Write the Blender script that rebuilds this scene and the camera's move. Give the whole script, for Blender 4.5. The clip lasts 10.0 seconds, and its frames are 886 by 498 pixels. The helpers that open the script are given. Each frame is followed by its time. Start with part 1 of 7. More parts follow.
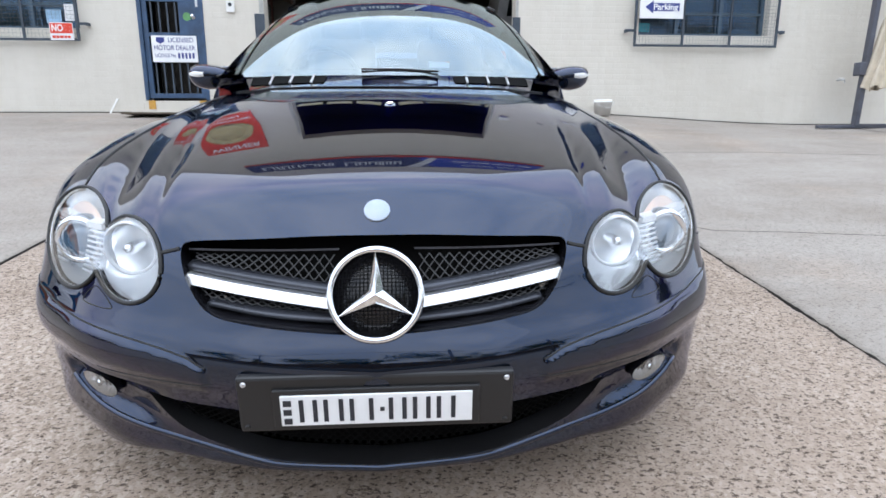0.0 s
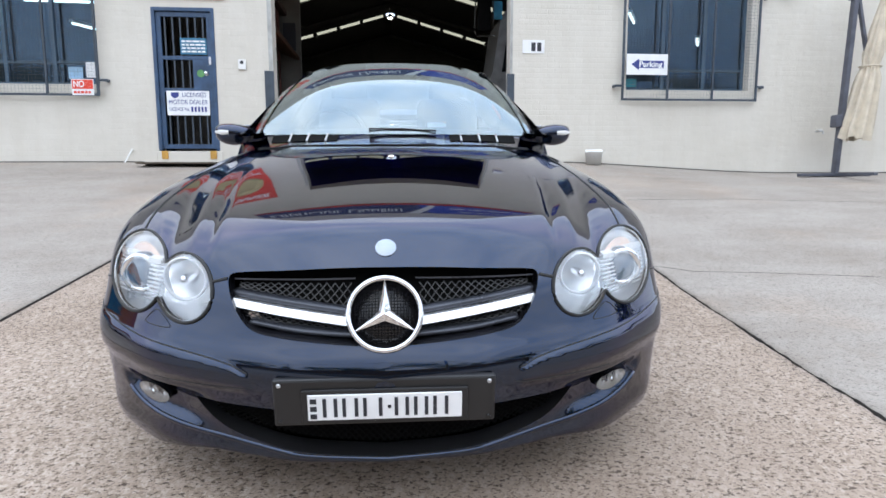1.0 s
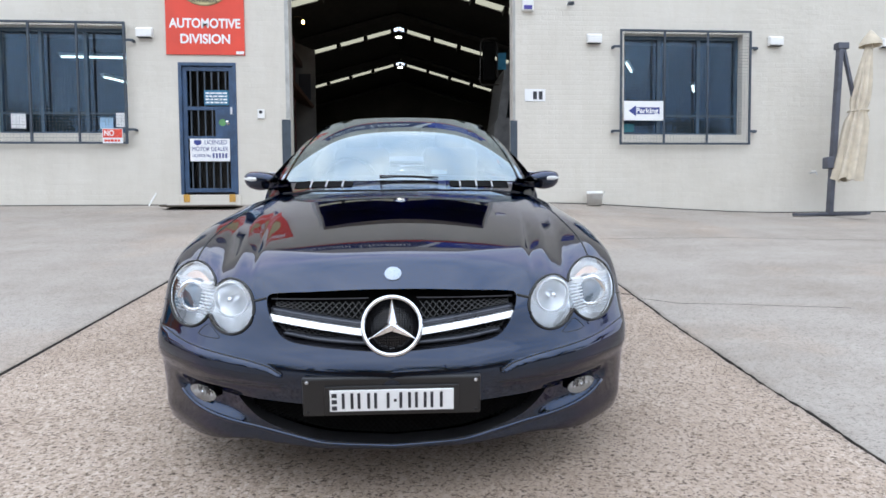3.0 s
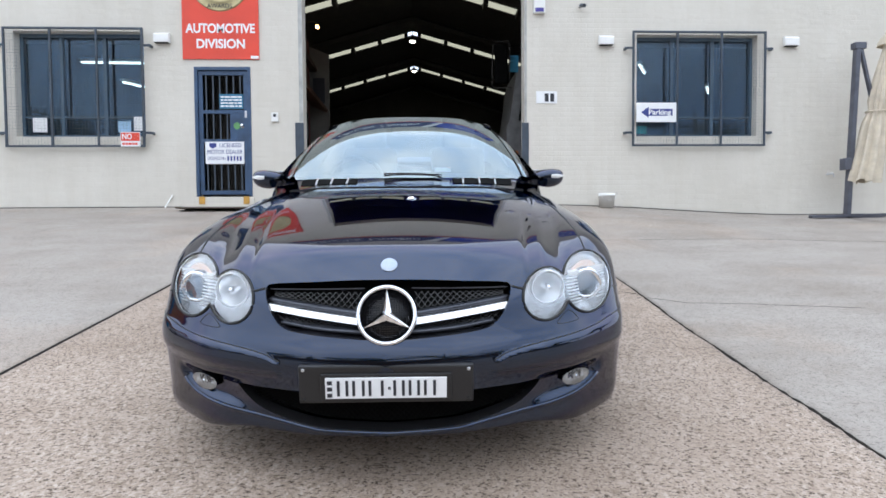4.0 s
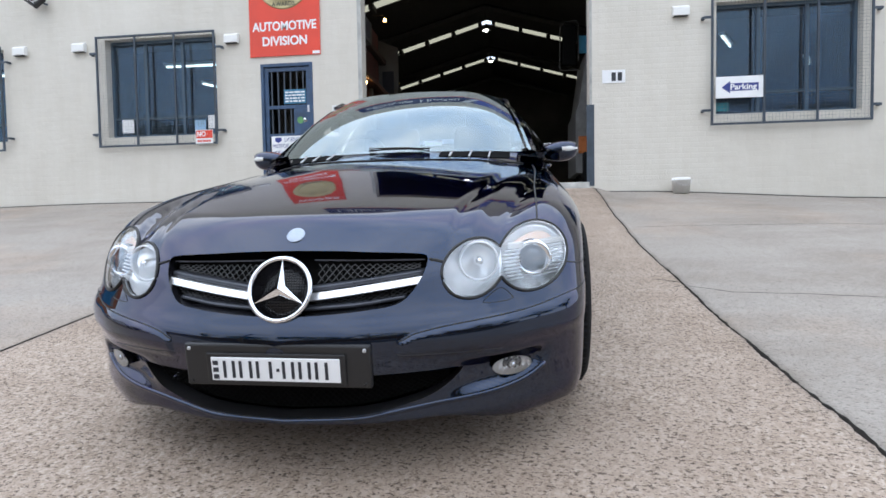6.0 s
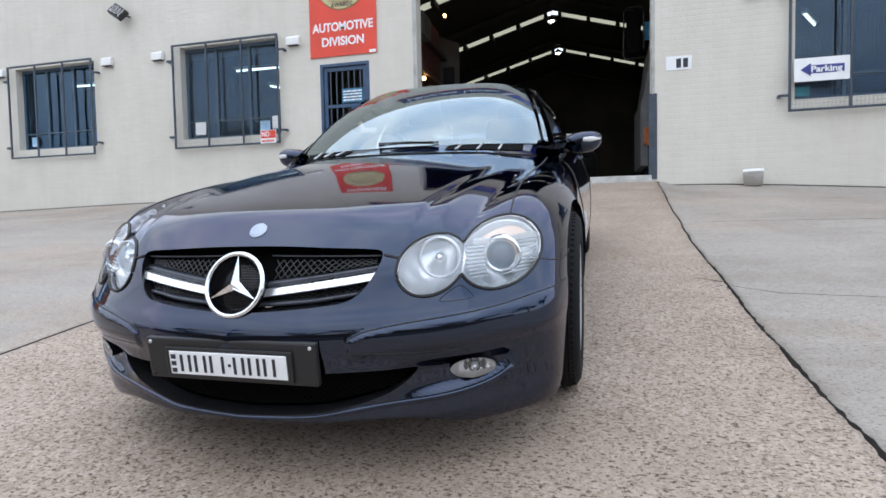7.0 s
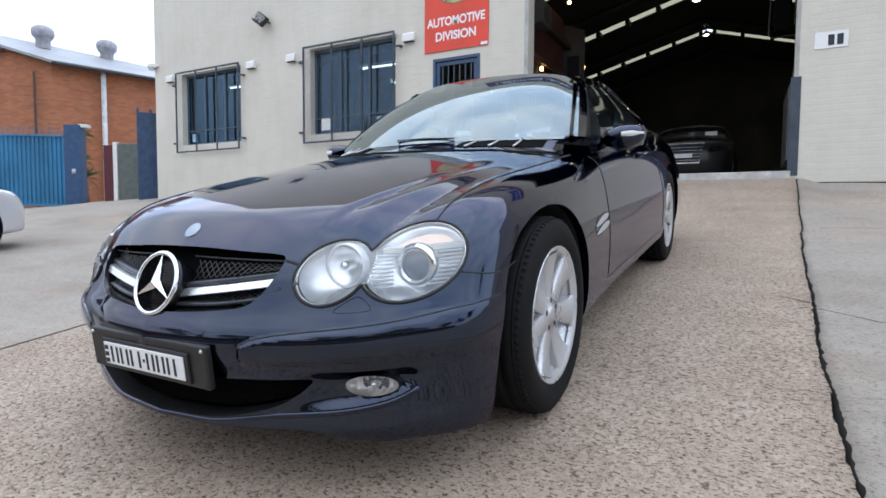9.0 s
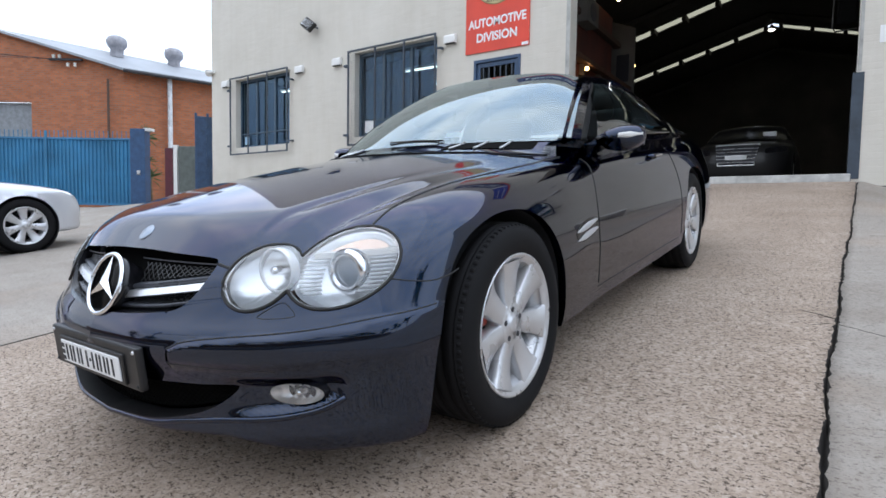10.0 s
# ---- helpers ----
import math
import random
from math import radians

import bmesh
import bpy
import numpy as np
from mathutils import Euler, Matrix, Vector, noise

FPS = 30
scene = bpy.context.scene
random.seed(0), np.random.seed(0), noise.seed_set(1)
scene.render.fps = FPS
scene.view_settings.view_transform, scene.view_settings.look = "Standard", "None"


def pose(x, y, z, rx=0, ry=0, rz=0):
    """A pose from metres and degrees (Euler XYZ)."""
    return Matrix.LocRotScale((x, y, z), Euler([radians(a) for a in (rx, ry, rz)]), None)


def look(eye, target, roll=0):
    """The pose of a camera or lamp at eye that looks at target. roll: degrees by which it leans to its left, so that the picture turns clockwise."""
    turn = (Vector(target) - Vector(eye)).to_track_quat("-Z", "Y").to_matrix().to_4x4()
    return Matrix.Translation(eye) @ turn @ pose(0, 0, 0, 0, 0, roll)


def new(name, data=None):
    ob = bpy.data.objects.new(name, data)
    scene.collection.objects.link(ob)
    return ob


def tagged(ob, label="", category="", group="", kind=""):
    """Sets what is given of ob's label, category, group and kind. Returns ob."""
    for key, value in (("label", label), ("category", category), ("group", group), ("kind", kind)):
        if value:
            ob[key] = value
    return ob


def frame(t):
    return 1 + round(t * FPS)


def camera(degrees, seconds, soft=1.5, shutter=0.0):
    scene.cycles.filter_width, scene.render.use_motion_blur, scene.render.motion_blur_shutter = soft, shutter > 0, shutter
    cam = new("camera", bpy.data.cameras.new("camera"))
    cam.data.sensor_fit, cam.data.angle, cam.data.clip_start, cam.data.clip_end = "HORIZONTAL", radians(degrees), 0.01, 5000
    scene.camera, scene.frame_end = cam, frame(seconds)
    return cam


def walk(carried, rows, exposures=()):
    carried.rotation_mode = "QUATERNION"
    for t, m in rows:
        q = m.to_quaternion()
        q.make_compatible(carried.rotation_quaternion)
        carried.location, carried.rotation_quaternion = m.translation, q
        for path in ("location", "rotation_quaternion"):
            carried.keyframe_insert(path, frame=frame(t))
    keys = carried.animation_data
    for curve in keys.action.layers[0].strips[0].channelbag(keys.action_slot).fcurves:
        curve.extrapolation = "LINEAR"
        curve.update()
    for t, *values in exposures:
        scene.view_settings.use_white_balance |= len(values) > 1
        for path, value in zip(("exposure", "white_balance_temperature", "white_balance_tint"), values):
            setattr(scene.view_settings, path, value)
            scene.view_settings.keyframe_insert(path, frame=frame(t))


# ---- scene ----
cam = camera(77.19, 10.0, soft=1.6)
PATH = [
    (0, (0.048, -0.980, 0.879), (0.205, 0.973, 0.481), -0.18),
    (0.5, (0.049, -1.117, 0.897), (0.220, 0.850, 0.579), -0.12),
    (1, (0.035, -1.263, 0.894), (0.197, 0.716, 0.659), -0.22),
    (1.5, (0.024, -1.372, 0.890), (0.176, 0.615, 0.719), -0.05),
    (2, (0.026, -1.471, 0.884), (0.171, 0.520, 0.754), -0.12),
    (2.5, (0.039, -1.557, 0.887), (0.179, 0.436, 0.784), -0.34),
    (4, (0.111, -1.644, 0.846), (0.187, 0.354, 0.773), -0.41),
    (4.5, (0.189, -1.586, 0.791), (0.222, 0.413, 0.726), -0.22),
    (5, (0.289, -1.515, 0.750), (0.268, 0.483, 0.685), 0.19),
    (5.5, (0.455, -1.452, 0.756), (0.328, 0.543, 0.677), -0.34),
    (7, (0.935, -1.273, 0.744), (0.432, 0.660, 0.647), -1.12),
    (7.5, (1.051, -1.179, 0.743), (0.409, 0.713, 0.647), -0.60),
    (8, (1.177, -1.114, 0.758), (0.424, 0.735, 0.651), -0.20),
    (8.5, (1.310, -1.020, 0.770), (0.453, 0.783, 0.652), 0.26),
    (9, (1.458, -0.928, 0.779), (0.496, 0.821, 0.658), 0.39),
    (9.5, (1.581, -0.815, 0.778), (0.528, 0.881, 0.662), 0.67),
    (10, (1.698, -0.714, 0.792), (0.568, 0.931, 0.675), 0.94),]
walk(cam, [(t, look(eye, target, roll)) for t, eye, target, roll in PATH],
     [(0.0, 0.29), (2.5, 0.25), (4.5, 0.15), (5.5, 0.12), (7.0, 0.04), (8.0, -0.03), (10.0, -0.09)])

# ---- sky and sun: a bright overcast noon ----
world = bpy.data.worlds.new("overcast")
scene.world = world
world.use_nodes = True
wt = world.node_tree
wt.nodes.clear()
w_out = wt.nodes.new("ShaderNodeOutputWorld")
w_bg = wt.nodes.new("ShaderNodeBackground")
w_sky = wt.nodes.new("ShaderNodeTexSky")
w_sky.sky_type = "NISHITA"
w_sky.sun_disc = False
w_sky.sun_elevation = radians(53)
w_sky.sun_rotation = radians(205)
w_sky.air_density, w_sky.dust_density, w_sky.ozone_density = 1.0, 2.0, 1.0
w_tc = wt.nodes.new("ShaderNodeTexCoord")
w_map = wt.nodes.new("ShaderNodeMapping")
w_map.inputs["Scale"].default_value = (1.2, 1.2, 3.0)
w_noise = wt.nodes.new("ShaderNodeTexNoise")
w_noise.inputs["Scale"].default_value = 2.4
w_noise.inputs["Detail"].default_value = 7.0
w_noise.inputs["Roughness"].default_value = 0.55
w_ramp = wt.nodes.new("ShaderNodeValToRGB")
w_ramp.color_ramp.elements[0].position, w_ramp.color_ramp.elements[0].color = 0.33, (8.1, 10.2, 13.6, 1)
w_ramp.color_ramp.elements[1].position, w_ramp.color_ramp.elements[1].color = 0.66, (14.4, 15.3, 16.8, 1)
w_mix = wt.nodes.new("ShaderNodeMixRGB")
w_mix.inputs[0].default_value = 0.88
wt.links.new(w_tc.outputs["Generated"], w_map.inputs[0])
wt.links.new(w_map.outputs[0], w_noise.inputs["Vector"])
wt.links.new(w_noise.outputs["Fac"], w_ramp.inputs[0])
wt.links.new(w_sky.outputs[0], w_mix.inputs[1])
wt.links.new(w_ramp.outputs[0], w_mix.inputs[2])
w_dot = wt.nodes.new("ShaderNodeVectorMath")
w_dot.operation = "DOT_PRODUCT"
w_dot.inputs[1].default_value = (0.05, 0.50, 0.86)
w_veil = wt.nodes.new("ShaderNodeMapRange")
w_veil.inputs["From Min"].default_value, w_veil.inputs["From Max"].default_value = -0.3, 1.0
w_veil.inputs["To Min"].default_value, w_veil.inputs["To Max"].default_value = 0.85, 2.15
w_glow = wt.nodes.new("ShaderNodeVectorMath")
w_glow.operation = "SCALE"
wt.links.new(w_tc.outputs["Generated"], w_dot.inputs[0])
wt.links.new(w_dot.outputs["Value"], w_veil.inputs[0])
wt.links.new(w_mix.outputs[0], w_glow.inputs[0])
wt.links.new(w_veil.outputs[0], w_glow.inputs["Scale"])
wt.links.new(w_glow.outputs[0], w_bg.inputs["Color"])
w_bg.inputs["Strength"].default_value = 0.092
wt.links.new(w_bg.outputs[0], w_out.inputs[0])

sun = new("sun", bpy.data.lights.new("sun", "SUN"))
sun.data.energy, sun.data.angle, sun.data.color = 0.7, radians(110), (1.0, 0.985, 0.96)
sun.matrix_world = look((0, 0, 0), (0.35, 0.75, -1.1))

# ---- materials ----
def material(name, base=(0.5, 0.5, 0.5), rough=0.6, metal=0.0, **more):
    m = bpy.data.materials.new(name)
    m.use_nodes = True
    b = m.node_tree.nodes["Principled BSDF"]
    b.inputs["Base Color"].default_value = (*base, 1)
    b.inputs["Roughness"].default_value = rough
    b.inputs["Metallic"].default_value = metal
    for key, value in more.items():
        b.inputs[key.replace("_", " ")].default_value = value
    return m


def nodes_of(m):
    return m.node_tree.nodes, m.node_tree.links, m.node_tree.nodes["Principled BSDF"]


def coords(m, scale=(1, 1, 1)):
    n, l, _ = nodes_of(m)
    tc, mp = n.new("ShaderNodeTexCoord"), n.new("ShaderNodeMapping")
    mp.inputs["Scale"].default_value = scale
    l.new(tc.outputs["Object"], mp.inputs[0])
    return mp.outputs[0]


def noise_node(m, scale, detail=4.0, rough=0.55, vec=None):
    n, l, _ = nodes_of(m)
    t = n.new("ShaderNodeTexNoise")
    t.inputs["Scale"].default_value, t.inputs["Detail"].default_value, t.inputs["Roughness"].default_value = scale, detail, rough
    l.new(vec or coords(m), t.inputs["Vector"])
    return t.outputs["Fac"]


def ramp(m, fac, *stops):
    n, l, _ = nodes_of(m)
    r = n.new("ShaderNodeValToRGB")
    while len(r.color_ramp.elements) < len(stops):
        r.color_ramp.elements.new(0.5)
    for e, (p, c) in zip(r.color_ramp.elements, stops):
        e.position, e.color = p, (*c, 1) if len(c) == 3 else c
    l.new(fac, r.inputs[0])
    return r.outputs[0]


def blend(m, kind, fac, a, b):
    n, l, _ = nodes_of(m)
    x = n.new("ShaderNodeMixRGB")
    x.blend_type = kind
    for k, v in enumerate((fac, a, b)):
        if hasattr(v, "links"):
            l.new(v, x.inputs[k])
        else:
            x.inputs[k].default_value = v if k == 0 else (*v, 1)
    return x.outputs[0]


def bump(m, height, strength=0.3, distance=0.01, below=None):
    n, l, b = nodes_of(m)
    x = n.new("ShaderNodeBump")
    x.inputs["Strength"].default_value, x.inputs["Distance"].default_value = strength, distance
    l.new(height, x.inputs["Height"])
    if below:
        l.new(below, x.inputs["Normal"])
    l.new(x.outputs[0], b.inputs["Normal"])
    return x.outputs[0]


def plain(name, base, rough=0.5, metal=0.0, vary=0.25, scale=6.0, grain=60.0, relief=0.08, **more):
    """A surface with soft stains, a fine grain and a little relief."""
    m = material(name, base, rough, metal, **more)
    n, l, b = nodes_of(m)
    big, fine = noise_node(m, scale, 5), noise_node(m, grain, 3)
    lo, hi = tuple(v * (1 - vary) for v in base), tuple(min(1, v * (1 + vary)) for v in base)
    c = ramp(m, big, (0.3, lo), (0.7, hi))
    c = blend(m, "MULTIPLY", vary, c, ramp(m, fine, (0.3, (0.72, 0.72, 0.72)), (0.7, (1, 1, 1))))
    l.new(c, b.inputs["Base Color"])
    rr = ramp(m, big, (0.3, (max(0, rough - 0.08),) * 3), (0.7, (min(1, rough + 0.08),) * 3))
    l.new(rr, b.inputs["Roughness"])
    if relief:
        bump(m, fine, relief, 0.004)
    return m


def clear(name, tint, gloss_rough=0.0, ior=1.5, floor=0.0, coat=(1, 1, 1)):
    """Thin glass: sees straight through, with a Fresnel gloss."""
    m = bpy.data.materials.new(name)
    m.use_nodes = True
    n, l = m.node_tree.nodes, m.node_tree.links
    n.clear()
    o, mix = n.new("ShaderNodeOutputMaterial"), n.new("ShaderNodeMixShader")
    tr, gl, fr = n.new("ShaderNodeBsdfTransparent"), n.new("ShaderNodeBsdfGlossy"), n.new("ShaderNodeFresnel")
    tr.inputs[0].default_value = (*tint, 1)
    gl.inputs["Roughness"].default_value = gloss_rough
    gl.inputs[0].default_value = (*coat, 1)
    fr.inputs[0].default_value = ior
    fac = fr.outputs[0]
    if floor:
        mp = n.new("ShaderNodeMapRange")
        mp.inputs["To Min"].default_value = floor
        l.new(fac, mp.inputs[0])
        fac = mp.outputs[0]
    l.new(fac, mix.inputs[0])
    l.new(tr.outputs[0], mix.inputs[1])
    l.new(gl.outputs[0], mix.inputs[2])
    l.new(mix.outputs[0], o.inputs[0])
    return m


def glow(name, colour, strength):
    m = material(name, colour, 0.5)
    b = m.node_tree.nodes["Principled BSDF"]
    b.inputs["Emission Color"].default_value = (*colour, 1)
    b.inputs["Emission Strength"].default_value = strength
    return m


# concrete: smooth skin, worn in places to its pebbles, with dark pits and stains
def concrete_mat(name, skin_lo, skin_hi, worn_lo, worn_hi, pits):
    m = material(name, skin_hi, 0.85)
    n, l, b = nodes_of(m)
    vec = coords(m)
    vor = n.new("ShaderNodeTexVoronoi")
    vor.inputs["Scale"].default_value = 85
    l.new(vec, vor.inputs["Vector"])
    pebble = ramp(m, vor.outputs["Color"], (0.0, (0.22, 0.17, 0.125)), (0.3, (0.365, 0.288, 0.225)), (0.6, (0.44, 0.353, 0.285)), (1.0, (0.55, 0.462, 0.39)))
    skin = ramp(m, noise_node(m, 26, 8, 0.72, vec), (0.28, skin_lo), (0.72, skin_hi))
    worn = ramp(m, noise_node(m, 0.5, 7, 0.65, vec), (worn_lo, (0, 0, 0)), (worn_hi, (1, 1, 1)))
    c = blend(m, "MIX", worn, skin, pebble)
    # dark pits, drawn out a little across the slope
    pit = noise_node(m, 1.0, 4, 0.72, coords(m, (55, 92, 75)))
    c = blend(m, "MULTIPLY", pits, c, ramp(m, pit, (0.408, (0.13, 0.10, 0.08)), (0.442, (1, 1, 1))))
    speck = noise_node(m, 130, 2, 0.5, vec)
    c = blend(m, "MULTIPLY", pits * 0.8, c, ramp(m, speck, (0.30, (0.45, 0.40, 0.36)), (0.45, (1, 1, 1))))
    stain = ramp(m, noise_node(m, 0.8, 8, 0.66, vec), (0.32, (0.74, 0.70, 0.66)), (0.56, (1, 1, 1)))
    c = blend(m, "MULTIPLY", 0.75, c, stain)
    sweep = ramp(m, noise_node(m, 1.0, 5, 0.6, coords(m, (0.5, 3.0, 1))), (0.35, (0.86, 0.84, 0.82)), (0.6, (1, 1, 1)))
    c = blend(m, "MULTIPLY", 0.7, c, sweep)
    l.new(c, b.inputs["Base Color"])
    add = n.new("ShaderNodeMath")
    add.operation = "ADD"
    l.new(pit, add.inputs[0])
    l.new(noise_node(m, 60, 5, 0.65, vec), add.inputs[1])
    bump(m, add.outputs[0], 0.5, 0.008)
    return m


concrete = concrete_mat("aggregate_concrete", (0.305, 0.237, 0.185), (0.44, 0.353, 0.285), 0.28, 0.52, 0.9)
pale_concrete = concrete_mat("pale_concrete", (0.31, 0.275, 0.24), (0.40, 0.365, 0.325), 0.52, 0.75, 0.45)

joint_dirt = plain("joint_dirt", (0.022, 0.018, 0.015), 0.95, vary=0.4, grain=90, relief=0.3)

# cream paint over brickwork
brick_paint = material("cream_painted_brick", (0.72, 0.68, 0.58), 0.6)
n, l, b = nodes_of(brick_paint)
isle, info = n.new("ShaderNodeNewGeometry"), n.new("ShaderNodeObjectInfo")
at = isle.outputs["Position"]
drawn = n.new("ShaderNodeMapping")
drawn.inputs["Scale"].default_value = (5, 5, 0.7)
l.new(at, drawn.inputs[0])
c = ramp(brick_paint, noise_node(brick_paint, 0.8, 6, 0.55, at), (0.3, (0.635, 0.60, 0.53)), (0.7, (0.70, 0.665, 0.595)))
streak = noise_node(brick_paint, 1.0, 5, 0.6, drawn.outputs[0])
c = blend(brick_paint, "MULTIPLY", 0.2, c, ramp(brick_paint, streak, (0.35, (0.84, 0.81, 0.76)), (0.6, (1, 1, 1))))
chip = ramp(brick_paint, noise_node(brick_paint, 3.5, 8, 0.7, at), (0.265, (0.62, 0.5, 0.38)), (0.29, (1, 1, 1)))
c = blend(brick_paint, "MULTIPLY", 0.7, c, chip)
tone = n.new("ShaderNodeMath")
tone.operation = "ADD"
l.new(info.outputs["Random"], tone.inputs[0])
l.new(isle.outputs["Random Per Island"], tone.inputs[1])
c = blend(brick_paint, "MULTIPLY", 0.22, c, ramp(brick_paint, tone.outputs[0], (0.2, (0.90, 0.895, 0.885)), (1.0, (1, 1, 1))))
l.new(c, b.inputs["Base Color"])
bump(brick_paint, noise_node(brick_paint, 14, 7, 0.68, at), 0.35, 0.012)

blue_steel = plain("blue_painted_steel", (0.035, 0.075, 0.15), 0.45, vary=0.3, relief=0.05)
grille_steel = plain("grey_blue_steel", (0.045, 0.062, 0.085), 0.5, vary=0.3, relief=0.05)
window_glass = clear("window_glass", (0.45, 0.66, 0.85), 0.0, 1.5, 0.05, (0.45, 0.70, 1.0))
# the gloom of the interior is put into this wall colour
dark_wall = plain("shade_dark_lining", (0.075, 0.068, 0.06), 0.9, vary=0.4, scale=0.8)
white_paint = plain("white_paint", (0.78, 0.78, 0.76), 0.5, vary=0.06, relief=0.03)
red_sign = plain("red_sign_face", (0.72, 0.06, 0.03), 0.4, vary=0.1, scale=1.5, relief=0.0)
navy_sign = plain("navy_sign_face", (0.012, 0.03, 0.13), 0.35, vary=0.15, scale=1.0, relief=0.0)
blue_sign = plain("blue_sign_face", (0.02, 0.06, 0.42), 0.35, vary=0.15, scale=1.0, relief=0.0)
white_sign = plain("white_sign_face", (0.82, 0.83, 0.84), 0.4, vary=0.05, relief=0.0)
ink = material("dark_ink", (0.02, 0.022, 0.03), 0.5)
blue_ink = material("blue_ink", (0.03, 0.045, 0.22), 0.5)
black_plastic = plain("black_plastic", (0.012, 0.012, 0.013), 0.45, vary=0.2, relief=0.06)
rubber = plain("tyre_rubber", (0.008, 0.008, 0.009), 0.8, vary=0.25, relief=0.1, Specular_IOR_Level=0.2)
chrome = material("chrome", (0.82, 0.83, 0.85), 0.06, 1.0)
alloy = plain("silver_alloy", (0.60, 0.61, 0.63), 0.3, 0.6, vary=0.06, relief=0.02)

# ---- mesh helpers ----
def mesh_of(verts, faces, smooth=False):
    me = bpy.data.meshes.new("m")
    me.from_pydata([tuple(map(float, v)) for v in verts], [], [tuple(map(int, f)) for f in faces])
    me.update()
    if smooth:
        me.polygons.foreach_set("use_smooth", [True] * len(me.polygons))
    return me


def part(name, shape, mat, parent=None, label="", smooth=False):
    """Links a bmesh or a mesh as ONE object, under a thing or a part."""
    if isinstance(shape, bmesh.types.BMesh):
        me = bpy.data.meshes.new(name)
        bmesh.ops.recalc_face_normals(shape, faces=shape.faces)
        if smooth:
            for f in shape.faces:
                f.smooth = True
        shape.to_mesh(me)
        shape.free()
    else:
        me = shape
    me.name = name
    if mat and not me.materials:
        me.materials.append(mat)
    ob = new(name, me)
    if parent:
        ob.parent = parent
    if label:
        ob["label"] = label
    return ob


def thing(name, m, label, category, group="", kind=""):
    ob = new(name)
    ob.empty_display_size = 0.1
    ob.matrix_world = m
    return tagged(ob, label, category, group, kind)


def box(x0, y0, z0, x1, y1, z1, bev=0.0, bm=None, turn=None):
    bm = bm or bmesh.new()
    m = Matrix.Translation(((x0 + x1) / 2, (y0 + y1) / 2, (z0 + z1) / 2)) @ Matrix.Diagonal((abs(x1 - x0), abs(y1 - y0), abs(z1 - z0), 1))
    made = bmesh.ops.create_cube(bm, size=1, matrix=(turn @ m) if turn else m)["verts"]
    if bev:
        edges = {e for v in made for e in v.link_edges}
        bmesh.ops.bevel(bm, geom=list(edges), offset=bev, segments=2, affect="EDGES", profile=0.5)
    return bm


def rod(a, b, r, r2=None, seg=12, bm=None, caps=True):
    """A round bar from a to b."""
    bm = bm or bmesh.new()
    a, b = Vector(a), Vector(b)
    way = b - a
    m = Matrix.Translation((a + b) / 2) @ way.to_track_quat("Z", "Y").to_matrix().to_4x4()
    bmesh.ops.create_cone(bm, cap_ends=caps, segments=seg, radius1=r, radius2=r if r2 is None else r2, depth=way.length, matrix=m)
    return bm


def lathe(profile, seg=32, axis="z", bm=None, m=None):
    """Turns (radius, height) pairs round an axis."""
    bm = bm or bmesh.new()
    rings = []
    for r, h in profile:
        ring = []
        for k in range(seg):
            a = 2 * math.pi * k / seg
            p = Vector((r * math.cos(a), r * math.sin(a), h)) if axis == "z" else Vector((h, r * math.cos(a), r * math.sin(a))) if axis == "x" else Vector((r * math.cos(a), h, r * math.sin(a)))
            ring.append(bm.verts.new(m @ p if m else p))
        rings.append(ring)
    for p, q in zip(rings, rings[1:]):
        for k in range(seg):
            bm.faces.new((p[k], p[(k + 1) % seg], q[(k + 1) % seg], q[k]))
    return bm


def tube(points, r, seg=6, closed=False, bm=None):
    """A thin bar along a line of points."""
    bm = bm or bmesh.new()
    pts = [Vector(p) for p in points]
    n = len(pts)
    rings = []
    for k, p in enumerate(pts):
        a = pts[(k - 1) % n] if closed or k else p
        c = pts[(k + 1) % n] if closed or k < n - 1 else p
        way = (c - a).normalized()
        side = way.cross(Vector((0, 0, 1)) if abs(way.z) < 0.9 else Vector((0, 1, 0))).normalized()
        up = side.cross(way)
        rings.append([bm.verts.new(p + r * (math.cos(2 * math.pi * j / seg) * side + math.sin(2 * math.pi * j / seg) * up)) for j in range(seg)])
    for k in range(n if closed else n - 1):
        p, q = rings[k], rings[(k + 1) % n]
        for j in range(seg):
            bm.faces.new((p[j], p[(j + 1) % seg], q[(j + 1) % seg], q[j]))
    if not closed:
        bm.faces.new(rings[0])
        bm.faces.new(rings[-1])
    return bm


def words(text, size, mat, parent, at, name="lettering", width=None, align="CENTER", bold=0.0, turn=(90, 0, 0), shear=0.0):
    """Raised letters in Blender's own font, as a mesh."""
    cu = bpy.data.curves.new(name, "FONT")
    cu.body, cu.size, cu.align_x, cu.align_y, cu.extrude, cu.offset, cu.shear = text, size, align, "CENTER", 0.0015, bold, shear
    tmp = bpy.data.objects.new(name, cu)
    scene.collection.objects.link(tmp)
    bpy.context.view_layer.update()
    me = bpy.data.meshes.new_from_object(tmp.evaluated_get(bpy.context.evaluated_depsgraph_get()))
    bpy.data.objects.remove(tmp)
    if width:
        xs = [v.co.x for v in me.vertices]
        k = width / (max(xs) - min(xs))
        for v in me.vertices:
            v.co.x *= k
    me.transform(pose(*at, *turn))
    me.materials.clear()
    return part(name, me, mat, parent)


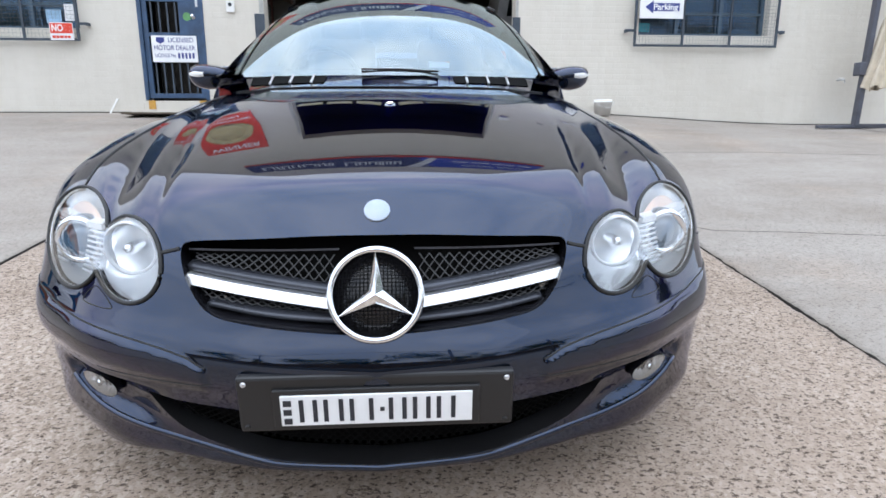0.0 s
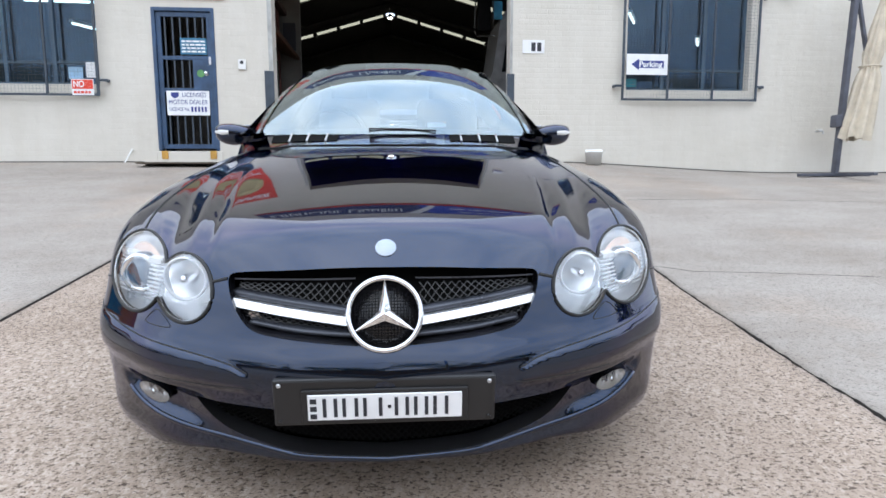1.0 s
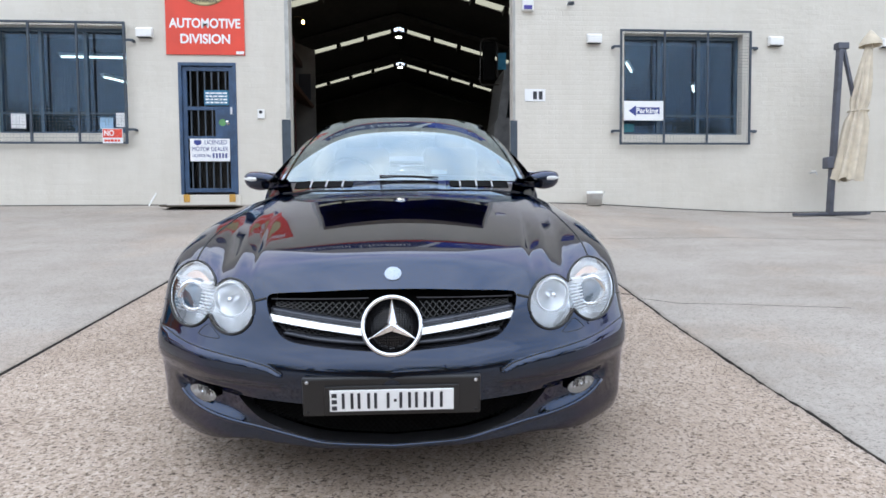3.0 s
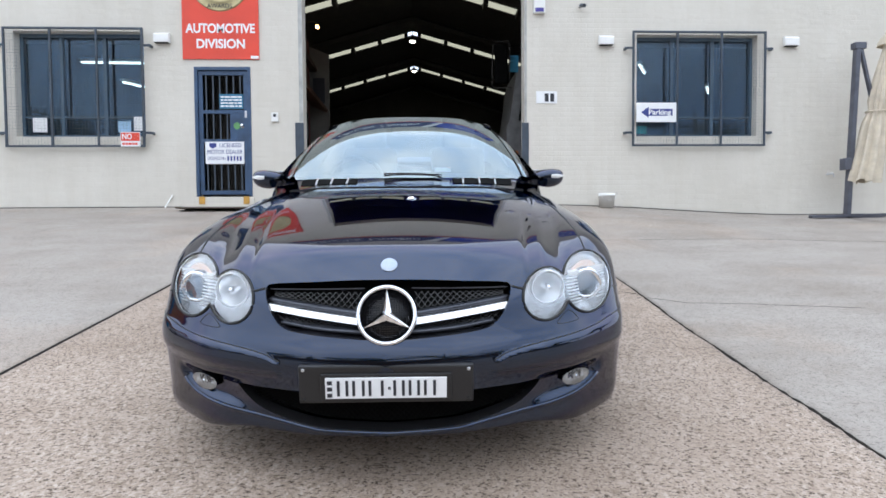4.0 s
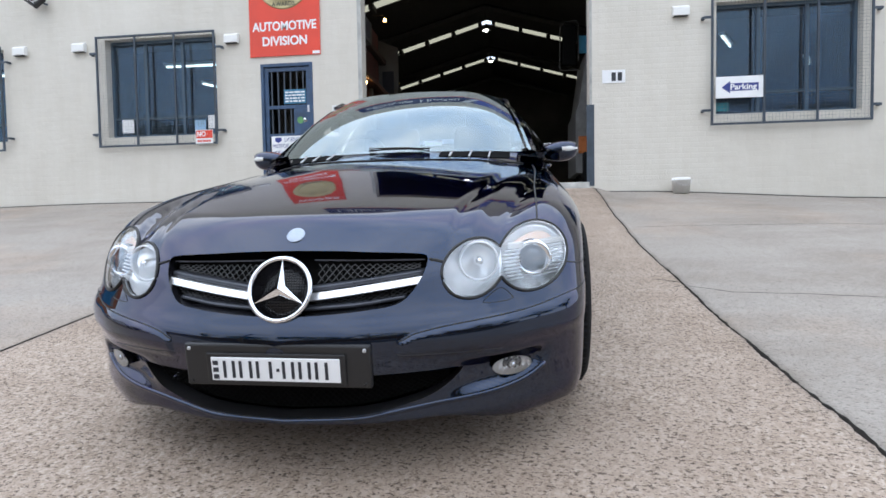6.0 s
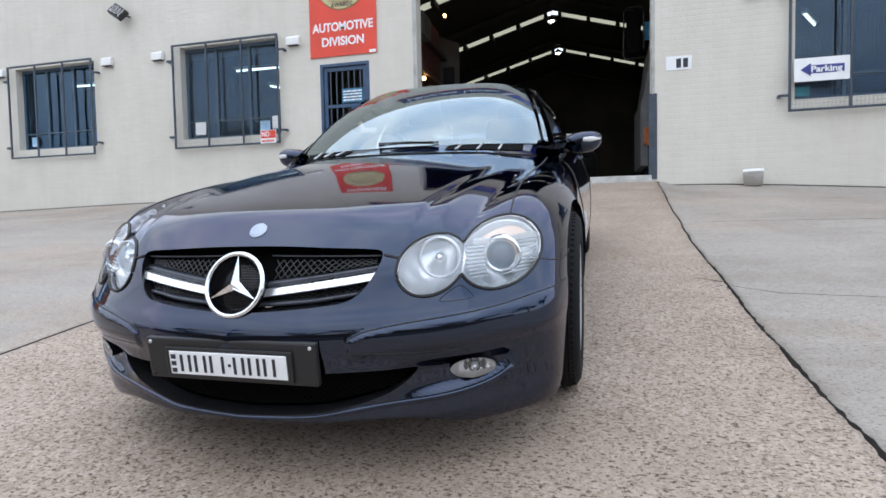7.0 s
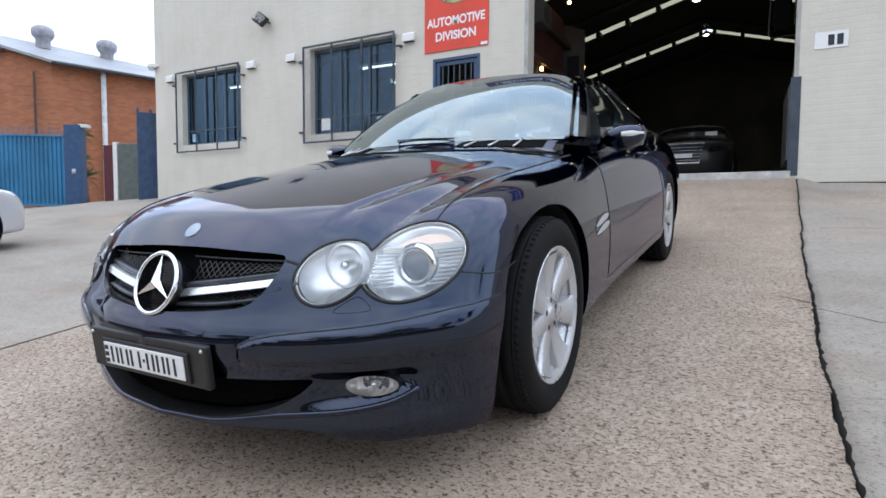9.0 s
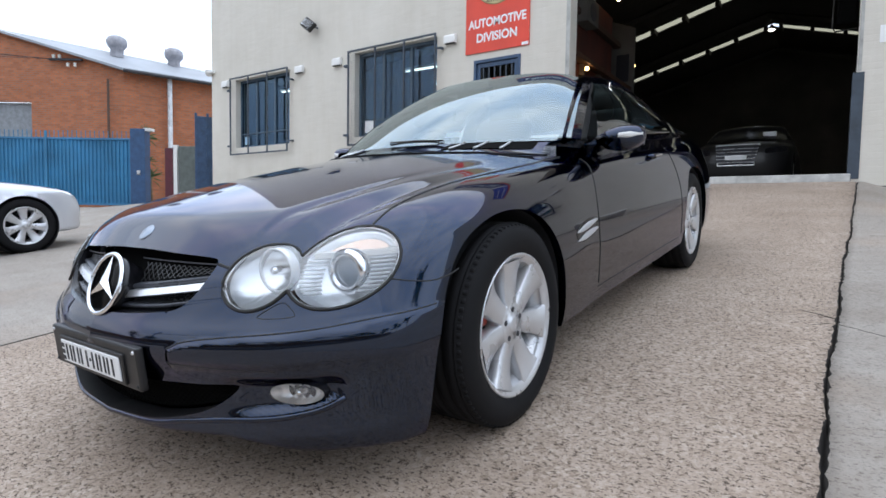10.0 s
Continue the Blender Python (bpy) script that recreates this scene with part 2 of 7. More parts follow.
def fill_shape(outline, y0, y1, bm=None):
    """A flat plate of an outline in x and z, from y0 to y1."""
    bm = bm or bmesh.new()
    a = [bm.verts.new((x, y0, z)) for x, z in outline]
    c = [bm.verts.new((x, y1, z)) for x, z in outline]
    bm.faces.new(a)
    bm.faces.new(c[::-1])
    for k in range(len(a)):
        j = (k + 1) % len(a)
        bm.faces.new((a[k], a[j], c[j], c[k]))
    return bm


# ---- the ground: a ramp that climbs to the building ----
SLOPE = 0.1348
WALL = 8.186


def smoothstep(a, b, x):
    k = min(1.0, max(0.0, (x - a) / (b - a)))
    return k * k * (3 - 2 * k)


def ground_z(x, y):
    """Height of the ground: a ramp of 7.7 degrees, flat at the street and under the shed."""
    yy = max(-9.0, min(9.2, y))
    z = SLOPE * yy
    near = smoothstep(3.5, 8.2, y)
    side = smoothstep(7.0, 2.2, x) * (0.35 + 0.65 * smoothstep(-14.0, -6.5, x))
    z += near * (0.20 * side - 0.05)
    z += 0.075 * smoothstep(5.5, 8.1, y) * smoothstep(2.25, 1.85, abs(x + 0.1))
    z -= 0.35 * smoothstep(-13.0, -22.0, x) * smoothstep(2.0, 8.0, y)
    return z


def ground_mesh():
    xs = [-1.95 - 0.05 * 1.16 ** k for k in range(1, 52)][::-1]
    xs += [-1.966, -1.958, -1.942, -1.934] + [-1.8 + 0.09 * k for k in range(39)] + [1.725, 1.739, 1.761, 1.775]
    xs += [1.75 + 0.05 * 1.16 ** k for k in range(1, 52)]
    xs = sorted(x for x in xs if not (1.70 < x < 1.80 and x not in (1.725, 1.739, 1.761, 1.775)))
    ys = [-0.6 - 0.12 * 1.17 ** k for k in range(46)][::-1] + [-0.6 + 0.0225 * k for k in range(410)] + [8.7 + 0.2 * 1.2 ** k for k in range(38)]
    low = {-1.958, -1.942, 1.739, 1.761}
    verts, faces = [], []
    for y in ys:
        wob = 0.03 * noise.noise((0.3, y * 0.55, 0)) + 0.012 * noise.noise((1.7, y * 4.0, 0)) + 0.006 * noise.noise((5.1, y * 15.0, 0))
        for x in xs:
            p = x
            z = ground_z(x, y)
            near = abs(x) < 3.01 and -8 < y < 8.7
            if near and abs(x - 1.75) < 0.03:
                wide = 0.33 + 0.3 * noise.noise((7.0, y * 3.0, 2.0)) + 0.55 * noise.noise((3.0, y * 23.0, 2.0))
                p = 1.72 + 0.047 * max(0.0, y - 1.9) + wob + (x - 1.75) * max(0.16, wide)
            elif near and 1.775 < x < 3.0:
                p = x + (1.72 + 0.047 * max(0.0, y - 1.9) - 1.75 + wob) * (3.0 - x) / 1.225
            elif near and 0.9 < x < 1.725:
                p = x + (1.72 + 0.047 * max(0.0, y - 1.9) - 1.75 + wob) * (x - 0.9) / 0.825
            elif near and abs(x + 1.95) < 0.02:
                p = -1.95 + 0.15 * wob + (x + 1.95)
            if near and x in low:
                z -= 0.05
            if near and x < 1.725 and x > -1.94:
                z += 0.003
            verts.append((p, y, z))
    w = len(xs)
    for j in range(len(ys) - 1):
        for k in range(w - 1):
            faces.append((j * w + k, j * w + k + 1, (j + 1) * w + k + 1, (j + 1) * w + k))
    me = mesh_of(verts, faces, True)
    me.materials.append(concrete)
    me.materials.append(joint_dirt)
    me.materials.append(pale_concrete)
    for j in range(len(ys) - 1):
        for k in range(w - 1):
            if (xs[k] in low or xs[k + 1] in low) and -8 < ys[j] < 8.7:
                me.polygons[j * (w - 1) + k].material_index = 1
            elif xs[k] >= 1.76 or xs[k] < -1.945 or ys[j] > 8.6:
                me.polygons[j * (w - 1) + k].material_index = 2
    return me


tagged(part("ground", ground_mesh(), None), "sloping exposed-aggregate concrete driveway with cracked joints", "driveway", kind="structure")


def crack(points, r, name="crack"):
    pts = []
    for (x0, y0), (x1, y1) in zip(points, points[1:]):
        steps = max(2, int(math.hypot(x1 - x0, y1 - y0) / 0.03))
        for k in range(steps):
            f = k / steps
            x, y = x0 + (x1 - x0) * f, y0 + (y1 - y0) * f
            x += 0.006 * noise.noise((x * 18, y * 18, 3.0))
            y += 0.008 * noise.noise((x * 14, y * 14, 9.0))
            pts.append((x, y, ground_z(x, y) + 0.0005))
    ob = part(name, tube(pts, r, 5), joint_dirt)
    return tagged(ob, "thin dark crack across the concrete driveway", "crack", kind="structure")


crack([(1.77, 2.41), (2.0, 2.25), (2.4, 2.2), (3.2, 2.05)], 0.0014)
crack([(1.74, 2.42), (1.5, 2.2), (0.95, 2.05)], 0.0025)
crack([(1.75, 2.5), (1.63, 2.58), (1.6, 2.62)], 0.004)
crack([(-11.9, WALL - 0.012), (-8.0, WALL - 0.02), (-4.0, WALL - 0.008)], 0.012)
crack([(2.03, WALL - 0.008), (5.0, WALL - 0.02), (9.0, WALL - 0.01), (13.5, WALL - 0.015)], 0.014)
crack([(2.0, 4.9), (4.0, 5.0), (7.0, 4.75), (9.5, 4.9)], 0.0014)

# ---- the facade ----
TOP = 9.0
LEFT, RIGHT = -12.02, 14.0
DOOR = (-3.79, -2.83, 1.44, 3.665)
OPEN = (-1.93, 1.94)
WINS = ((3.95, 6.14, 2.47, 4.26), (-6.80, -4.63, 2.47, 4.26), (-10.98, -8.90, 2.47, 4.2))


def wall_boxes():
    """The wall's pieces round its openings, butted end to end."""
    y0, y1 = WALL + 0.003, WALL + 0.28
    out = []
    holes = sorted([(OPEN[0], OPEN[1], -1, 5.95), (DOOR[0], DOOR[1], 1.3, DOOR[3])] + [tuple(w) for w in WINS])
    x = LEFT
    for a, c, lo, hi in holes:
        out.append((x, a, 0.0, TOP))
        if lo > 0:
            out.append((a, c, 0.0, lo))
        out.append((a, c, hi, TOP))
        x = c
    out.append((x, RIGHT, 0.0, TOP))
    bm = bmesh.new()
    for a, c, lo, hi in out:
        box(a, y0, lo, c, y1, hi, bm=bm)
    bmesh.ops.remove_doubles(bm, verts=bm.verts, dist=0.0005)
    return bm


wall_front = tagged(part("wall_front", wall_boxes(), brick_paint), "cream-painted brick front wall of a workshop", "wall", kind="structure")
side_wall = box(LEFT, WALL + 0.28, 0.0, LEFT + 0.28, 30.0, TOP - 0.004)
tagged(part("wall_west", side_wall, brick_paint), "cream-painted brick side wall of the workshop", "wall", kind="structure")
tagged(part("wall_east", box(RIGHT - 0.28, WALL + 0.28, 0.0, RIGHT, 30.0, TOP - 0.004), brick_paint), "cream-painted brick side wall of the workshop", "wall", kind="structure")

# ---- the dark blue roadster ----
def curve(*pairs, soft=0.0):
    """A smooth function through (at, value) pairs (monotone cubic), rounded over a length if soft."""
    xs, ys = np.array([p[0] for p in pairs], float), np.array([p[1] for p in pairs], float)
    d = np.diff(ys) / np.diff(xs)
    t = np.empty(len(xs))
    t[0], t[-1] = d[0], d[-1]
    for k in range(1, len(xs) - 1):
        t[k] = 0 if d[k - 1] * d[k] <= 0 else 2 * d[k - 1] * d[k] / (d[k - 1] + d[k])

    def f(x):
        x = np.clip(x, xs[0], xs[-1])
        k = np.clip(np.searchsorted(xs, x) - 1, 0, len(xs) - 2)
        h = xs[k + 1] - xs[k]
        s = (x - xs[k]) / h
        return ys[k] * (1 + 2 * s) * (1 - s) ** 2 + t[k] * h * s * (1 - s) ** 2 + ys[k + 1] * s * s * (3 - 2 * s) + t[k + 1] * h * s * s * (s - 1)

    if not soft:
        return f
    step = (xs[-1] - xs[0]) / 3000
    at = np.arange(-3000, 6001) * step + xs[0]
    raw = f(at) + np.where(at > xs[-1], (at - xs[-1]) * t[-1], 0) + np.where(at < xs[0], (at - xs[0]) * t[0], 0)
    n = int(3 * soft / step)
    w = np.exp(-0.5 * (np.arange(-n, n + 1) * step / soft) ** 2)
    table = np.convolve(raw, w / w.sum(), "same")

    def g(x):
        """Quadratic lookup in the rounded table."""
        u = (np.clip(x, xs[0], xs[-1]) - at[0]) / step
        i = np.clip(np.rint(u).astype(int), 1, len(at) - 2)
        d = u - i
        return table[i] + d * (table[i + 1] - table[i - 1]) / 2 + d * d * (table[i + 1] - 2 * table[i] + table[i - 1]) / 2

    return g


# the car's own frame: x across, y back from the number plate, z up from the ground it stands on
CAR = pose(0.0019, 0.0538, 0.0073) @ Matrix.Rotation(radians(-1.0), 4, "Z") @ Matrix.Rotation(math.atan(SLOPE), 4, "X")
AXLE, BASE, TYRE = 0.885, 2.56, 0.328

nose_plan = curve((0, 0.0), (0.2, 0.014), (0.342, 0.05), (0.45, 0.088), (0.55, 0.132), (0.62, 0.172), (0.70, 0.235), (0.77, 0.297), (0.83, 0.365), (0.865, 0.45), (0.885, 0.58), (0.90, 0.9), soft=0.02)
nose_lean = curve((0.0, 0.10), (0.12, 0.060), (0.16, 0.034), (0.20, 0.022), (0.24, 0.026), (0.34, 0.018), (0.42, 0.002), (0.45, 0.006), (0.475, 0.018), (0.50, 0.036), (0.545, 0.060), (0.60, 0.085), (0.66, 0.125), (0.70, 0.16), (0.8, 0.30), (1.0, 0.6), soft=0.006)
hood_mid = curve((-0.1, 0.46), (0.08, 0.602), (0.158, 0.661), (0.206, 0.700), (0.228, 0.7195), (0.25, 0.737), (0.268, 0.7475), (0.29, 0.7535), (0.34, 0.7655), (0.40, 0.7775), (0.488, 0.7934), (0.637, 0.8178), (0.8, 0.8425), (1.1, 0.8805), (1.3, 0.902), (1.45, 0.914), (1.75, 0.925), (2.5, 0.955), (3.4, 0.97), (4.1, 0.965), (4.6, 0.93), soft=0.011)
fender_top = curve((0.0, 0.54), (0.2, 0.60), (0.32, 0.672), (0.45, 0.722), (0.65, 0.768), (0.9, 0.798), (1.2, 0.82), (1.6, 0.862), (2.0, 0.89), (3.0, 0.90), (3.5, 0.92), (4.2, 0.90), (4.6, 0.84), soft=0.04)
fender_at = curve((0.0, 0.62), (0.4, 0.68), (0.9, 0.735), (1.5, 0.77), (2.5, 0.79), (3.5, 0.78), (4.5, 0.70), soft=0.05)
side_wide = curve((0.0, 0.885), (0.6, 0.897), (0.9, 0.914), (1.3, 0.905), (1.7, 0.893), (2.4, 0.90), (3.45, 0.913), (4.0, 0.89), (4.35, 0.80), (4.52, 0.55), soft=0.05)
side_lean = curve((0.1, 0.07), (0.17, 0.045), (0.24, 0.022), (0.32, 0.008), (0.48, 0.0), (0.56, 0.004), (0.66, 0.022), (0.76, 0.055), (0.88, 0.12), (1.0, 0.25), soft=0.02)


def ease(v):
    v = np.clip(v, 0, 1)
    return v * v * (3 - 2 * v)


def smax(a, c, k):
    h = np.clip(0.5 + 0.5 * (a - c) / k, 0, 1)
    return a * h + c * (1 - h) + k * h * (1 - h)


crease_at = curve((0.0, 0.44), (0.39, 0.468), (0.6, 0.50), (1.0, 0.545), (1.5, 0.59), (2.0, 0.62), soft=0.05)
crown = curve((0.0, 0.09), (0.7, 0.10), (1.4, 0.165), (2.0, 0.165), soft=0.05)


def top_z(x, y):
    """The bonnet and the wings, as a height: a broad crown, a crease, a hollow, the wing's crest."""
    a = np.abs(x)
    mid, crest, at = hood_mid(y), fender_top(y), fender_at(y)
    edge = crease_at(y)
    inner = mid - crown(y) * a * a
    lip = mid - crown(y) * edge * edge
    u = np.clip((a - edge) / (at - edge), -1, 1)
    outer = crest + (lip - crest) * (1 - u) ** 2
    z = -smax(-inner, -outer, 0.006)
    # over the lamps: a groove beside the crown, a ridge, a hollow, all fading to the rear
    fade = ease((y - 0.16) / 0.12) * ease((1.30 - y) / 1.0)
    drift = edge + 0.012 * y
    z = z - 0.008 * np.exp(-((a - edge - 0.006) / 0.014) ** 2) * np.clip((y - 0.2) / 0.1, 0, 1) * ease((1.05 - y) / 0.7)
    z = z + 0.010 * np.exp(-((a - drift - 0.055) / 0.026) ** 2) * fade
    z = z - 0.013 * np.exp(-((a - drift - 0.130) / 0.030) ** 2) * fade
    over = np.clip(a - at, 0, 1)
    return z - 1.9 * over ** 2 - 5 * over ** 3


strip_z = curve((0.30, 0.425), (0.335, 0.432), (0.37, 0.447), (0.45, 0.459), (0.55, 0.466), (0.69, 0.474), (0.80, 0.488), (0.95, 0.496))


blade_z = curve((0.30, 0.235), (0.42, 0.243), (0.55, 0.250), (0.65, 0.264), (0.70, 0.282), (0.74, 0.312), (0.9, 0.33), soft=0.01)


def scoop(x, z):
    """The hollow beside the intake, in which the fog lamp sits."""
    a = np.abs(x)
    return 0.028 * ease((a - 0.40) / 0.15) * ease((0.745 - a) / 0.05) * ease((z - blade_z(a) + 0.008) / 0.042) * ease((0.366 - z) / 0.045)


def front_y(x, z):
    a = np.abs(x)
    ledge = np.clip((strip_z(a) - z) / 0.014 + 0.5, 0, 1) * np.clip((z - 0.375) / 0.03, 0, 1) * np.clip((a - 0.325) / 0.015, 0, 1)
    return scoop(x, z) - 0.009 * ledge + nose_plan(np.abs(x)) + nose_lean(z) + 0.25 * np.abs(x) ** 2 * np.clip(z - 0.5, 0, 1)


def solid(x, y, z):
    """Below zero inside the body."""
    f = smax(front_y(x, z) - y, np.abs(x) - side_wide(y) + side_lean(z), 0.05)
    f = smax(f, (z - top_z(x, y)) * 0.85, 0.055)
    low = 0.192 - 0.05 * ease((np.abs(x) - 0.42) / 0.26) * ease((0.62 - y) / 0.1) + 0.02 * ease((y - 0.45) / 0.2)
    f = smax(f, low - z, 0.014)
    return smax(f, y - 4.50 + 0.12 * (z - 0.6) ** 2, 0.12)


def march(origin, way, far=3.0):
    """Where rays leave the body, by halving."""
    lo, hi = np.zeros(len(origin)), np.full(len(origin), far)
    for _ in range(44):
        mid = (lo + hi) / 2
        p = origin + mid[:, None] * way
        inside = solid(p[:, 0], p[:, 1], p[:, 2]) < 0
        lo, hi = np.where(inside, mid, lo), np.where(inside, hi, mid)
    return origin + lo[:, None] * way


def on_front(x, z):
    x, z = np.broadcast_arrays(np.asarray(x, float), np.asarray(z, float))
    o = np.stack([x.ravel(), np.full(x.size, 1.0), z.ravel()], 1)
    return march(o, np.tile((0.0, -1.0, 0.0), (x.size, 1)), 2.0)


def on_top(x, y):
    x, y = np.broadcast_arrays(np.asarray(x, float), np.asarray(y, float))
    o = np.stack([x.ravel(), y.ravel(), np.full(x.size, 0.4)], 1)
    return march(o, np.tile((0.0, 0.0, 1.0), (x.size, 1)), 1.0)


def on_side(y, z, sign=1):
    y, z = np.broadcast_arrays(np.asarray(y, float), np.asarray(z, float))
    o = np.stack([np.zeros(y.size), y.ravel(), z.ravel()], 1)
    return march(o, np.tile((float(sign), 0.0, 0.0), (y.size, 1)), 1.5)


def normal_at(p):
    e = 0.002
    g = np.stack([solid(*(p + e * np.eye(3)[k]).T) - solid(*(p - e * np.eye(3)[k]).T) for k in range(3)], 1)
    return g / np.linalg.norm(g, axis=1)[:, None]


def ring_of(cx, cz, rx, rz, lean, n=72, power=2.0):
    t = np.arange(n) * 2 * np.pi / n
    c, s = np.cos(t), np.sin(t)
    u, v = rx * np.sign(c) * np.abs(c) ** (2 / power), rz * np.sign(s) * np.abs(s) ** (2 / power)
    k = radians(lean)
    return np.stack([cx + u * np.cos(k) - v * np.sin(k), cz + u * np.sin(k) + v * np.cos(k)], 1)


def inside(poly, q):
    """Which points q lie in the polygon."""
    x, z = q[:, 0], q[:, 1]
    hit = np.zeros(len(q), bool)
    for (x0, z0), (x1, z1) in zip(poly, np.roll(poly, -1, 0)):
        if z0 != z1:
            hit ^= ((z0 > z) != (z1 > z)) & (x < (x1 - x0) * (z - z0) / (z1 - z0) + x0)
    return hit


def nearest_on(poly, q):
    best, dist = q.copy(), np.full(len(q), 9.0)
    for a, c in zip(poly, np.roll(poly, -1, 0)):
        k = np.clip(((q - a) @ (c - a)) / max(1e-12, (c - a) @ (c - a)), 0, 1)
        p = a + k[:, None] * (c - a)
        d = np.linalg.norm(p - q, axis=1)
        best[d < dist], dist = p[d < dist], np.minimum(d, dist)
    return best


def union_outline(a, c, n=120):
    """The outer line of two overlapping rings, smoothed at the waist."""
    cen = (a.mean(0) + c.mean(0)) / 2
    out = []
    for t in np.arange(n) * 2 * np.pi / n:
        w = np.array([np.cos(t), np.sin(t)])
        far = 0.0
        r = np.linspace(0, 0.5, 500)
        q = cen + r[:, None] * w
        m = inside(a, q) | inside(c, q)
        far = r[m].max() if m.any() else 0
        out.append(cen + far * w)
    out = np.array(out)
    for _ in range(2):
        out = 0.5 * out + 0.25 * (np.roll(out, 1, 0) + np.roll(out, -1, 0))
    return out


def mirrored(poly):
    return (poly * (-1, 1))[::-1]


LAMP_A = ring_of(0.692, 0.611, 0.106, 0.093, 0)
LAMP_B = ring_of(0.519, 0.598, 0.086, 0.076, 10)
LAMP = union_outline(LAMP_A, LAMP_B)


def from_half(*pairs):
    right = np.array(pairs, float)
    return np.concatenate([right, (right * (-1, 1))[::-1]])


def rounded(poly, times=2):
    for _ in range(times):
        nxt = np.roll(poly, -1, 0)
        poly = np.stack([0.75 * poly + 0.25 * nxt, 0.25 * poly + 0.75 * nxt], 1).reshape(-1, 2)
    return poly


GRILLE = rounded(from_half((0.0, 0.500), (0.12, 0.505), (0.25, 0.515), (0.325, 0.522), (0.362, 0.555), (0.388, 0.600), (0.398, 0.640), (0.37, 0.648), (0.25, 0.655), (0.1, 0.662)), 2)
INTAKE = rounded(from_half((0.0, 0.215), (0.12, 0.218), (0.22, 0.224), (0.32, 0.239), (0.40, 0.262), (0.455, 0.293), (0.492, 0.328), (0.485, 0.338), (0.36, 0.339), (0.2, 0.34), (0.05, 0.342)), 2)
ARCH = ((-0.455, 0.05), (-0.43, 0.2), (-0.395, 0.38), (-0.35, 0.52), (-0.27, 0.63), (-0.14, 0.685), (0.0, 0.70), (0.14, 0.682), (0.26, 0.60), (0.335, 0.47), (0.36, 0.32), (0.365, 0.05))


def body_mesh():
    nu, nv = 216, 104
    verts, rows = [], []
    phi = np.linspace(0, np.pi, nu)
    heart = np.array([0.0, 0.62, 0.46])
    for k in range(1, nv + 1):
        psi = (k / nv) ** 0.9 * np.pi / 2
        w = np.stack([np.sin(phi) * np.sin(psi), np.full(nu, -np.cos(psi)), np.cos(phi) * np.sin(psi)], 1)
        rows.append(march(np.tile(heart, (nu, 1)), w))
    for y in np.concatenate([np.arange(0.632, 1.7, 0.013), np.arange(1.7, 4.5, 0.028), [4.49]]):
        w = np.stack([np.sin(phi), np.zeros(nu), np.cos(phi)], 1)
        rows.append(march(np.tile((0.0, y, 0.46), (nu, 1)), w))
    pole = march(heart[None], np.array([[0.0, -1.0, 0.0]]))[0]
    half = np.concatenate(rows)
    n_rows = len(rows)
    keep = np.ones((n_rows - 1, nu - 1), bool)
    grid = half.reshape(n_rows, nu, 3)
    cen = (grid[:-1, :-1] + grid[1:, :-1] + grid[:-1, 1:] + grid[1:, 1:]) / 4
    flat = cen.reshape(-1, 3)
    fwd = (flat[:, 1] < 0.75)
    cuts = [(LAMP, "f"), (GRILLE, "f"), (INTAKE, "f")]
    gone = np.zeros(len(flat), bool)
    owner = np.full(len(flat), -1)
    for k, (poly, _) in enumerate(cuts):
        m = fwd & inside(poly, flat[:, [0, 2]])
        gone |= m
        owner[m] = k
    arches = []
    for k, yc in enumerate((AXLE, AXLE + BASE)):
        ring = rounded(np.array(ARCH) * ((1 if k == 0 else -0.93), 1) + (yc, 0), 2)
        arches.append(ring)
        m = (flat[:, 0] > 0.55) & inside(ring, flat[:, [1, 2]])
        gone |= m
        owner[m] = 10 + k
    screen = (flat[:, 1] > 1.62) & (flat[:, 1] < 3.35) & (flat[:, 0] < 0.66) & (flat[:, 2] > 0.6)
    gone |= screen
    keep = ~gone.reshape(n_rows - 1, nu - 1)
    own = owner.reshape(n_rows - 1, nu - 1)
    # pull the verts beside a cut onto its line
    for code in set(owner[owner >= 0]):
        cut = own == code
        touch = np.zeros((n_rows, nu), bool)
        whole = np.zeros((n_rows, nu), bool)
        for da in (0, 1):
            for db in (0, 1):
                touch[da:n_rows - 1 + da, db:nu - 1 + db] |= cut
                whole[da:n_rows - 1 + da, db:nu - 1 + db] |= keep
        rim = touch & whole
        q = grid[rim]
        if code < 10:
            s = nearest_on(cuts[code][0], q[:, [0, 2]])
            grid[rim] = on_front(s[:, 0], s[:, 1])
        else:
            s = nearest_on(arches[code - 10], q[:, [1, 2]])
            grid[rim] = on_side(s[:, 0], s[:, 1])
    verts = grid.reshape(-1, 3).tolist() + [pole.tolist()]
    count = len(verts)
    faces = []
    for a in range(n_rows - 1):
        for c in range(nu - 1):
            if keep[a, c]:
                i = a * nu + c
                faces.append((i, i + nu, i + nu + 1, i + 1))
    for c in range(nu - 1):
        faces.append((count - 1, c, c + 1))
    mirror = [(-x, y, z) for x, y, z in verts]
    faces += [tuple(count + i for i in f[::-1]) for f in faces]
    bm = bmesh.new()
    me = mesh_of(verts + mirror, faces, True)
    bm.from_mesh(me)
    bmesh.ops.remove_doubles(bm, verts=bm.verts, dist=0.0004)
    bmesh.ops.delete(bm, geom=[v for v in bm.verts if not v.link_faces], context="VERTS")
    return bm


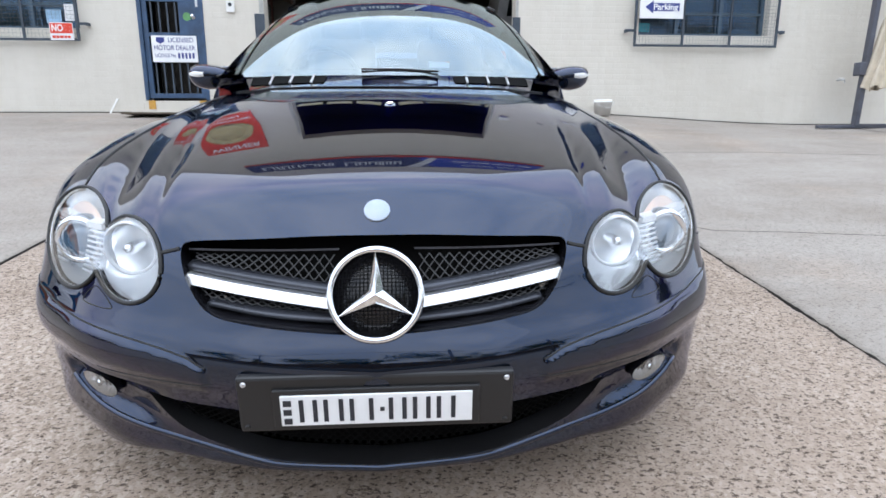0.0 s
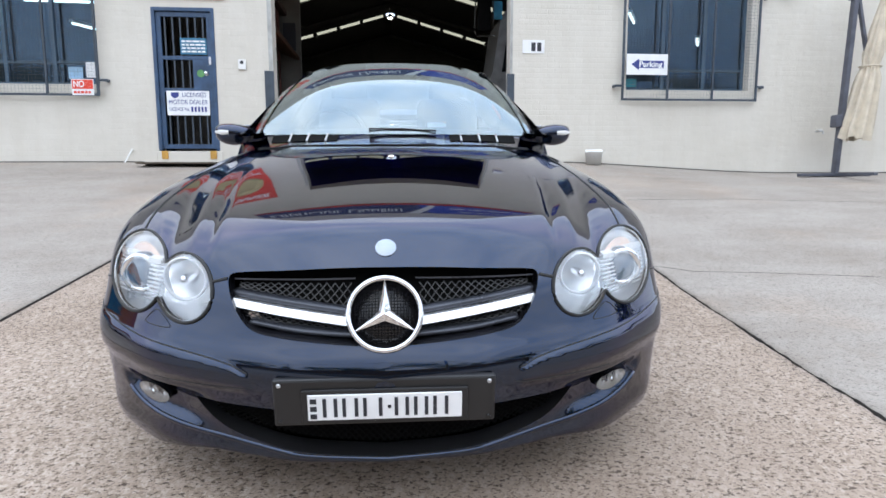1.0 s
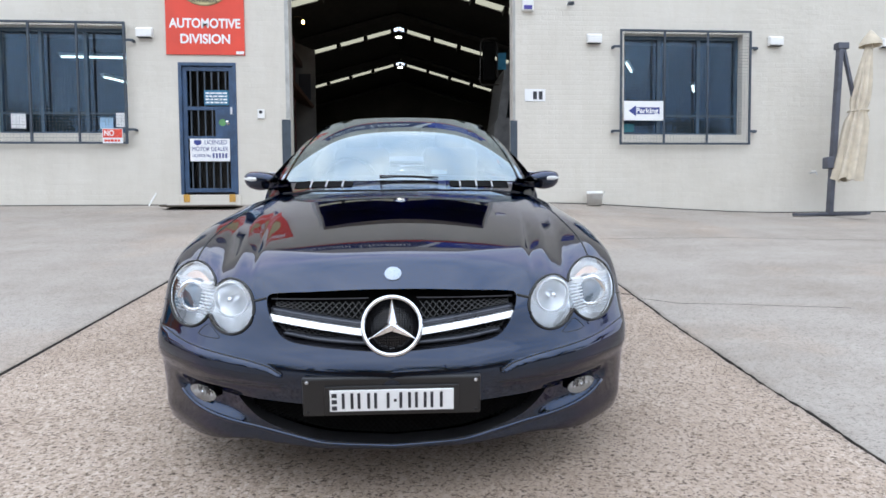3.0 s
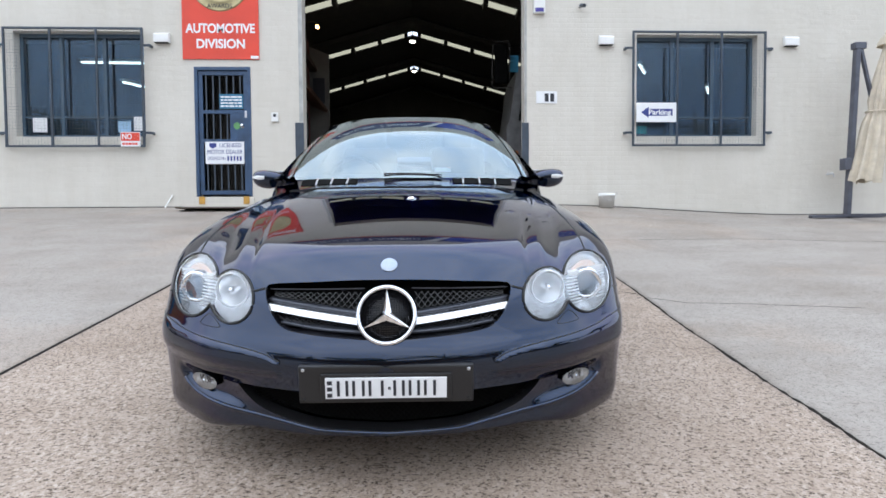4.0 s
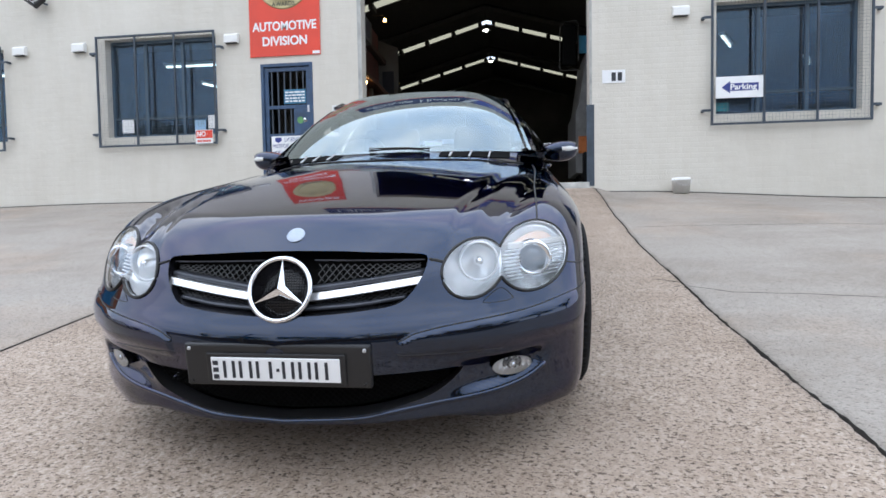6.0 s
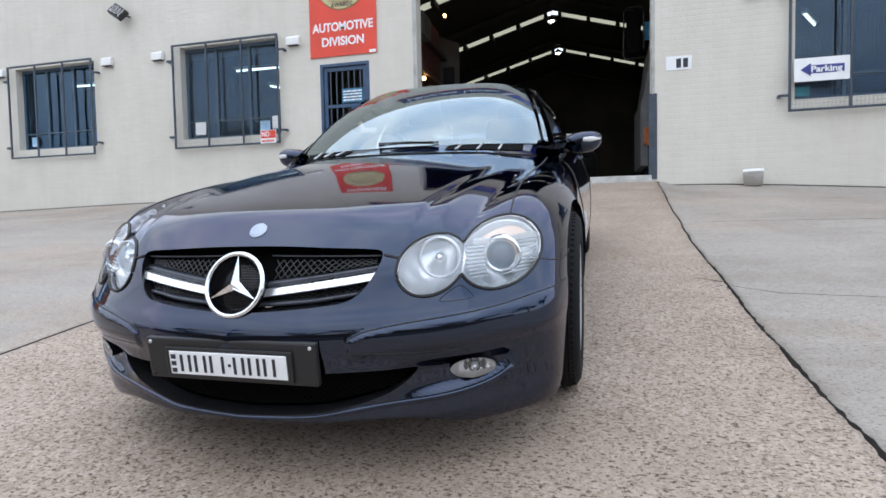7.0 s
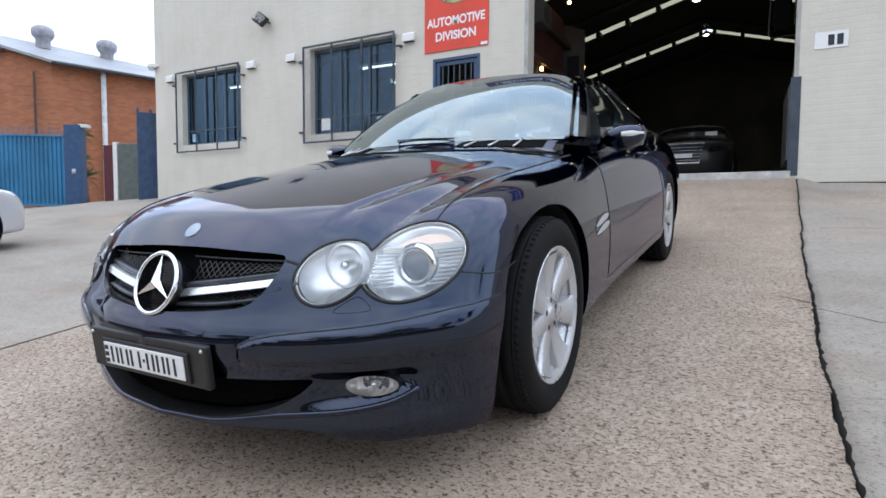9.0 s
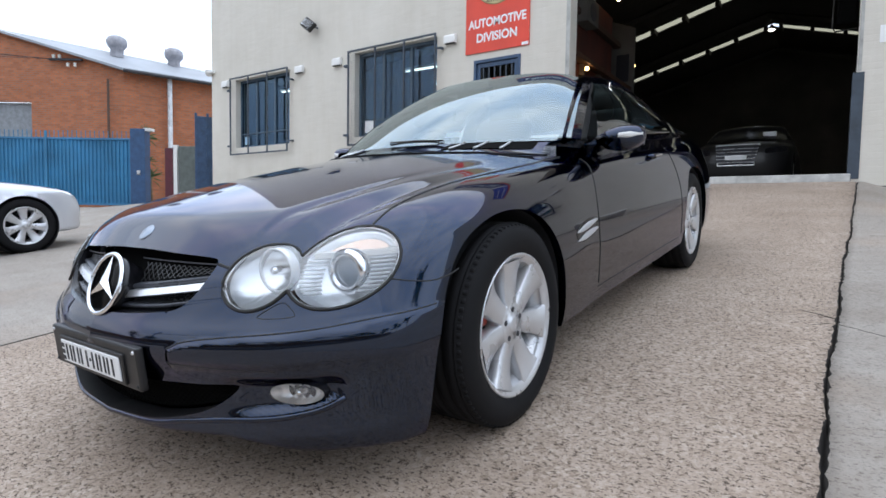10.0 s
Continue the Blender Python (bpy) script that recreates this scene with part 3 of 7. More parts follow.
car_paint = material("navy_car_paint", (0.0005, 0.0115, 0.039), 0.14, 1.0, Specular_Tint=(0.06, 0.14, 0.40, 1), Coat_Weight=1.0, Coat_Roughness=0.003, Coat_IOR=1.58)
grille_black = material("matt_black", (0.004, 0.004, 0.004), 0.95, Specular_IOR_Level=0.08)
gloss_black = material("gloss_black_trim", (0.008, 0.008, 0.01), 0.15)
seal = plain("black_rubber_seal", (0.012, 0.012, 0.012), 0.6, vary=0.2, relief=0.05)
lens_clear = clear("lamp_lens", (0.98, 0.99, 1.0), 0.0, 1.5, 0.06)
screen_glass = clear("tinted_windscreen", (0.62, 0.76, 0.80), 0.0, 1.55, 0.17, (0.84, 0.96, 1.0))
side_glass = clear("tinted_side_glass", (0.35, 0.42, 0.42), 0.0, 1.55, 0.05)
reflector = material("lamp_reflector", (0.84, 0.87, 0.90), 0.22, 0.6)
lamp_plastic = plain("pale_lamp_plastic", (0.78, 0.81, 0.84), 0.3, vary=0.1, relief=0.02)
amber = material("amber_reflector", (0.82, 0.62, 0.50), 0.3, 0.3)
mesh_grey = plain("grille_mesh_grey", (0.020, 0.020, 0.022), 0.3, 0.0, relief=0.0)
slat_grey = plain("slat_grey", (0.06, 0.065, 0.08), 0.3, 0.4, relief=0.0)
satin = plain("satin_silver", (0.80, 0.81, 0.83), 0.3, 0.9, vary=0.03, relief=0.01)
cloth = plain("grey_leather", (0.20, 0.20, 0.205), 0.55, vary=0.15, relief=0.15)
dash_skin = plain("dark_dash_skin", (0.02, 0.021, 0.024), 0.6, vary=0.2, relief=0.2)
plate_white = plain("white_plate_face", (0.78, 0.79, 0.80), 0.35, vary=0.08, relief=0.02)

car = thing("roadster", CAR, "glossy dark navy hardtop roadster with oval twin headlamps", "car")
body = part("body", body_mesh(), car_paint, car, "glossy dark navy paint", smooth=True)
skin = np.array([tuple(v.co) for v in body.data.vertices])
body.data.normals_split_custom_set_from_vertices([tuple(map(float, v)) for v in normal_at(skin)])


def loop_strip(outline, depth, out=0.0):
    """The inner lip of an opening in the nose: from the skin inwards."""
    p = on_front(outline[:, 0], outline[:, 1])
    q = p + (0, depth, 0)
    p = p + (0, -out, 0)
    n = len(p)
    return mesh_of(np.concatenate([p, q]), [(k, (k + 1) % n, n + (k + 1) % n, n + k) for k in range(n)], True)


def line_on(points, r=0.0022, closed=False):
    return tube(points, r, 6, closed)


def skin_patch(outline, out, bulge=0.0, rings=14, depth=None):
    """Fills an outline in x and z with a skin that follows the nose."""
    cen = outline.mean(0)
    pts, faces, n = [], [], len(outline)
    for j in range(1, rings + 1):
        f = j / rings
        q = cen + (outline - cen) * f
        p = on_front(q[:, 0], q[:, 1])
        nn = normal_at(p)
        p = p + nn * (out + bulge * (1 - f * f))
        if depth is not None:
            p[:, 1] += depth(q[:, 0], q[:, 1], f)
        pts.append(p)
    c = on_front(cen[0:1], cen[1:2])
    c = c + normal_at(c) * (out + bulge)
    if depth is not None:
        c[:, 1] += depth(cen[0:1], cen[1:2], 0.0)
    verts = np.concatenate(pts + [c])
    for j in range(rings - 1):
        for k in range(n):
            a, d = j * n + k, j * n + (k + 1) % n
            faces.append((a, d, d + n, a + n))
    for k in range(n):
        faces.append((len(verts) - 1, (k + 1) % n, k))
    a, c, d = (verts[i] for i in faces[n * 2][:3])
    if np.cross(c - a, d - c) @ normal_at(a[None])[0] < 0:
        faces = [f[::-1] for f in faces]
    return mesh_of(verts, faces, True)


part("grille_lip", loop_strip(GRILLE, 0.05), gloss_black, car)
part("intake_lip", loop_strip(INTAKE, 0.06), black_plastic, car)

# --- headlamps ---
def headlamp(sign):
    line = LAMP if sign > 0 else mirrored(LAMP)
    flip = lambda c: np.array(c) * (sign, 1)
    ca, cb = flip((0.688, 0.598)), flip((0.519, 0.597))

    def bowl(x, z, f):
        q = np.stack([x, z], 1)
        da = np.linalg.norm((q - ca) / (0.106, 0.093), axis=1)
        db = np.linalg.norm((q - cb) / (0.088, 0.08), axis=1)
        return 0.018 + 0.062 * np.clip(1 - np.minimum(da, db) ** 2, 0, 1) * (f < 0.999)

    lamp = part("headlamp", skin_patch(line, -0.004, 0, 22, bowl), reflector, car, "clear twin-oval headlamp with silvered bowl", True)
    part("lens", skin_patch(line, 0.003, 0.012), lens_clear, lamp, "clear curved lens").visible_shadow = False
    edge = on_front(line[:, 0], line[:, 1])
    edge = edge + normal_at(edge) * 0.0015
    part("seal", tube(edge, 0.0045, 8, True), seal, lamp, "black rubber seal", True)
    inner = line.mean(0) + (line - line.mean(0)) * 0.975
    e2 = on_front(inner[:, 0], inner[:, 1]) + (0, 0.004, 0)
    part("bezel", tube(e2, 0.003, 6, True), chrome, lamp, "bright inner rim", True)

    def spot(c, y):
        p = on_front(np.array([c[0]]), np.array([c[1]]))[0]
        return Vector((p[0], p[1] + y, p[2]))

    aim = Vector((0.12 * sign, -1, 0.06)).normalized()
    turn = aim.to_track_quat("Z", "Y").to_matrix().to_4x4()
    p = spot(ca, 0.035)
    at = Matrix.Translation(p) @ turn
    prof = [(0.058, -0.03), (0.059, 0.004), (0.052, 0.012), (0.042, 0.010), (0.037, 0.000), (0.036, -0.03)]
    part("projector_ring", lathe(prof, 36, "z", None, at), chrome, lamp, "bright ring", True)
    dome = [(0.0005, 0.008), (0.012, 0.0072), (0.022, 0.005), (0.031, 0.001), (0.038, -0.006)]
    part("projector", lathe(dome, 36, "z", None, at), material("projector_glass", (0.13, 0.17, 0.22), 0.08, 0.3, Coat_Weight=1.0), lamp, "grey glass projector", True)
    # bright bar across the outer lobe, and the pale shelf above it
    xs = np.linspace(0.615, 0.785, 16) * sign
    bar = on_front(xs, np.full(16, 0.640)) + (0, 0.012, 0)
    bm = bmesh.new()
    for dz0, dz1, dy0, dy1 in ((-0.007, 0.007, 0.0, 0.0), (0.007, 0.007, 0.0, 0.035), (-0.007, -0.007, 0.0, 0.035)):
        a = [bm.verts.new((x, y + dy0, z + dz0)) for x, y, z in bar]
        c = [bm.verts.new((x, y + dy1, z + dz1)) for x, y, z in bar]
        for k in range(15):
            bm.faces.new((a[k], a[k + 1], c[k + 1], c[k]))
    part("bar", bm, white_paint, lamp, "white bar")
    top = np.array([(0.62, 0.652), (0.66, 0.676), (0.70, 0.688), (0.74, 0.682), (0.772, 0.655), (0.70, 0.652)]) * (sign, 1)
    part("indicator", skin_patch(rounded(top, 2), -0.022, 0, 6), amber, lamp, "pale amber indicator bowl", True)
    # fluted lower part of the outer lobe
    for s0, s1 in ((-1, -0.45), (0.45, 1)):
        bm = bmesh.new()
        for k in range(9):
            z = 0.552 + 0.0095 * k
            half = 0.098 * math.sqrt(max(0.05, 1 - ((z - 0.611) / 0.093) ** 2))
            xx = np.linspace(0.69 + s0 * half * 0.92, 0.69 + s1 * half * 0.92, 6) * sign
            tube(on_front(xx, np.full(6, z)) + (0, 0.021, 0), 0.0028, 5, False, bm)
        part("flutes", bm, lamp_plastic, lamp, "fine pale flutes", True)
    # inner lobe: a round reflector with a bulb shield
    p = spot(cb + (0.012 * sign, 0.012), 0.04)
    at = Matrix.Translation(p) @ turn
    part("high_beam_ring", lathe([(0.058, -0.02), (0.059, 0.008), (0.055, 0.010), (0.052, 0.004)], 36, "z", None, at), lamp_plastic, lamp, "", True)
    part("bulb_shield", lathe([(0.0005, 0.02), (0.010, 0.018), (0.013, 0.010), (0.014, -0.03)], 20, "z", None, at), chrome, lamp, "small chrome bulb shield", True)
    # washer flap under the lamp
    flap = np.array([(0.545, 0.505), (0.632, 0.505), (0.628, 0.516), (0.602, 0.540), (0.588, 0.540), (0.552, 0.516)]) * (sign, 1)
    flap = rounded(flap, 2)
    q = on_front(flap[:, 0], flap[:, 1])
    part("washer_flap_gap", tube(q, 0.0013, 5, True), seal, car)
    return lamp


headlamp(1)
headlamp(-1)

# --- grille: black mesh, two chrome-edged slats, big emblem ---
def grille_y(x, z):
    """A plane a little behind the mouth of the grille."""
    return 0.115 + 0.55 * (z - 0.58) + 0.34 * x * x


def slab_strip(z_of, half, thick, x0, x1, lift=0.0, depth=0.03, n=26, back=0.0):
    """A curved slat across the grille from x0 to x1."""
    bm = bmesh.new()
    rows = []
    for x in np.linspace(x0, x1, n):
        z = float(z_of(abs(x)))
        y = float(grille_y(x, z)) - lift
        rows.append([bm.verts.new(v) for v in ((x, y + depth + back, z + half), (x, y + back + 0.003, z + half), (x, y + back, z + half - 0.003), (x, y, z - half + 0.003), (x, y + 0.003, z - half), (x, y + depth, z - half))])
    for a, c in zip(rows, rows[1:]):
        for k in range(5):
            bm.faces.new((a[k], a[k + 1], c[k + 1], c[k]))
    bm.faces.new(rows[0])
    bm.faces.new(rows[-1][::-1])
    return bm


grille = part("grille", skin_patch(GRILLE * 0.985 + (0, 0.009), -0.02, 0, 10, lambda x, z, f: np.full(len(x), 0.075)), grille_black, car, "deep black grille")
slat_z = curve((0.0, 0.534), (0.09, 0.545), (0.25, 0.563), (0.39, 0.579))
for s in (1, -1):
    part("slat", slab_strip(lambda x: slat_z(x), 0.0098, 0.01, 0.07 * s, 0.384 * s, 0.016, back=0.009), satin, grille, "satin chrome slat")
    part("slat_top", slab_strip(lambda x: slat_z(x) + 0.0175, 0.0070, 0.01, 0.07 * s, 0.382 * s, 0.0), slat_grey, grille, "dark grey upper edge of the slat", True)
    part("upper_rim", slab_strip(lambda x: 0.640 - 0.03 * x, 0.0009, 0.01, 0.075 * s, 0.383 * s, 0.0, 0.004), slat_grey, grille, "thin grey line")
    part("lower_rim", slab_strip(curve((0.0, 0.5105), (0.2, 0.520), (0.33, 0.5345)), 0.0055, 0.01, 0.02 * s, 0.335 * s, 0.004), slat_grey, grille, "dark grey lower rim", True)
    low = curve((0.0, 0.518), (0.2, 0.528), (0.34, 0.54), (0.40, 0.56))
    for band in ("up", "down"):
        lattice = bmesh.new()
        lo_f = (lambda x: slat_z(x) + 0.028) if band == "up" else low
        hi_f = (lambda x: 0.626 - 0.02 * x) if band == "up" else (lambda x: slat_z(x) - 0.013)
        for k in range(-6, 24):
            for lean in (1, -1):
                pts = []
                for f in np.linspace(0, 1, 9):
                    xm = 0.085 + 0.0205 * k
                    x = xm + lean * (f - 0.5) * 0.041
                    if 0.08 < x < 0.375:
                        z = float(lo_f(x) + f * (hi_f(x) - lo_f(x)))
                        pts.append((s * x, float(grille_y(x, z)) + 0.014, z))
                if len(pts) > 2:
                    tube(pts, 0.0014, 4, False, lattice)
        tagged(part("mesh_panel", lattice, mesh_grey, grille, "dark grey lattice mesh"), kind="stuff")

emblem_c = Vector((0.0, 0.068, 0.573))
tilt = Matrix.Translation(emblem_c) @ Matrix.Rotation(radians(65), 4, "X")
RAD = 0.0865
pod = lathe([(0.070, -0.075), (0.082, -0.03), (0.0835, -0.004), (0.0005, -0.004)], 48, "z", None, tilt)
emblem = part("emblem", pod, gloss_black, grille, "black emblem housing", True)
ring = [(RAD + 0.0075 * math.cos(a) * 0.9, 0.0065 * math.sin(a)) for a in np.linspace(0, 2 * math.pi, 13)]
part("ring", lathe(ring, 64, "z", None, tilt), chrome, emblem, "chrome ring", True)
bm = bmesh.new()
mid_v = bm.verts.new(tilt @ Vector((0, 0, 0.016)))
tips, notches = [], []
for k in range(3):
    a = math.pi / 2 + k * 2 * math.pi / 3
    b2 = a + math.pi / 3
    tips.append(bm.verts.new(tilt @ Vector((0.083 * math.cos(a), 0.083 * math.sin(a), 0.002))))
    notches.append(bm.verts.new(tilt @ Vector((0.0165 * math.cos(b2), 0.0165 * math.sin(b2), 0.001))))
for k in range(3):
    bm.faces.new((mid_v, tips[k], notches[k]))
    bm.faces.new((mid_v, notches[k], tips[(k + 1) % 3]))
part("star", bm, chrome, emblem, "three-pointed chrome star")
bm = bmesh.new()
for k in range(-9, 10):
    w = 0.0078 * k
    half = math.sqrt(max(0, 0.076 ** 2 - w * w))
    for u in (0, 1):
        p, q = ((w, -half), (w, half)) if u else ((-half, w), (half, w))
        tube([tilt @ Vector((*p, -0.002)), tilt @ Vector((*q, -0.002))], 0.0007, 4, False, bm)
part("fine_mesh", bm, grille_black, emblem)

# badge on the bonnet
badge_silver = material("badge_silver", (0.30, 0.34, 0.40), 0.25, 0.8)
bp = Vector(on_top([0.0], [0.207])[0])
bn = Vector(normal_at(np.array([bp]))[0])
bt = Matrix.Translation(bp) @ bn.to_track_quat("Z", "Y").to_matrix().to_4x4()
badge = part("bonnet_badge", lathe([(0.0275, -0.001), (0.0275, 0.002), (0.0255, 0.003), (0.0005, 0.0034)], 36, "z", None, bt), badge_silver, car, "round silver badge", True)

# --- number plate: white plate with plain bars for its characters ---
holder = part("plate_holder", box(-0.262, 0.004, 0.318, 0.262, 0.026, 0.437, 0.006), black_plastic, car, "black plate holder")
part("holder_rim", box(-0.196, -0.003, 0.328, 0.196, 0.006, 0.413, 0.003), black_plastic, holder)
plate = part("number_plate", box(-0.181, -0.0065, 0.337, 0.181, -0.0025, 0.403, 0.002), plate_white, holder, "white plate with dark bars")
x = -0.146
for w in (0.034, 0.037, 0.045, 0.0, 0.034, 0.034, 0.036):
    if w:
        for x0 in (x, x + w - 0.0085):
            part("bar", box(x0, -0.0082, 0.346, x0 + 0.0085, -0.0062, 0.394, 0.0005), ink, plate)
        x += w + 0.0115
    else:
        part("dot", box(x + 0.001, -0.0082, 0.366, x + 0.009, -0.0062, 0.374), ink, plate)
        x += 0.017
for k in range(3):
    part("small_bar", box(-0.175, -0.0082, 0.3425 + 0.0195 * k, -0.160, -0.0062, 0.3545 + 0.0195 * k), ink, plate)
for x in (-0.247, 0.247):
    for z in (0.424, 0.331):
        part("bolt", lathe([(0.0005, 0.0), (0.004, 0.0005), (0.0055, 0.004)], 12, "y", None, Matrix.Translation((x, 0, z))), alloy if z > 0.4 else black_plastic, holder)

# --- lower intake with black honeycomb, blade and fog lamps ---
part("intake", skin_patch(INTAKE, -0.03, 0, 8, lambda x, z, f: np.full(len(x), 0.05)), grille_black, car, "black lower intake")
bm = bmesh.new()
for k in range(-26, 27):
    for lean in (1, -1):
        pts = []
        for f in np.linspace(0, 1, 7):
            x = 0.018 * k + lean * (f - 0.5) * 0.1
            if abs(x) < 0.45:
                z = 0.228 + 0.22 * abs(x) ** 1.8 + f * (0.108 - 0.22 * abs(x) ** 1.8)
                pts.append((x, float(front_y(x, z)) + 0.045, z))
        if len(pts) > 2:
            tube(pts, 0.0018, 4, False, bm)
part("intake_mesh", bm, grille_black, car, "black plastic lattice")


fog_silver = material("fog_bowl_silver", (0.80, 0.81, 0.82), 0.2, 0.6)


def fog_lamp(sign):
    ring2 = ring_of(0.626 * sign, 0.312, 0.056, 0.029, -6 * sign, 48)
    p = on_front(ring2[:, 0], ring2[:, 1])
    out = p - np.stack([np.zeros(48), scoop(ring2[:, 0], ring2[:, 1]) - 0.004, np.zeros(48)], 1)
    n = len(p)
    fog = part("fog_lamp", mesh_of(np.concatenate([out, p + (0, 0.012, 0)]), [(k, (k + 1) % n, n + (k + 1) % n, n + k) for k in range(n)], True), gloss_black, car, "clear oval fog lamp in a dark housing")
    flush = lambda x, z, f: -scoop(x, z) + 0.004
    part("fog_lens", skin_patch(ring2, 0.0, 0.006, 8, flush), lens_clear, fog, "clear oval fog lamp lens", True).visible_shadow = False
    part("fog_bowl", skin_patch(ring2 * (1, 1), 0.0, 0, 12, lambda x, z, f: -scoop(x, z) + 0.007 + 0.030 * (1 - f * f) + 0.004 * np.sin(x * 420) * (f < 0.95)), fog_silver, fog, "fluted chrome fog lamp bowl", True)
    c = on_front(np.array([0.626 * sign]), np.array([0.312]))[0]
    part("fog_bulb", lathe([(0.0005, -0.010), (0.009, -0.006), (0.011, 0.0), (0.011, 0.02)], 16, "y", None, Matrix.Translation((c[0], c[1] - 0.012, c[2]))), chrome, fog, "small chrome bulb cap", True)


# body-coloured lip under the intake, sweeping up past the fog lamps
lip_z = curve((0.0, 0.206), (0.2, 0.212), (0.32, 0.227), (0.42, 0.238), (0.55, 0.246), (0.65, 0.260), (0.70, 0.278), (0.725, 0.298), soft=0.01)
xs = np.linspace(-0.722, 0.722, 90)
p = on_front(xs, lip_z(np.abs(xs)))
part("chin_lip", tube(p + normal_at(p) * -0.004, 0.0085, 10), car_paint, car, "navy lip under the intake", True)
fog_lamp(1)
fog_lamp(-1)

# --- shut lines ---
bonnet_cut = curve((0.44, 0.705), (0.75, 0.705), (1.1, 0.715), (1.4, 0.722), (1.66, 0.715))
for s in (1, -1):
    ys = np.linspace(0.45, 1.66, 50)
    part("bonnet_gap", line_on(on_top(s * bonnet_cut(ys), ys), 0.003), seal, car)
    xs = np.linspace(0.398, 0.437, 8) * s
    part("front_gap", line_on(on_front(xs, np.linspace(0.632, 0.622, 8)), 0.0045), seal, car)
    xs = np.linspace(0.33, 0.86, 60)
    part("strip_gap", line_on(on_front(xs * s, strip_z(xs) + 0.004), 0.0022), seal, car)
    part("strip_gap", line_on(on_front(np.linspace(0.32, 0.60, 30) * s, np.linspace(0.398, 0.378, 30)), 0.0012), seal, car)
    ys, zs = np.linspace(0.40, 0.60, 20), np.array([0.578 - 0.022 * math.sin(math.pi * k / 22) for k in range(20)])
    part("bumper_gap", line_on(on_side(ys, zs, s), 0.002), seal, car)
    zs = np.linspace(0.30, 0.86, 30)
    part("door_gap", line_on(on_side(1.62 + 0.10 * np.clip((zs - 0.5) / 0.3, 0, 1) ** 2, zs, s), 0.0025), seal, car)
    part("door_gap", line_on(on_side(np.full(30, 3.02) - 0.1 * (zs - 0.5), zs, s), 0.0025), seal, car)
    part("sill_gap", line_on(on_side(np.linspace(1.62, 3.0, 30), np.full(30, 0.285), s), 0.002), seal, car)
    ys = np.linspace(1.28, 3.3, 60)
    part("waist_crease", line_on(on_side(ys, 0.60 + 0.03 * (ys - 1.3), s) - np.array((0.0018 * s, 0, 0)), 0.0022), car_paint, car)

# --- side vents behind the front wheels ---
for s in (1, -1):
    hole = rounded(np.array([(1.345, 0.575), (1.60, 0.60), (1.615, 0.545), (1.52, 0.515), (1.37, 0.505)]), 2)
    p = on_side(hole[:, 0], hole[:, 1], s)
    cen = p.mean(0)
    verts = np.concatenate([p + (0.0015 * s, 0, 0), [cen + (-0.004 * s, 0, 0)]])
    vent = part("side_vent", mesh_of(verts, [(k, (k + 1) % len(p), len(p)) for k in range(len(p))]), gloss_black, car, "black side vent with two silver fins")
    for zz in (0.566, 0.532):
        ys = np.linspace(1.36, 1.595, 10)
        base = on_side(ys, zz - 0.012 + 0.10 * (ys - 1.36), s)
        bm = bmesh.new()
        rows = []
        for k, (px, py, pz) in enumerate(base):
            h = 0.014 * math.sin(math.pi * (k + 0.6) / 10.6)
            rows.append([bm.verts.new(v) for v in ((px + 0.002 * s, py, pz - h), (px + (0.003 + h) * s, py, pz), (px + 0.002 * s, py, pz + h))])
        for a, c in zip(rows, rows[1:]):
            for k in range(2):
                bm.faces.new((a[k], a[k + 1], c[k + 1], c[k]))
        part("fin", bm, alloy, vent, "silver fin", True)

# --- glasshouse ---
def base_line(u):
    return np.array([0.715 * u, 1.47 + 0.29 * u * u, 0.928 - 0.022 * u * u])


def head_line(u):
    return np.array([0.540 * u, 2.275 + 0.11 * u * u, 1.300 - 0.022 * u * u - 0.044 * u ** 6])


def grid_mesh(fn, nu, nv):
    verts = [fn(-1 + 2 * i / nu, j / nv) for j in range(nv + 1) for i in range(nu + 1)]
    w = nu + 1
    faces = [(j * w + i, j * w + i + 1, (j + 1) * w + i + 1, (j + 1) * w + i) for j in range(nv) for i in range(nu)]
    a, c, d, e = (np.array(verts[i]) for i in faces[len(faces) // 2 + nu // 2])
    out = np.cross(d - a, e - c)
    way = a - np.array([0.0, 2.6, 0.4])
    return mesh_of(verts, faces if out @ way > 0 else [f[::-1] for f in faces], True)


def screen_at(u, v):
    p = base_line(u) * (1 - v) + head_line(u) * v
    bow = 0.035 * 4 * v * (1 - v)
    return p + np.array([0.012 * u * 4 * v * (1 - v), -0.45 * bow, 0.8 * bow])


screen = part("windscreen", grid_mesh(screen_at, 30, 16), screen_glass, car, "raked tinted windscreen reflecting the sky")
screen.visible_shadow = False


def roof_at(u, v):
    p = head_line(u) * (1 - v) + np.array([0.57 * u, 3.02 + 0.05 * (1 - u * u), 1.250 - 0.012 * u * u - 0.026 * u ** 6]) * v
    p[2] += 0.002 * 4 * v * (1 - v)
    return p


part("roof", grid_mesh(roof_at, 24, 14), car_paint, car, "dark navy hardtop roof", True)


def rear_glass_at(u, v):
    a = np.array([0.57 * u, 3.02 + 0.05 * (1 - u * u), 1.250 - 0.012 * u * u - 0.026 * u ** 6])
    c = np.array([0.66 * u, 3.62 - 0.10 * u * u, 0.985])
    p = a * (1 - v) + c * v
    p[2] += 0.02 * 4 * v * (1 - v)
    return p


part("rear_window", grid_mesh(rear_glass_at, 20, 8), side_glass, car, "tinted rear window").visible_shadow = False


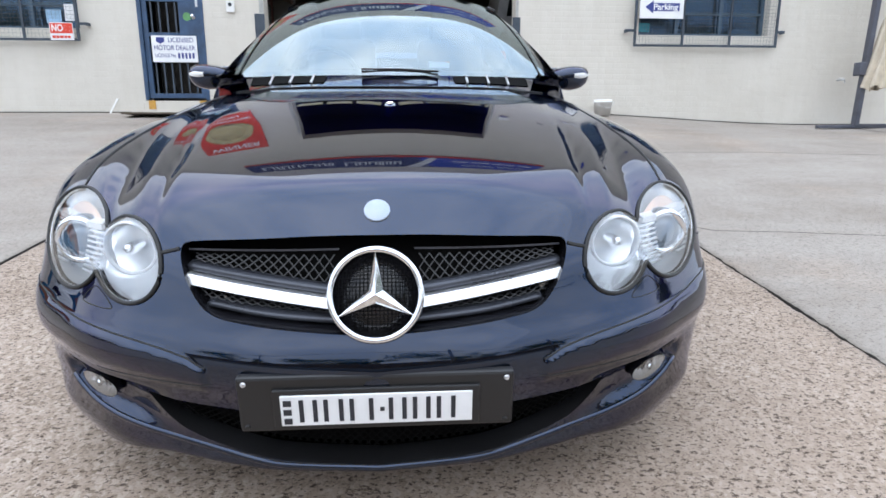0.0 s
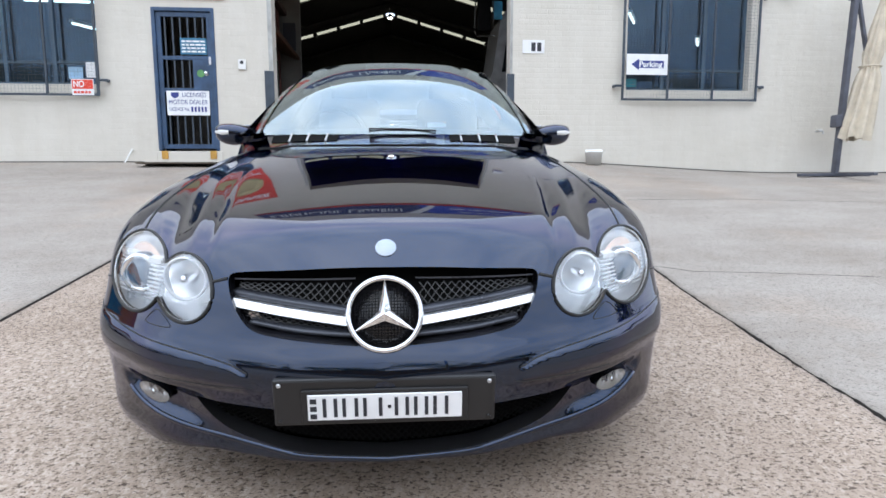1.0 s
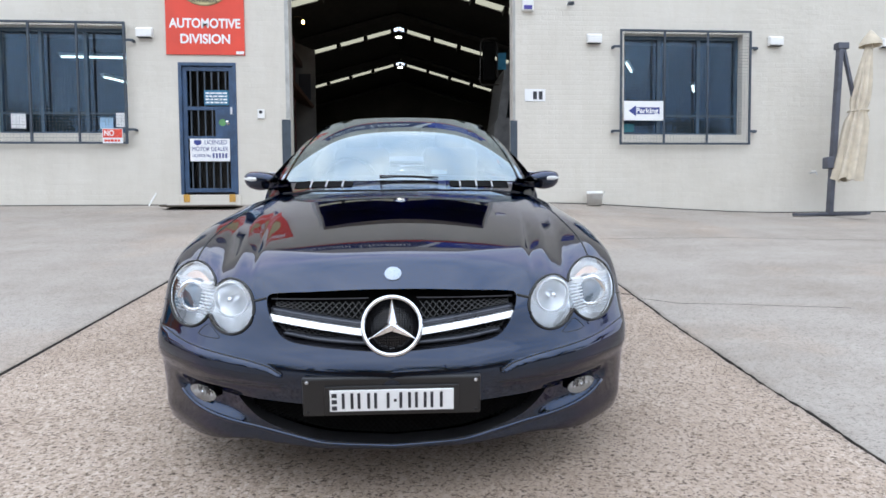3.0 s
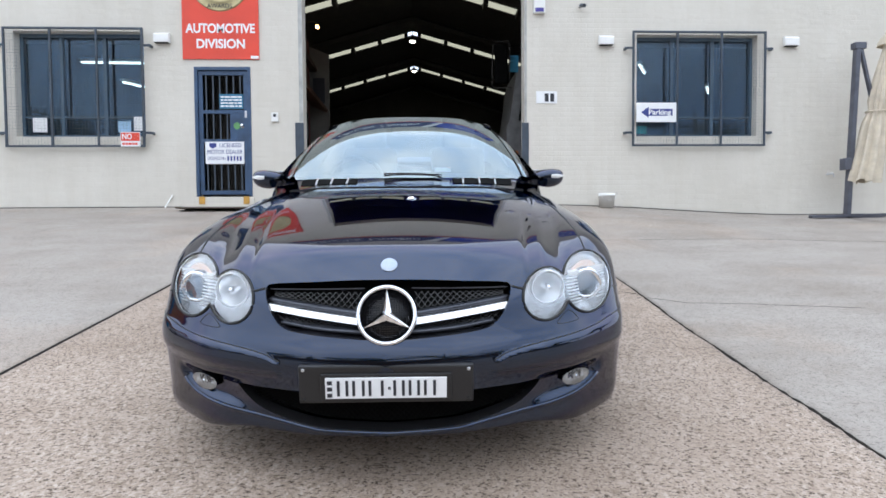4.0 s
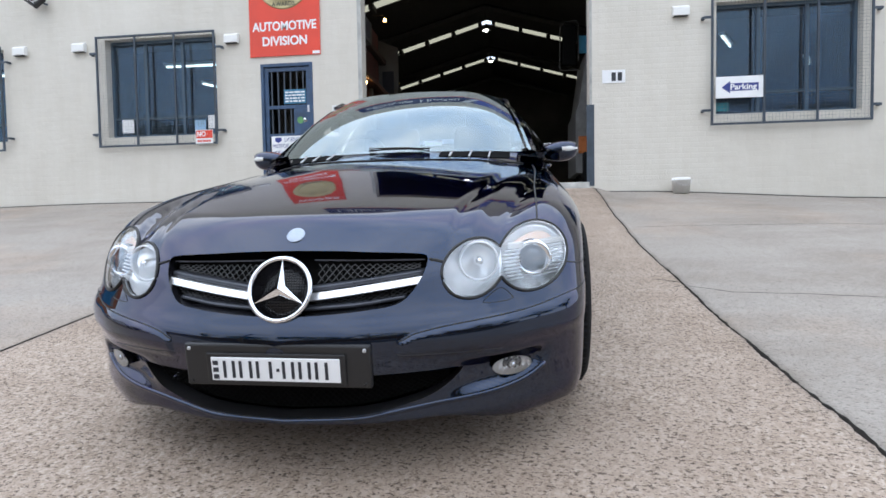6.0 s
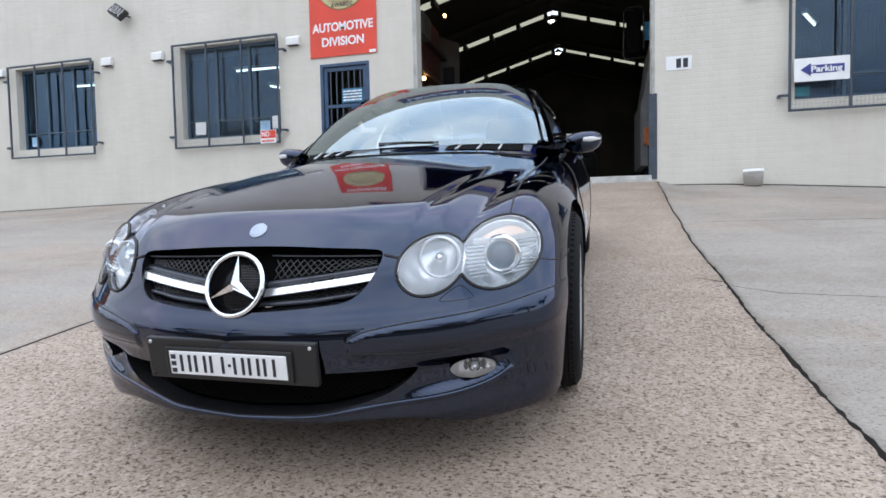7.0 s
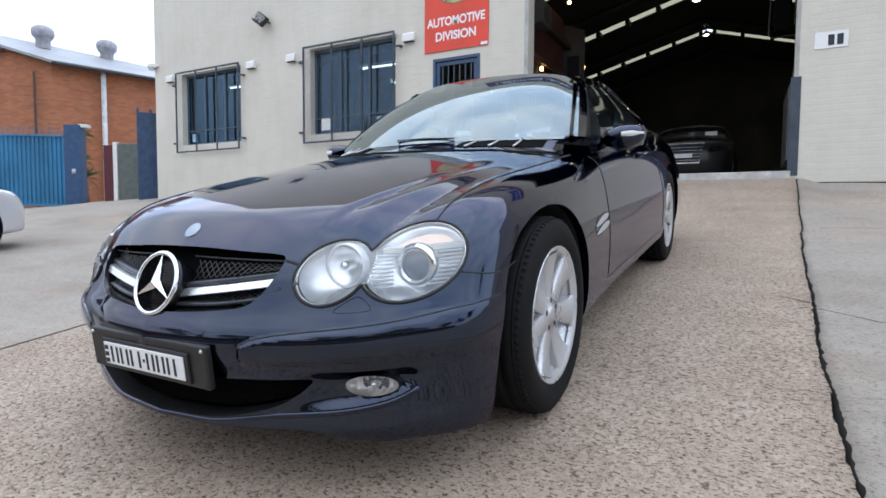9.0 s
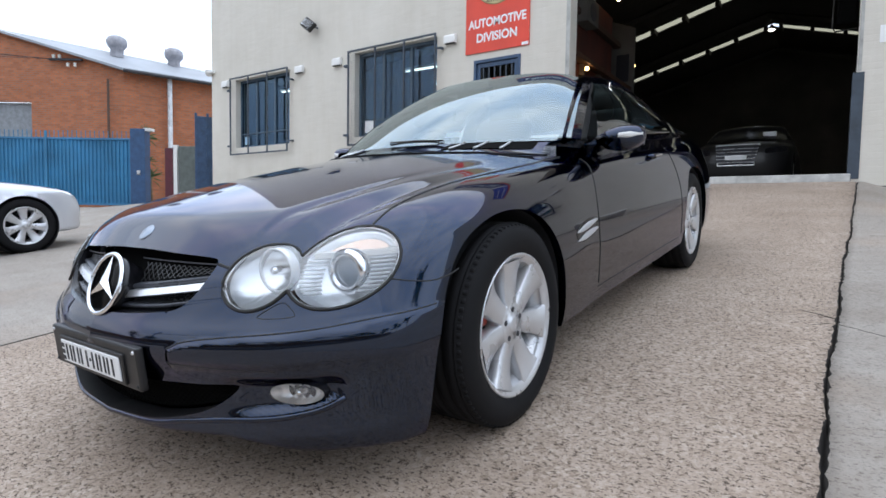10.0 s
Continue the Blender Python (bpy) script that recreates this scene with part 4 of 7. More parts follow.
def band(points_in, points_out, thick, mat, name, label=""):
    """A strip of skin between two lines, with a little thickness."""
    n = len(points_in)
    bm = bmesh.new()
    a = [bm.verts.new(p) for p in points_in]
    c = [bm.verts.new(p) for p in points_out]
    for k in range(n - 1):
        bm.faces.new((a[k], a[k + 1], c[k + 1], c[k]))
    bmesh.ops.solidify(bm, geom=bm.faces[:], thickness=thick)
    return part(name, bm, mat, car, label, True)


for s in (1, -1):
    vs = np.linspace(-0.06, 1, 22)
    inner = [screen_at(0.955 * s, max(0, v)) + np.array([0, 0, 0.004]) + (np.array([0.012 * s, -0.05, -0.02]) if v < 0 else 0) for v in vs]
    outer = [screen_at(s, max(0, v)) + np.array([0.030 * s, 0.035, -0.012]) for v in vs]
    band(inner, outer, 0.012, car_paint, "a_pillar", "navy windscreen pillar")
    far = [p + np.array([0.007 * s, 0.036, -0.032]) for p in outer]
    band(outer, far, 0.008, seal, "pillar_trim", "black rubber seal behind the pillar")
    # roof rail down to the tail
    ys = np.linspace(2.33, 3.72, 26)
    rail = curve((2.33, 1.238), (2.6, 1.243), (2.9, 1.222), (3.2, 1.155), (3.45, 1.07), (3.72, 0.955))
    rx = curve((2.33, 0.545), (2.6, 0.572), (2.9, 0.58), (3.2, 0.60), (3.45, 0.635), (3.72, 0.70))
    top_pts = [(s * (rx(y) - 0.035), y, rail(y) + 0.022) for y in ys]
    mid_pts = [(s * (rx(y) + 0.006), y, rail(y) + 0.004) for y in ys]
    low_pts = [(s * (rx(y) + 0.018), y, rail(y) - 0.03) for y in ys]
    band(top_pts, mid_pts, 0.006, car_paint, "roof_rail", "navy roof rail")
    band(mid_pts, low_pts, 0.006, car_paint, "roof_rail", "navy roof rail")
    # rear quarter of the hardtop
    q0 = [(s * (rx(y) + 0.018), y, rail(y) - 0.03) for y in np.linspace(3.0, 3.72, 12)]
    q1 = [(s * 0.80, y + 0.0, 0.915) for y in np.linspace(3.12, 3.74, 12)]
    band(q0, q1, 0.006, car_paint, "rear_quarter", "navy rear quarter")
    # side window
    belt = curve((1.80, 0.905), (2.4, 0.925), (3.2, 0.93))

    def side_at(u, v, s=s):
        f = (u + 1) / 2
        yb, yt = 1.86 + f * 1.26, 2.33 + f * 0.70
        b0 = np.array([s * 0.80, yb, belt(yb)])
        t0 = np.array([s * (rx(yt) + 0.014), yt, rail(yt) - 0.03])
        p = b0 * (1 - v) + t0 * v
        p[0] += s * 0.025 * 4 * v * (1 - v)
        return p

    part("side_window", grid_mesh(side_at, 16, 8), side_glass, car, "tinted door window").visible_shadow = False
    part("belt_trim", tube([(s * 0.805, y, float(belt(y)) + 0.002) for y in np.linspace(1.84, 3.15, 24)], 0.007, 8), gloss_black, car, "black belt trim", True)
    # shoulders: the deck between body side and glass
    sh0 = [(s * 0.665, y, 0.925) for y in np.linspace(1.70, 3.40, 30)]
    sh1 = [(s * 0.80, y, float(belt(y)) - 0.004) for y in np.linspace(1.78, 3.40, 30)]
    band(sh0, sh1, 0.004, car_paint, "shoulder")
    # door top below the glass, and the corner where the wing meets the pillar
    ys = np.linspace(1.78, 3.40, 40)
    low = on_side(ys, np.full(40, 0.835), s)
    top = np.array([(s * 0.80, y, float(belt(y)) - 0.002) for y in ys])
    mid = 0.5 * (low + top) + np.array([0.010 * s, 0, 0.010])
    band(top, mid, 0.003, car_paint, "door_top", "navy top of the door")
    band(mid, low, 0.003, car_paint, "door_top", "navy top of the door")
    back = np.array([screen_at(0.9 * s, 0.0), screen_at(s, 0.0), (s * 0.745, 1.785, 0.906), (s * 0.775, 1.80, 0.905), (s * 0.80, 1.81, 0.903)])
    nose = np.concatenate([on_top(np.array([0.64, 0.70, 0.745, 0.775]) * s, np.array([1.60, 1.62, 1.63, 1.64])), on_side(np.array([1.66]), np.array([0.845]), s)])
    mid = 0.5 * (back + nose) + np.array([0, 0, 0.008])
    band(nose, mid, 0.003, car_paint, "scuttle", "navy corner between wing and pillar")
    band(mid, back, 0.003, car_paint, "scuttle", "navy corner between wing and pillar")
    band(np.array([nose[-1], mid[-1], back[-1]]), np.array([low[0], 0.5 * (low[0] + top[0]) + np.array([0.010 * s, 0, 0.010]), top[0]]), 0.003, car_paint, "scuttle", "navy corner between wing and pillar")

# cowl: black panel with vents and bright ribs, below the screen
def cowl_at(u, v):
    b0 = base_line(u)
    h = on_top([b0[0]], [b0[1] - 0.26 + 0.18 * u * u])[0] + np.array([0, 0, 0.002])
    p = h * (1 - v) + (b0 + np.array([0, 0.012, 0.002])) * v
    p[2] -= 0.006 * 4 * v * (1 - v)
    return p


cowl = part("cowl", grid_mesh(cowl_at, 36, 8), car_paint, car, "glossy dark cowl below the windscreen", True)
lip = [cowl_at(u, 0.0) + np.array([0, 0, 0.001]) for u in np.linspace(-1, 1, 50)]
part("bonnet_edge", tube(lip, 0.0025, 6), seal, car, "rolled rear edge of the bonnet", True)
for s in (1, -1):
    slot = [[cowl_at(s * u, v) + np.array([0, 0, 0.003]) for v in (0.42, 0.65, 0.90)] for u in np.linspace(0.36, 0.84, 12)]
    part("vent_slot", mesh_of([p for row in slot for p in row], [(3 * k + j, 3 * k + j + 1, 3 * k + j + 4, 3 * k + j + 3)[::s] for k in range(11) for j in range(2)], True), grille_black, cowl, "black air slot")
    for u in (0.44, 0.57, 0.70):
        pts = [cowl_at(s * (u - 0.012 * (1 - v)), v) + np.array([0, 0, 0.006]) for v in (0.40, 0.55, 0.75, 0.93)]
        part("vent_rib", tube(pts, 0.0045, 8), alloy, cowl, "bright cowl rib", True)

# wipers at rest
for x0, x1 in ((0.20, -0.12),):
    p, q = Vector(screen_at(x0 / 0.715, 0.02)) + Vector((0, -0.004, 0.006)), Vector(screen_at(x1 / 0.715, 0.035)) + Vector((0, -0.004, 0.007))
    arm = part("wiper", tube([p, p.lerp(q, 0.5) + Vector((0, -0.002, 0.004)), q], 0.0035, 8), black_plastic, car, "black wiper at rest", True)
    part("blade", box(min(p.x, q.x), -0.003, -0.005, max(p.x, q.x), 0.003, 0.001, 0.001, None, Matrix.Translation((0, (p.y + q.y) / 2, (p.z + q.z) / 2 - 0.002))), rubber, arm)

# --- door mirrors ---
def mirror(s):
    c = Vector((s * 0.876, 1.985, 0.908))
    bm = bmesh.new()
    bmesh.ops.create_uvsphere(bm, u_segments=28, v_segments=18, radius=1)
    for v in bm.verts:
        x, y, z = (math.copysign(abs(q) ** 0.8, q) for q in v.co)
        k = 1 - 0.22 * max(0, -s * x)
        yy = y * (0.075 if y < 0 else 0.055)
        v.co = Vector((c.x + 0.104 * x, c.y + yy - 0.02 * (1 - x * x) * (y < 0), c.z + 0.058 * z * k * (1 - 0.12 * z) + 0.006 * x * s))
        if y > 0.75:
            v.co.y = c.y + 0.055 * 0.75
    m = part("door_mirror", bm, car_paint, car, "navy door mirror with clear indicator", True)
    part("foot", tube([(s * 0.755, 1.95, 0.858), (s * 0.785, 1.96, 0.872), (s * 0.82, 1.975, 0.885)], 0.02, 10), gloss_black, m, "", True)
    bm = bmesh.new()
    rows = []
    for a in np.linspace(0.05, 1.18, 12):
        px = c.x + s * 0.1065 * math.sin(a) ** 0.8
        py = c.y - (0.075 + 0.02 * (1 - math.sin(a) ** 2)) * math.cos(a) - 0.004 * math.cos(a)
        h = 0.013 * (0.55 + 0.45 * math.sin(math.pi * min(1, (a - 0.05) / 1.13 + 0.15)))
        rows.append([bm.verts.new(v) for v in ((px, py + 0.004, c.z + 0.008 - h), (px, py - 0.001, c.z + 0.008 - h * 0.5), (px, py - 0.001, c.z + 0.008 + h * 0.5), (px, py + 0.004, c.z + 0.008 + h))])
    for a, b2 in zip(rows, rows[1:]):
        for k in range(3):
            bm.faces.new((a[k], a[k + 1], b2[k + 1], b2[k]))
    part("indicator", bm, white_paint, m, "white side indicator lens", True)
    part("mirror_glass", box(c.x - 0.085, c.y + 0.040, c.z - 0.042, c.x + 0.085, c.y + 0.045, c.z + 0.042, 0.001), chrome, m)


mirror(1)
mirror(-1)

for s in (1, -1):
    p = on_side(np.array([2.56, 2.76]), np.array([0.80, 0.805]), s)
    a, b2 = Vector(p[0]), Vector(p[1])
    h = part("door_handle", tube([a, a + Vector((0.022 * s, 0.02, 0)), a.lerp(b2, 0.5) + Vector((0.027 * s, 0, 0.002)), b2 + Vector((0.022 * s, -0.02, 0)), b2], 0.011, 10), car_paint, car, "navy door handle with chrome strip", True)
    part("handle_strip", tube([a + Vector((0.034 * s, 0.03, 0)), b2 + Vector((0.034 * s, -0.03, 0))], 0.004, 8), chrome, h)

# --- wheels ---
def tyre_mesh():
    prof = [(0.222, -0.105), (0.235, -0.118), (0.268, -0.127), (0.298, -0.123), (0.316, -0.110), (0.325, -0.092)]
    for k in range(4):
        x0 = -0.078 + k * 0.044
        prof += [(0.328, x0), (0.329, x0 + 0.030), (0.321, x0 + 0.033), (0.321, x0 + 0.040)]
    prof += [(0.327, 0.088), (0.325, 0.092), (0.316, 0.110), (0.298, 0.123), (0.268, 0.127), (0.235, 0.118), (0.222, 0.105)]
    bm = lathe(prof, 72, "x")
    # tread blocks at both shoulders
    for k in range(84):
        a = 2 * math.pi * k / 84
        t = Matrix.Rotation(a, 4, "X")
        for sx in (-1, 1):
            box(sx * 0.090, -0.0075, 0.312, sx * 0.1085, 0.0075, 0.3225, 0, bm, t @ Matrix.Rotation(radians(6 * sx), 4, "Z"))
    return bm


def rim_mesh():
    prof = [(0.205, 0.10), (0.226, 0.119), (0.231, 0.118), (0.229, 0.108), (0.214, 0.095), (0.196, 0.07), (0.188, 0.0), (0.19, -0.09), (0.222, -0.105)]
    return lathe(prof, 64, "x")


def spokes_mesh():
    """Seven broad, slightly dished spokes, one loose island each."""
    bm = bmesh.new()
    for k in range(7):
        t = Matrix.Rotation(2 * math.pi * k / 7, 4, "X")
        rows = []
        for f in np.linspace(0, 1, 9):
            r = 0.050 + 0.158 * f
            half = 0.029 + 0.020 * f + 0.018 * max(0, f - 0.75) ** 1.2 * 3.5
            front = 0.098 - 0.008 * math.sin(math.pi * f) + 0.012 * f
            ring = [(front - 0.045, -half * 0.9), (front - 0.004, -half), (front, -half * 0.90), (front + 0.0015, 0), (front, half * 0.90), (front - 0.004, half), (front - 0.045, half * 0.9)]
            rows.append([bm.verts.new(t @ Vector((x, y, r))) for x, y in ring])
        for a, c in zip(rows, rows[1:]):
            for j in range(6):
                bm.faces.new((a[j], a[j + 1], c[j + 1], c[j]))
    return bm


def hub_mesh():
    return lathe([(0.0005, 0.1045), (0.022, 0.104), (0.027, 0.1015), (0.028, 0.0985), (0.066, 0.0985), (0.074, 0.094), (0.078, 0.085), (0.078, 0.04)], 40, "x")


meshes = {}


def wheel(x, y, s):
    """A wheel of parts that share their meshes; s is the side it faces."""
    root = new("wheel")
    root.parent = car
    root.matrix_local = pose(x, y, TYRE, 0, 0, 0 if s > 0 else 180)
    for name, make, mat, label in (("tyre", tyre_mesh, rubber, "black road tyre"), ("rim", rim_mesh, alloy, "silver alloy rim"), ("spokes", spokes_mesh, alloy, "seven silver spokes"), ("hub", hub_mesh, alloy, "silver hub")):
        if name not in meshes:
            ob = part(name, make(), mat, root, label, True)
            meshes[name] = ob.data
        else:
            ob = part(name, meshes[name], mat, root, label)
    for k in range(5):
        a = 2 * math.pi * k / 5 + 0.3
        part("wheel_bolt", rod((0.0955, 0.049 * math.cos(a), 0.049 * math.sin(a)), (0.0995, 0.049 * math.cos(a), 0.049 * math.sin(a)), 0.0095, None, 12), ink, root)
    # near-black, oversized disc: the shade between the spokes is put into its colour
    disc = part("brake_disc", lathe([(0.05, 0.040), (0.183, 0.040), (0.185, 0.03), (0.183, 0.016), (0.05, 0.016)], 48, "x"), plain("gap_shade_steel", (0.045, 0.043, 0.042), 0.6, 0.3), root, "", False)
    part("caliper", box(0.02, -0.17, 0.02, 0.062, -0.09, 0.13, 0.01), plain("caliper_red", (0.35, 0.05, 0.03), 0.5), root, "dull red brake caliper")


for s in (1, -1):
    wheel(s * 0.772, AXLE, s)
    wheel(s * 0.765, AXLE + BASE, s)
    for yc in (AXLE, AXLE + BASE):
        f = 1 if yc == AXLE else -0.93
        prof = rounded(np.array(ARCH) * (f, 1) + (yc, 0), 2)
        prof = prof[prof[:, 1] > 0.15]
        edge = on_side(prof[:, 0], prof[:, 1], s)
        n = len(edge)
        deep = edge.copy()
        deep[:, 0] = s * 0.55
        deep[:, 1] = yc + (deep[:, 1] - yc) * 1.03
        deep[:, 2] = 0.15 + (deep[:, 2] - 0.15) * 1.03
        lip = edge - np.array([0.03 * s, 0, 0])
        faces = [(k, k + 1, n + k + 1, n + k) for k in range(n - 1)]
        order = np.argsort(np.arctan2(edge[:, 2] - 0.15, f * (yc - edge[:, 1])))
        edge, lip, deep = edge[order], lip[order], deep[order]
        part("arch_lip", mesh_of(np.concatenate([edge, lip]), faces, True), car_paint, car)
        c = np.array([[s * 0.55, yc, 0.3]])
        part("wheel_housing", mesh_of(np.concatenate([lip, deep, c]), faces + [(n + k, n + k + 1, 2 * n) for k in range(n - 1)], True), dash_skin, car, "black wheel housing")

# --- cabin ---
part("dashboard", grid_mesh(lambda u, v: np.array([0.70 * u, 1.56 + 0.24 * u * u + 0.52 * v, 0.905 - 0.02 * u * u + 0.035 * math.sin(math.pi * v) - 0.12 * max(0, v - 0.75) * 4]), 24, 12), dash_skin, car, "dark dashboard")
wheel_c = Matrix.Translation((-0.36, 2.14, 0.87)) @ Matrix.Rotation(radians(68), 4, "X")
st = part("steering_wheel", lathe([(0.178 + 0.014 * math.cos(a), 0.014 * math.sin(a)) for a in np.linspace(0, 2 * math.pi, 11)], 40, "z", None, wheel_c), dash_skin, car, "black steering wheel", True)
bm = box(-0.05, -0.04, -0.02, 0.05, 0.04, 0.02, 0.01, None, wheel_c)
box(-0.17, -0.015, -0.008, 0.17, 0.015, 0.008, 0.004, bm, wheel_c)
part("boss", bm, dash_skin, st)
for x in (0.36, -0.36):
    bm = box(x - 0.24, 2.55, 0.42, x + 0.24, 3.02, 0.62, 0.06)
    seat = part("seat", bm, cloth, car, "grey leather seat", True)
    part("seat_back", box(-0.22, -0.07, -0.32, 0.22, 0.07, 0.30, 0.06, None, Matrix.Translation((x, 3.02, 0.82)) @ Matrix.Rotation(radians(-18), 4, "X")), cloth, seat, "", True)
    part("head_rest", box(-0.13, -0.05, -0.08, 0.13, 0.05, 0.08, 0.04, None, Matrix.Translation((x, 3.13, 1.145)) @ Matrix.Rotation(radians(-14), 4, "X")), cloth, seat, "", True)
part("floor_pan", box(-0.78, 1.2, 0.24, 0.78, 4.2, 0.27), dash_skin, car)
part("rear_shelf", box(-0.62, 3.2, 0.88, 0.62, 3.62, 0.90), dash_skin, car)
part("inner_mirror", box(-0.12, 2.12, 1.185, 0.12, 2.15, 1.235, 0.012), dash_skin, car, "dark rear-view mirror")
part("windscreen_sticker", box(0.16, 1.585, 0.955, 0.25, 1.588, 0.98), white_sign, car, "white paper behind the windscreen")

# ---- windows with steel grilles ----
# dark blue base stands in for the dim, sky-blue look of the panes
room_wall = plain("dim_blue_office", (0.075, 0.095, 0.12), 0.8, vary=0.2, scale=1.2)
tube_glow = glow("lit_tube", (1.0, 0.9, 0.72), 3.5)
frame_blue = plain("blue_window_frame", (0.045, 0.09, 0.14), 0.4, vary=0.2)
wire = plain("galvanised_wire", (0.16, 0.18, 0.20), 0.5, 0.3, relief=0.0)


def window(k, x0, x1, z0, z1, grill):
    y = WALL + 0.15
    w = thing("window_%d" % k, pose(0, 0, 0), "blue-framed office window behind a steel grille", "window", kind="structure")
    bm = bmesh.new()
    for a in ((x0, z0, x1, z0 + 0.05), (x0, z1 - 0.06, x1, z1), (x0, z0 + 0.05, x0 + 0.05, z1 - 0.06), (x1 - 0.05, z0 + 0.05, x1, z1 - 0.06)):
        box(a[0], y, a[1], a[2], y + 0.07, a[3], 0.004, bm)
    part("window_frame", bm, frame_blue, w)
    cuts = [x0 + 0.05, x0 + (x1 - x0) * 0.32, x0 + (x1 - x0) * 0.66, x1 - 0.05]
    for a in cuts[1:3]:
        part("mullion", box(a - 0.028, y - 0.004, z0 + 0.05, a + 0.028, y + 0.06, z1 - 0.06, 0.004), frame_blue, w)
    zl = z0 + 0.36
    part("transom", box(x0 + 0.05, y - 0.002, zl - 0.015, x1 - 0.05, y + 0.05, zl + 0.015, 0.003), frame_blue, w)
    for a, c in zip(cuts, cuts[1:]):
        pane = part("pane", mesh_of([(a, y + 0.03, z0 + 0.05), (c, y + 0.03, z0 + 0.05), (c, y + 0.03, z1 - 0.06), (a, y + 0.03, z1 - 0.06)], [(0, 1, 2, 3)]), window_glass, w, "dark reflecting glass")
        pane.visible_shadow = False
    part("window_sill", box(x0, WALL + 0.004, z0 - 0.04, x1, WALL + 0.15, z0 + 0.002, 0.004), brick_paint, w)
    # the grille stands off the wall on brackets
    g0, g1, h0, h1 = grill
    yg = WALL - 0.103
    g = thing("window_grille", pose(0, 0, 0), "blue-grey steel security grille with wire mesh", "grille", "window grilles")
    bm = bmesh.new()
    for a in ((g0, h0, g1, h0 + 0.034), (g0, h1 - 0.034, g1, h1), (g0, h0 + 0.034, g0 + 0.034, h1 - 0.034), (g1 - 0.034, h0 + 0.034, g1, h1 - 0.034)):
        box(a[0], yg, a[1], a[2], yg + 0.03, a[3], 0.003, bm)
    part("frame", bm, grille_steel, g)
    for f in (0.335, 0.665):
        xm = g0 + (g1 - g0) * f
        part("bar", box(xm - 0.017, yg + 0.002, h0 + 0.034, xm + 0.017, yg + 0.028, h1 - 0.034, 0.003), grille_steel, g)
    for xb, out in ((g0, -0.11), (g1, 0.11)):
        for zb in (h0 + 0.24, h1 - 0.30):
            bm = box(min(xb, xb + out), yg + 0.004, zb - 0.02, max(xb, xb + out), yg + 0.016, zb + 0.02, 0.002)
            box(xb + out - 0.02, yg + 0.016, zb - 0.02, xb + out + 0.02, WALL, zb + 0.02, 0.002, bm)
            part("bracket", bm, grille_steel, g)
    bm = bmesh.new()
    nx, nz = int((g1 - g0) / 0.052), int((h1 - h0) / 0.052)
    for j in range(1, nx):
        xw = g0 + (g1 - g0) * j / nx
        rod((xw, yg + 0.033, h0 + 0.02), (xw, yg + 0.033, h1 - 0.02), 0.0017, None, 4, bm)
    for j in range(1, nz):
        zw = h0 + (h1 - h0) * j / nz
        rod((g0 + 0.02, yg + 0.036, zw), (g1 - 0.02, yg + 0.036, zw), 0.0017, None, 4, bm)
    if k != 3:
        tagged(part("wire_mesh", bm, wire, g, "thin square wire mesh"), kind="stuff")
    else:
        bm.free()
    return w


window(1, *WINS[0], (3.84, 6.245, 2.28, 4.297))
window(2, *WINS[1], (-6.92, -4.60, 2.28, 4.297))
window(3, *WINS[2], (-11.10, -8.87, 2.28, 4.24))

# offices behind the windows, their dimness and blue cast put into the colour
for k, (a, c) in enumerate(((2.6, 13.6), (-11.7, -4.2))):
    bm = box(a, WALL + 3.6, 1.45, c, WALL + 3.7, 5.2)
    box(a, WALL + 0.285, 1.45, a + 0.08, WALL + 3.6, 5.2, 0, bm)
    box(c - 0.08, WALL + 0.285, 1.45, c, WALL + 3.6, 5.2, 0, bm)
    tagged(part("wall_office_%d" % (k + 1), bm, room_wall), "office wall tinted dark blue for the window's look", "wall", kind="structure")
    tagged(part("ceiling_office_%d" % (k + 1), box(a, WALL + 0.285, 5.2, c, WALL + 3.7, 5.28), room_wall), "office ceiling tinted dark blue like the wall", "ceiling", kind="structure")
    tagged(part("floor_office_%d" % (k + 1), box(a, WALL + 0.285, 1.38, c, WALL + 3.7, 1.45), room_wall), "office floor tinted dark blue like the wall", "floor", kind="structure")


def tube_light(x, y, z, length, turn):
    t = thing("ceiling_light", pose(x, y, z, 0, 0, turn), "lit fluorescent tube under a white batten", "lamp", "office tubes")
    part("batten", box(-length / 2, -0.05, 0, length / 2, 0.05, 0.05, 0.01), white_paint, t)
    part("tube", rod((-length / 2 + 0.03, 0, -0.02), (length / 2 - 0.03, 0, -0.02), 0.018), tube_glow, t)


tube_light(-5.9, 9.6, 4.16, 1.25, 2)
tube_light(-5.75, 10.4, 3.9, 0.9, 60)
tube_light(-10.4, 9.7, 4.2, 1.2, 4)
tube_light(4.65, 9.7, 4.1, 0.8, 60)
tube_light(6.5, 10.6, 3.9, 0.7, 60)


def sheet(name, x0, x1, z0, z1, mat, label, y=WALL - 0.006, thick=0.006, category="sign"):
    t = thing(name, pose(0, 0, 0), label, category)
    part("panel", box(x0, y - thick, z0, x1, y, z1, 0.0015), mat, t)
    return t


def bars(parent, x0, x1, z0, z1, rows, mat, y, fill=0.55, seed=1):
    """Unreadable writing: rows of plain bars."""
    rng = random.Random(seed)
    h = (z1 - z0) / rows
    for r in range(rows):
        x = x0
        while x < x1 - 0.01:
            w = min(x1 - x, (x1 - x0) * rng.uniform(0.12, 0.3))
            part("bar", box(x, y - 0.002, z0 + r * h + h * (1 - fill) / 2, x + w, y, z0 + r * h + h * (1 + fill) / 2), mat, parent)
            x += w + (x1 - x0) * 0.04


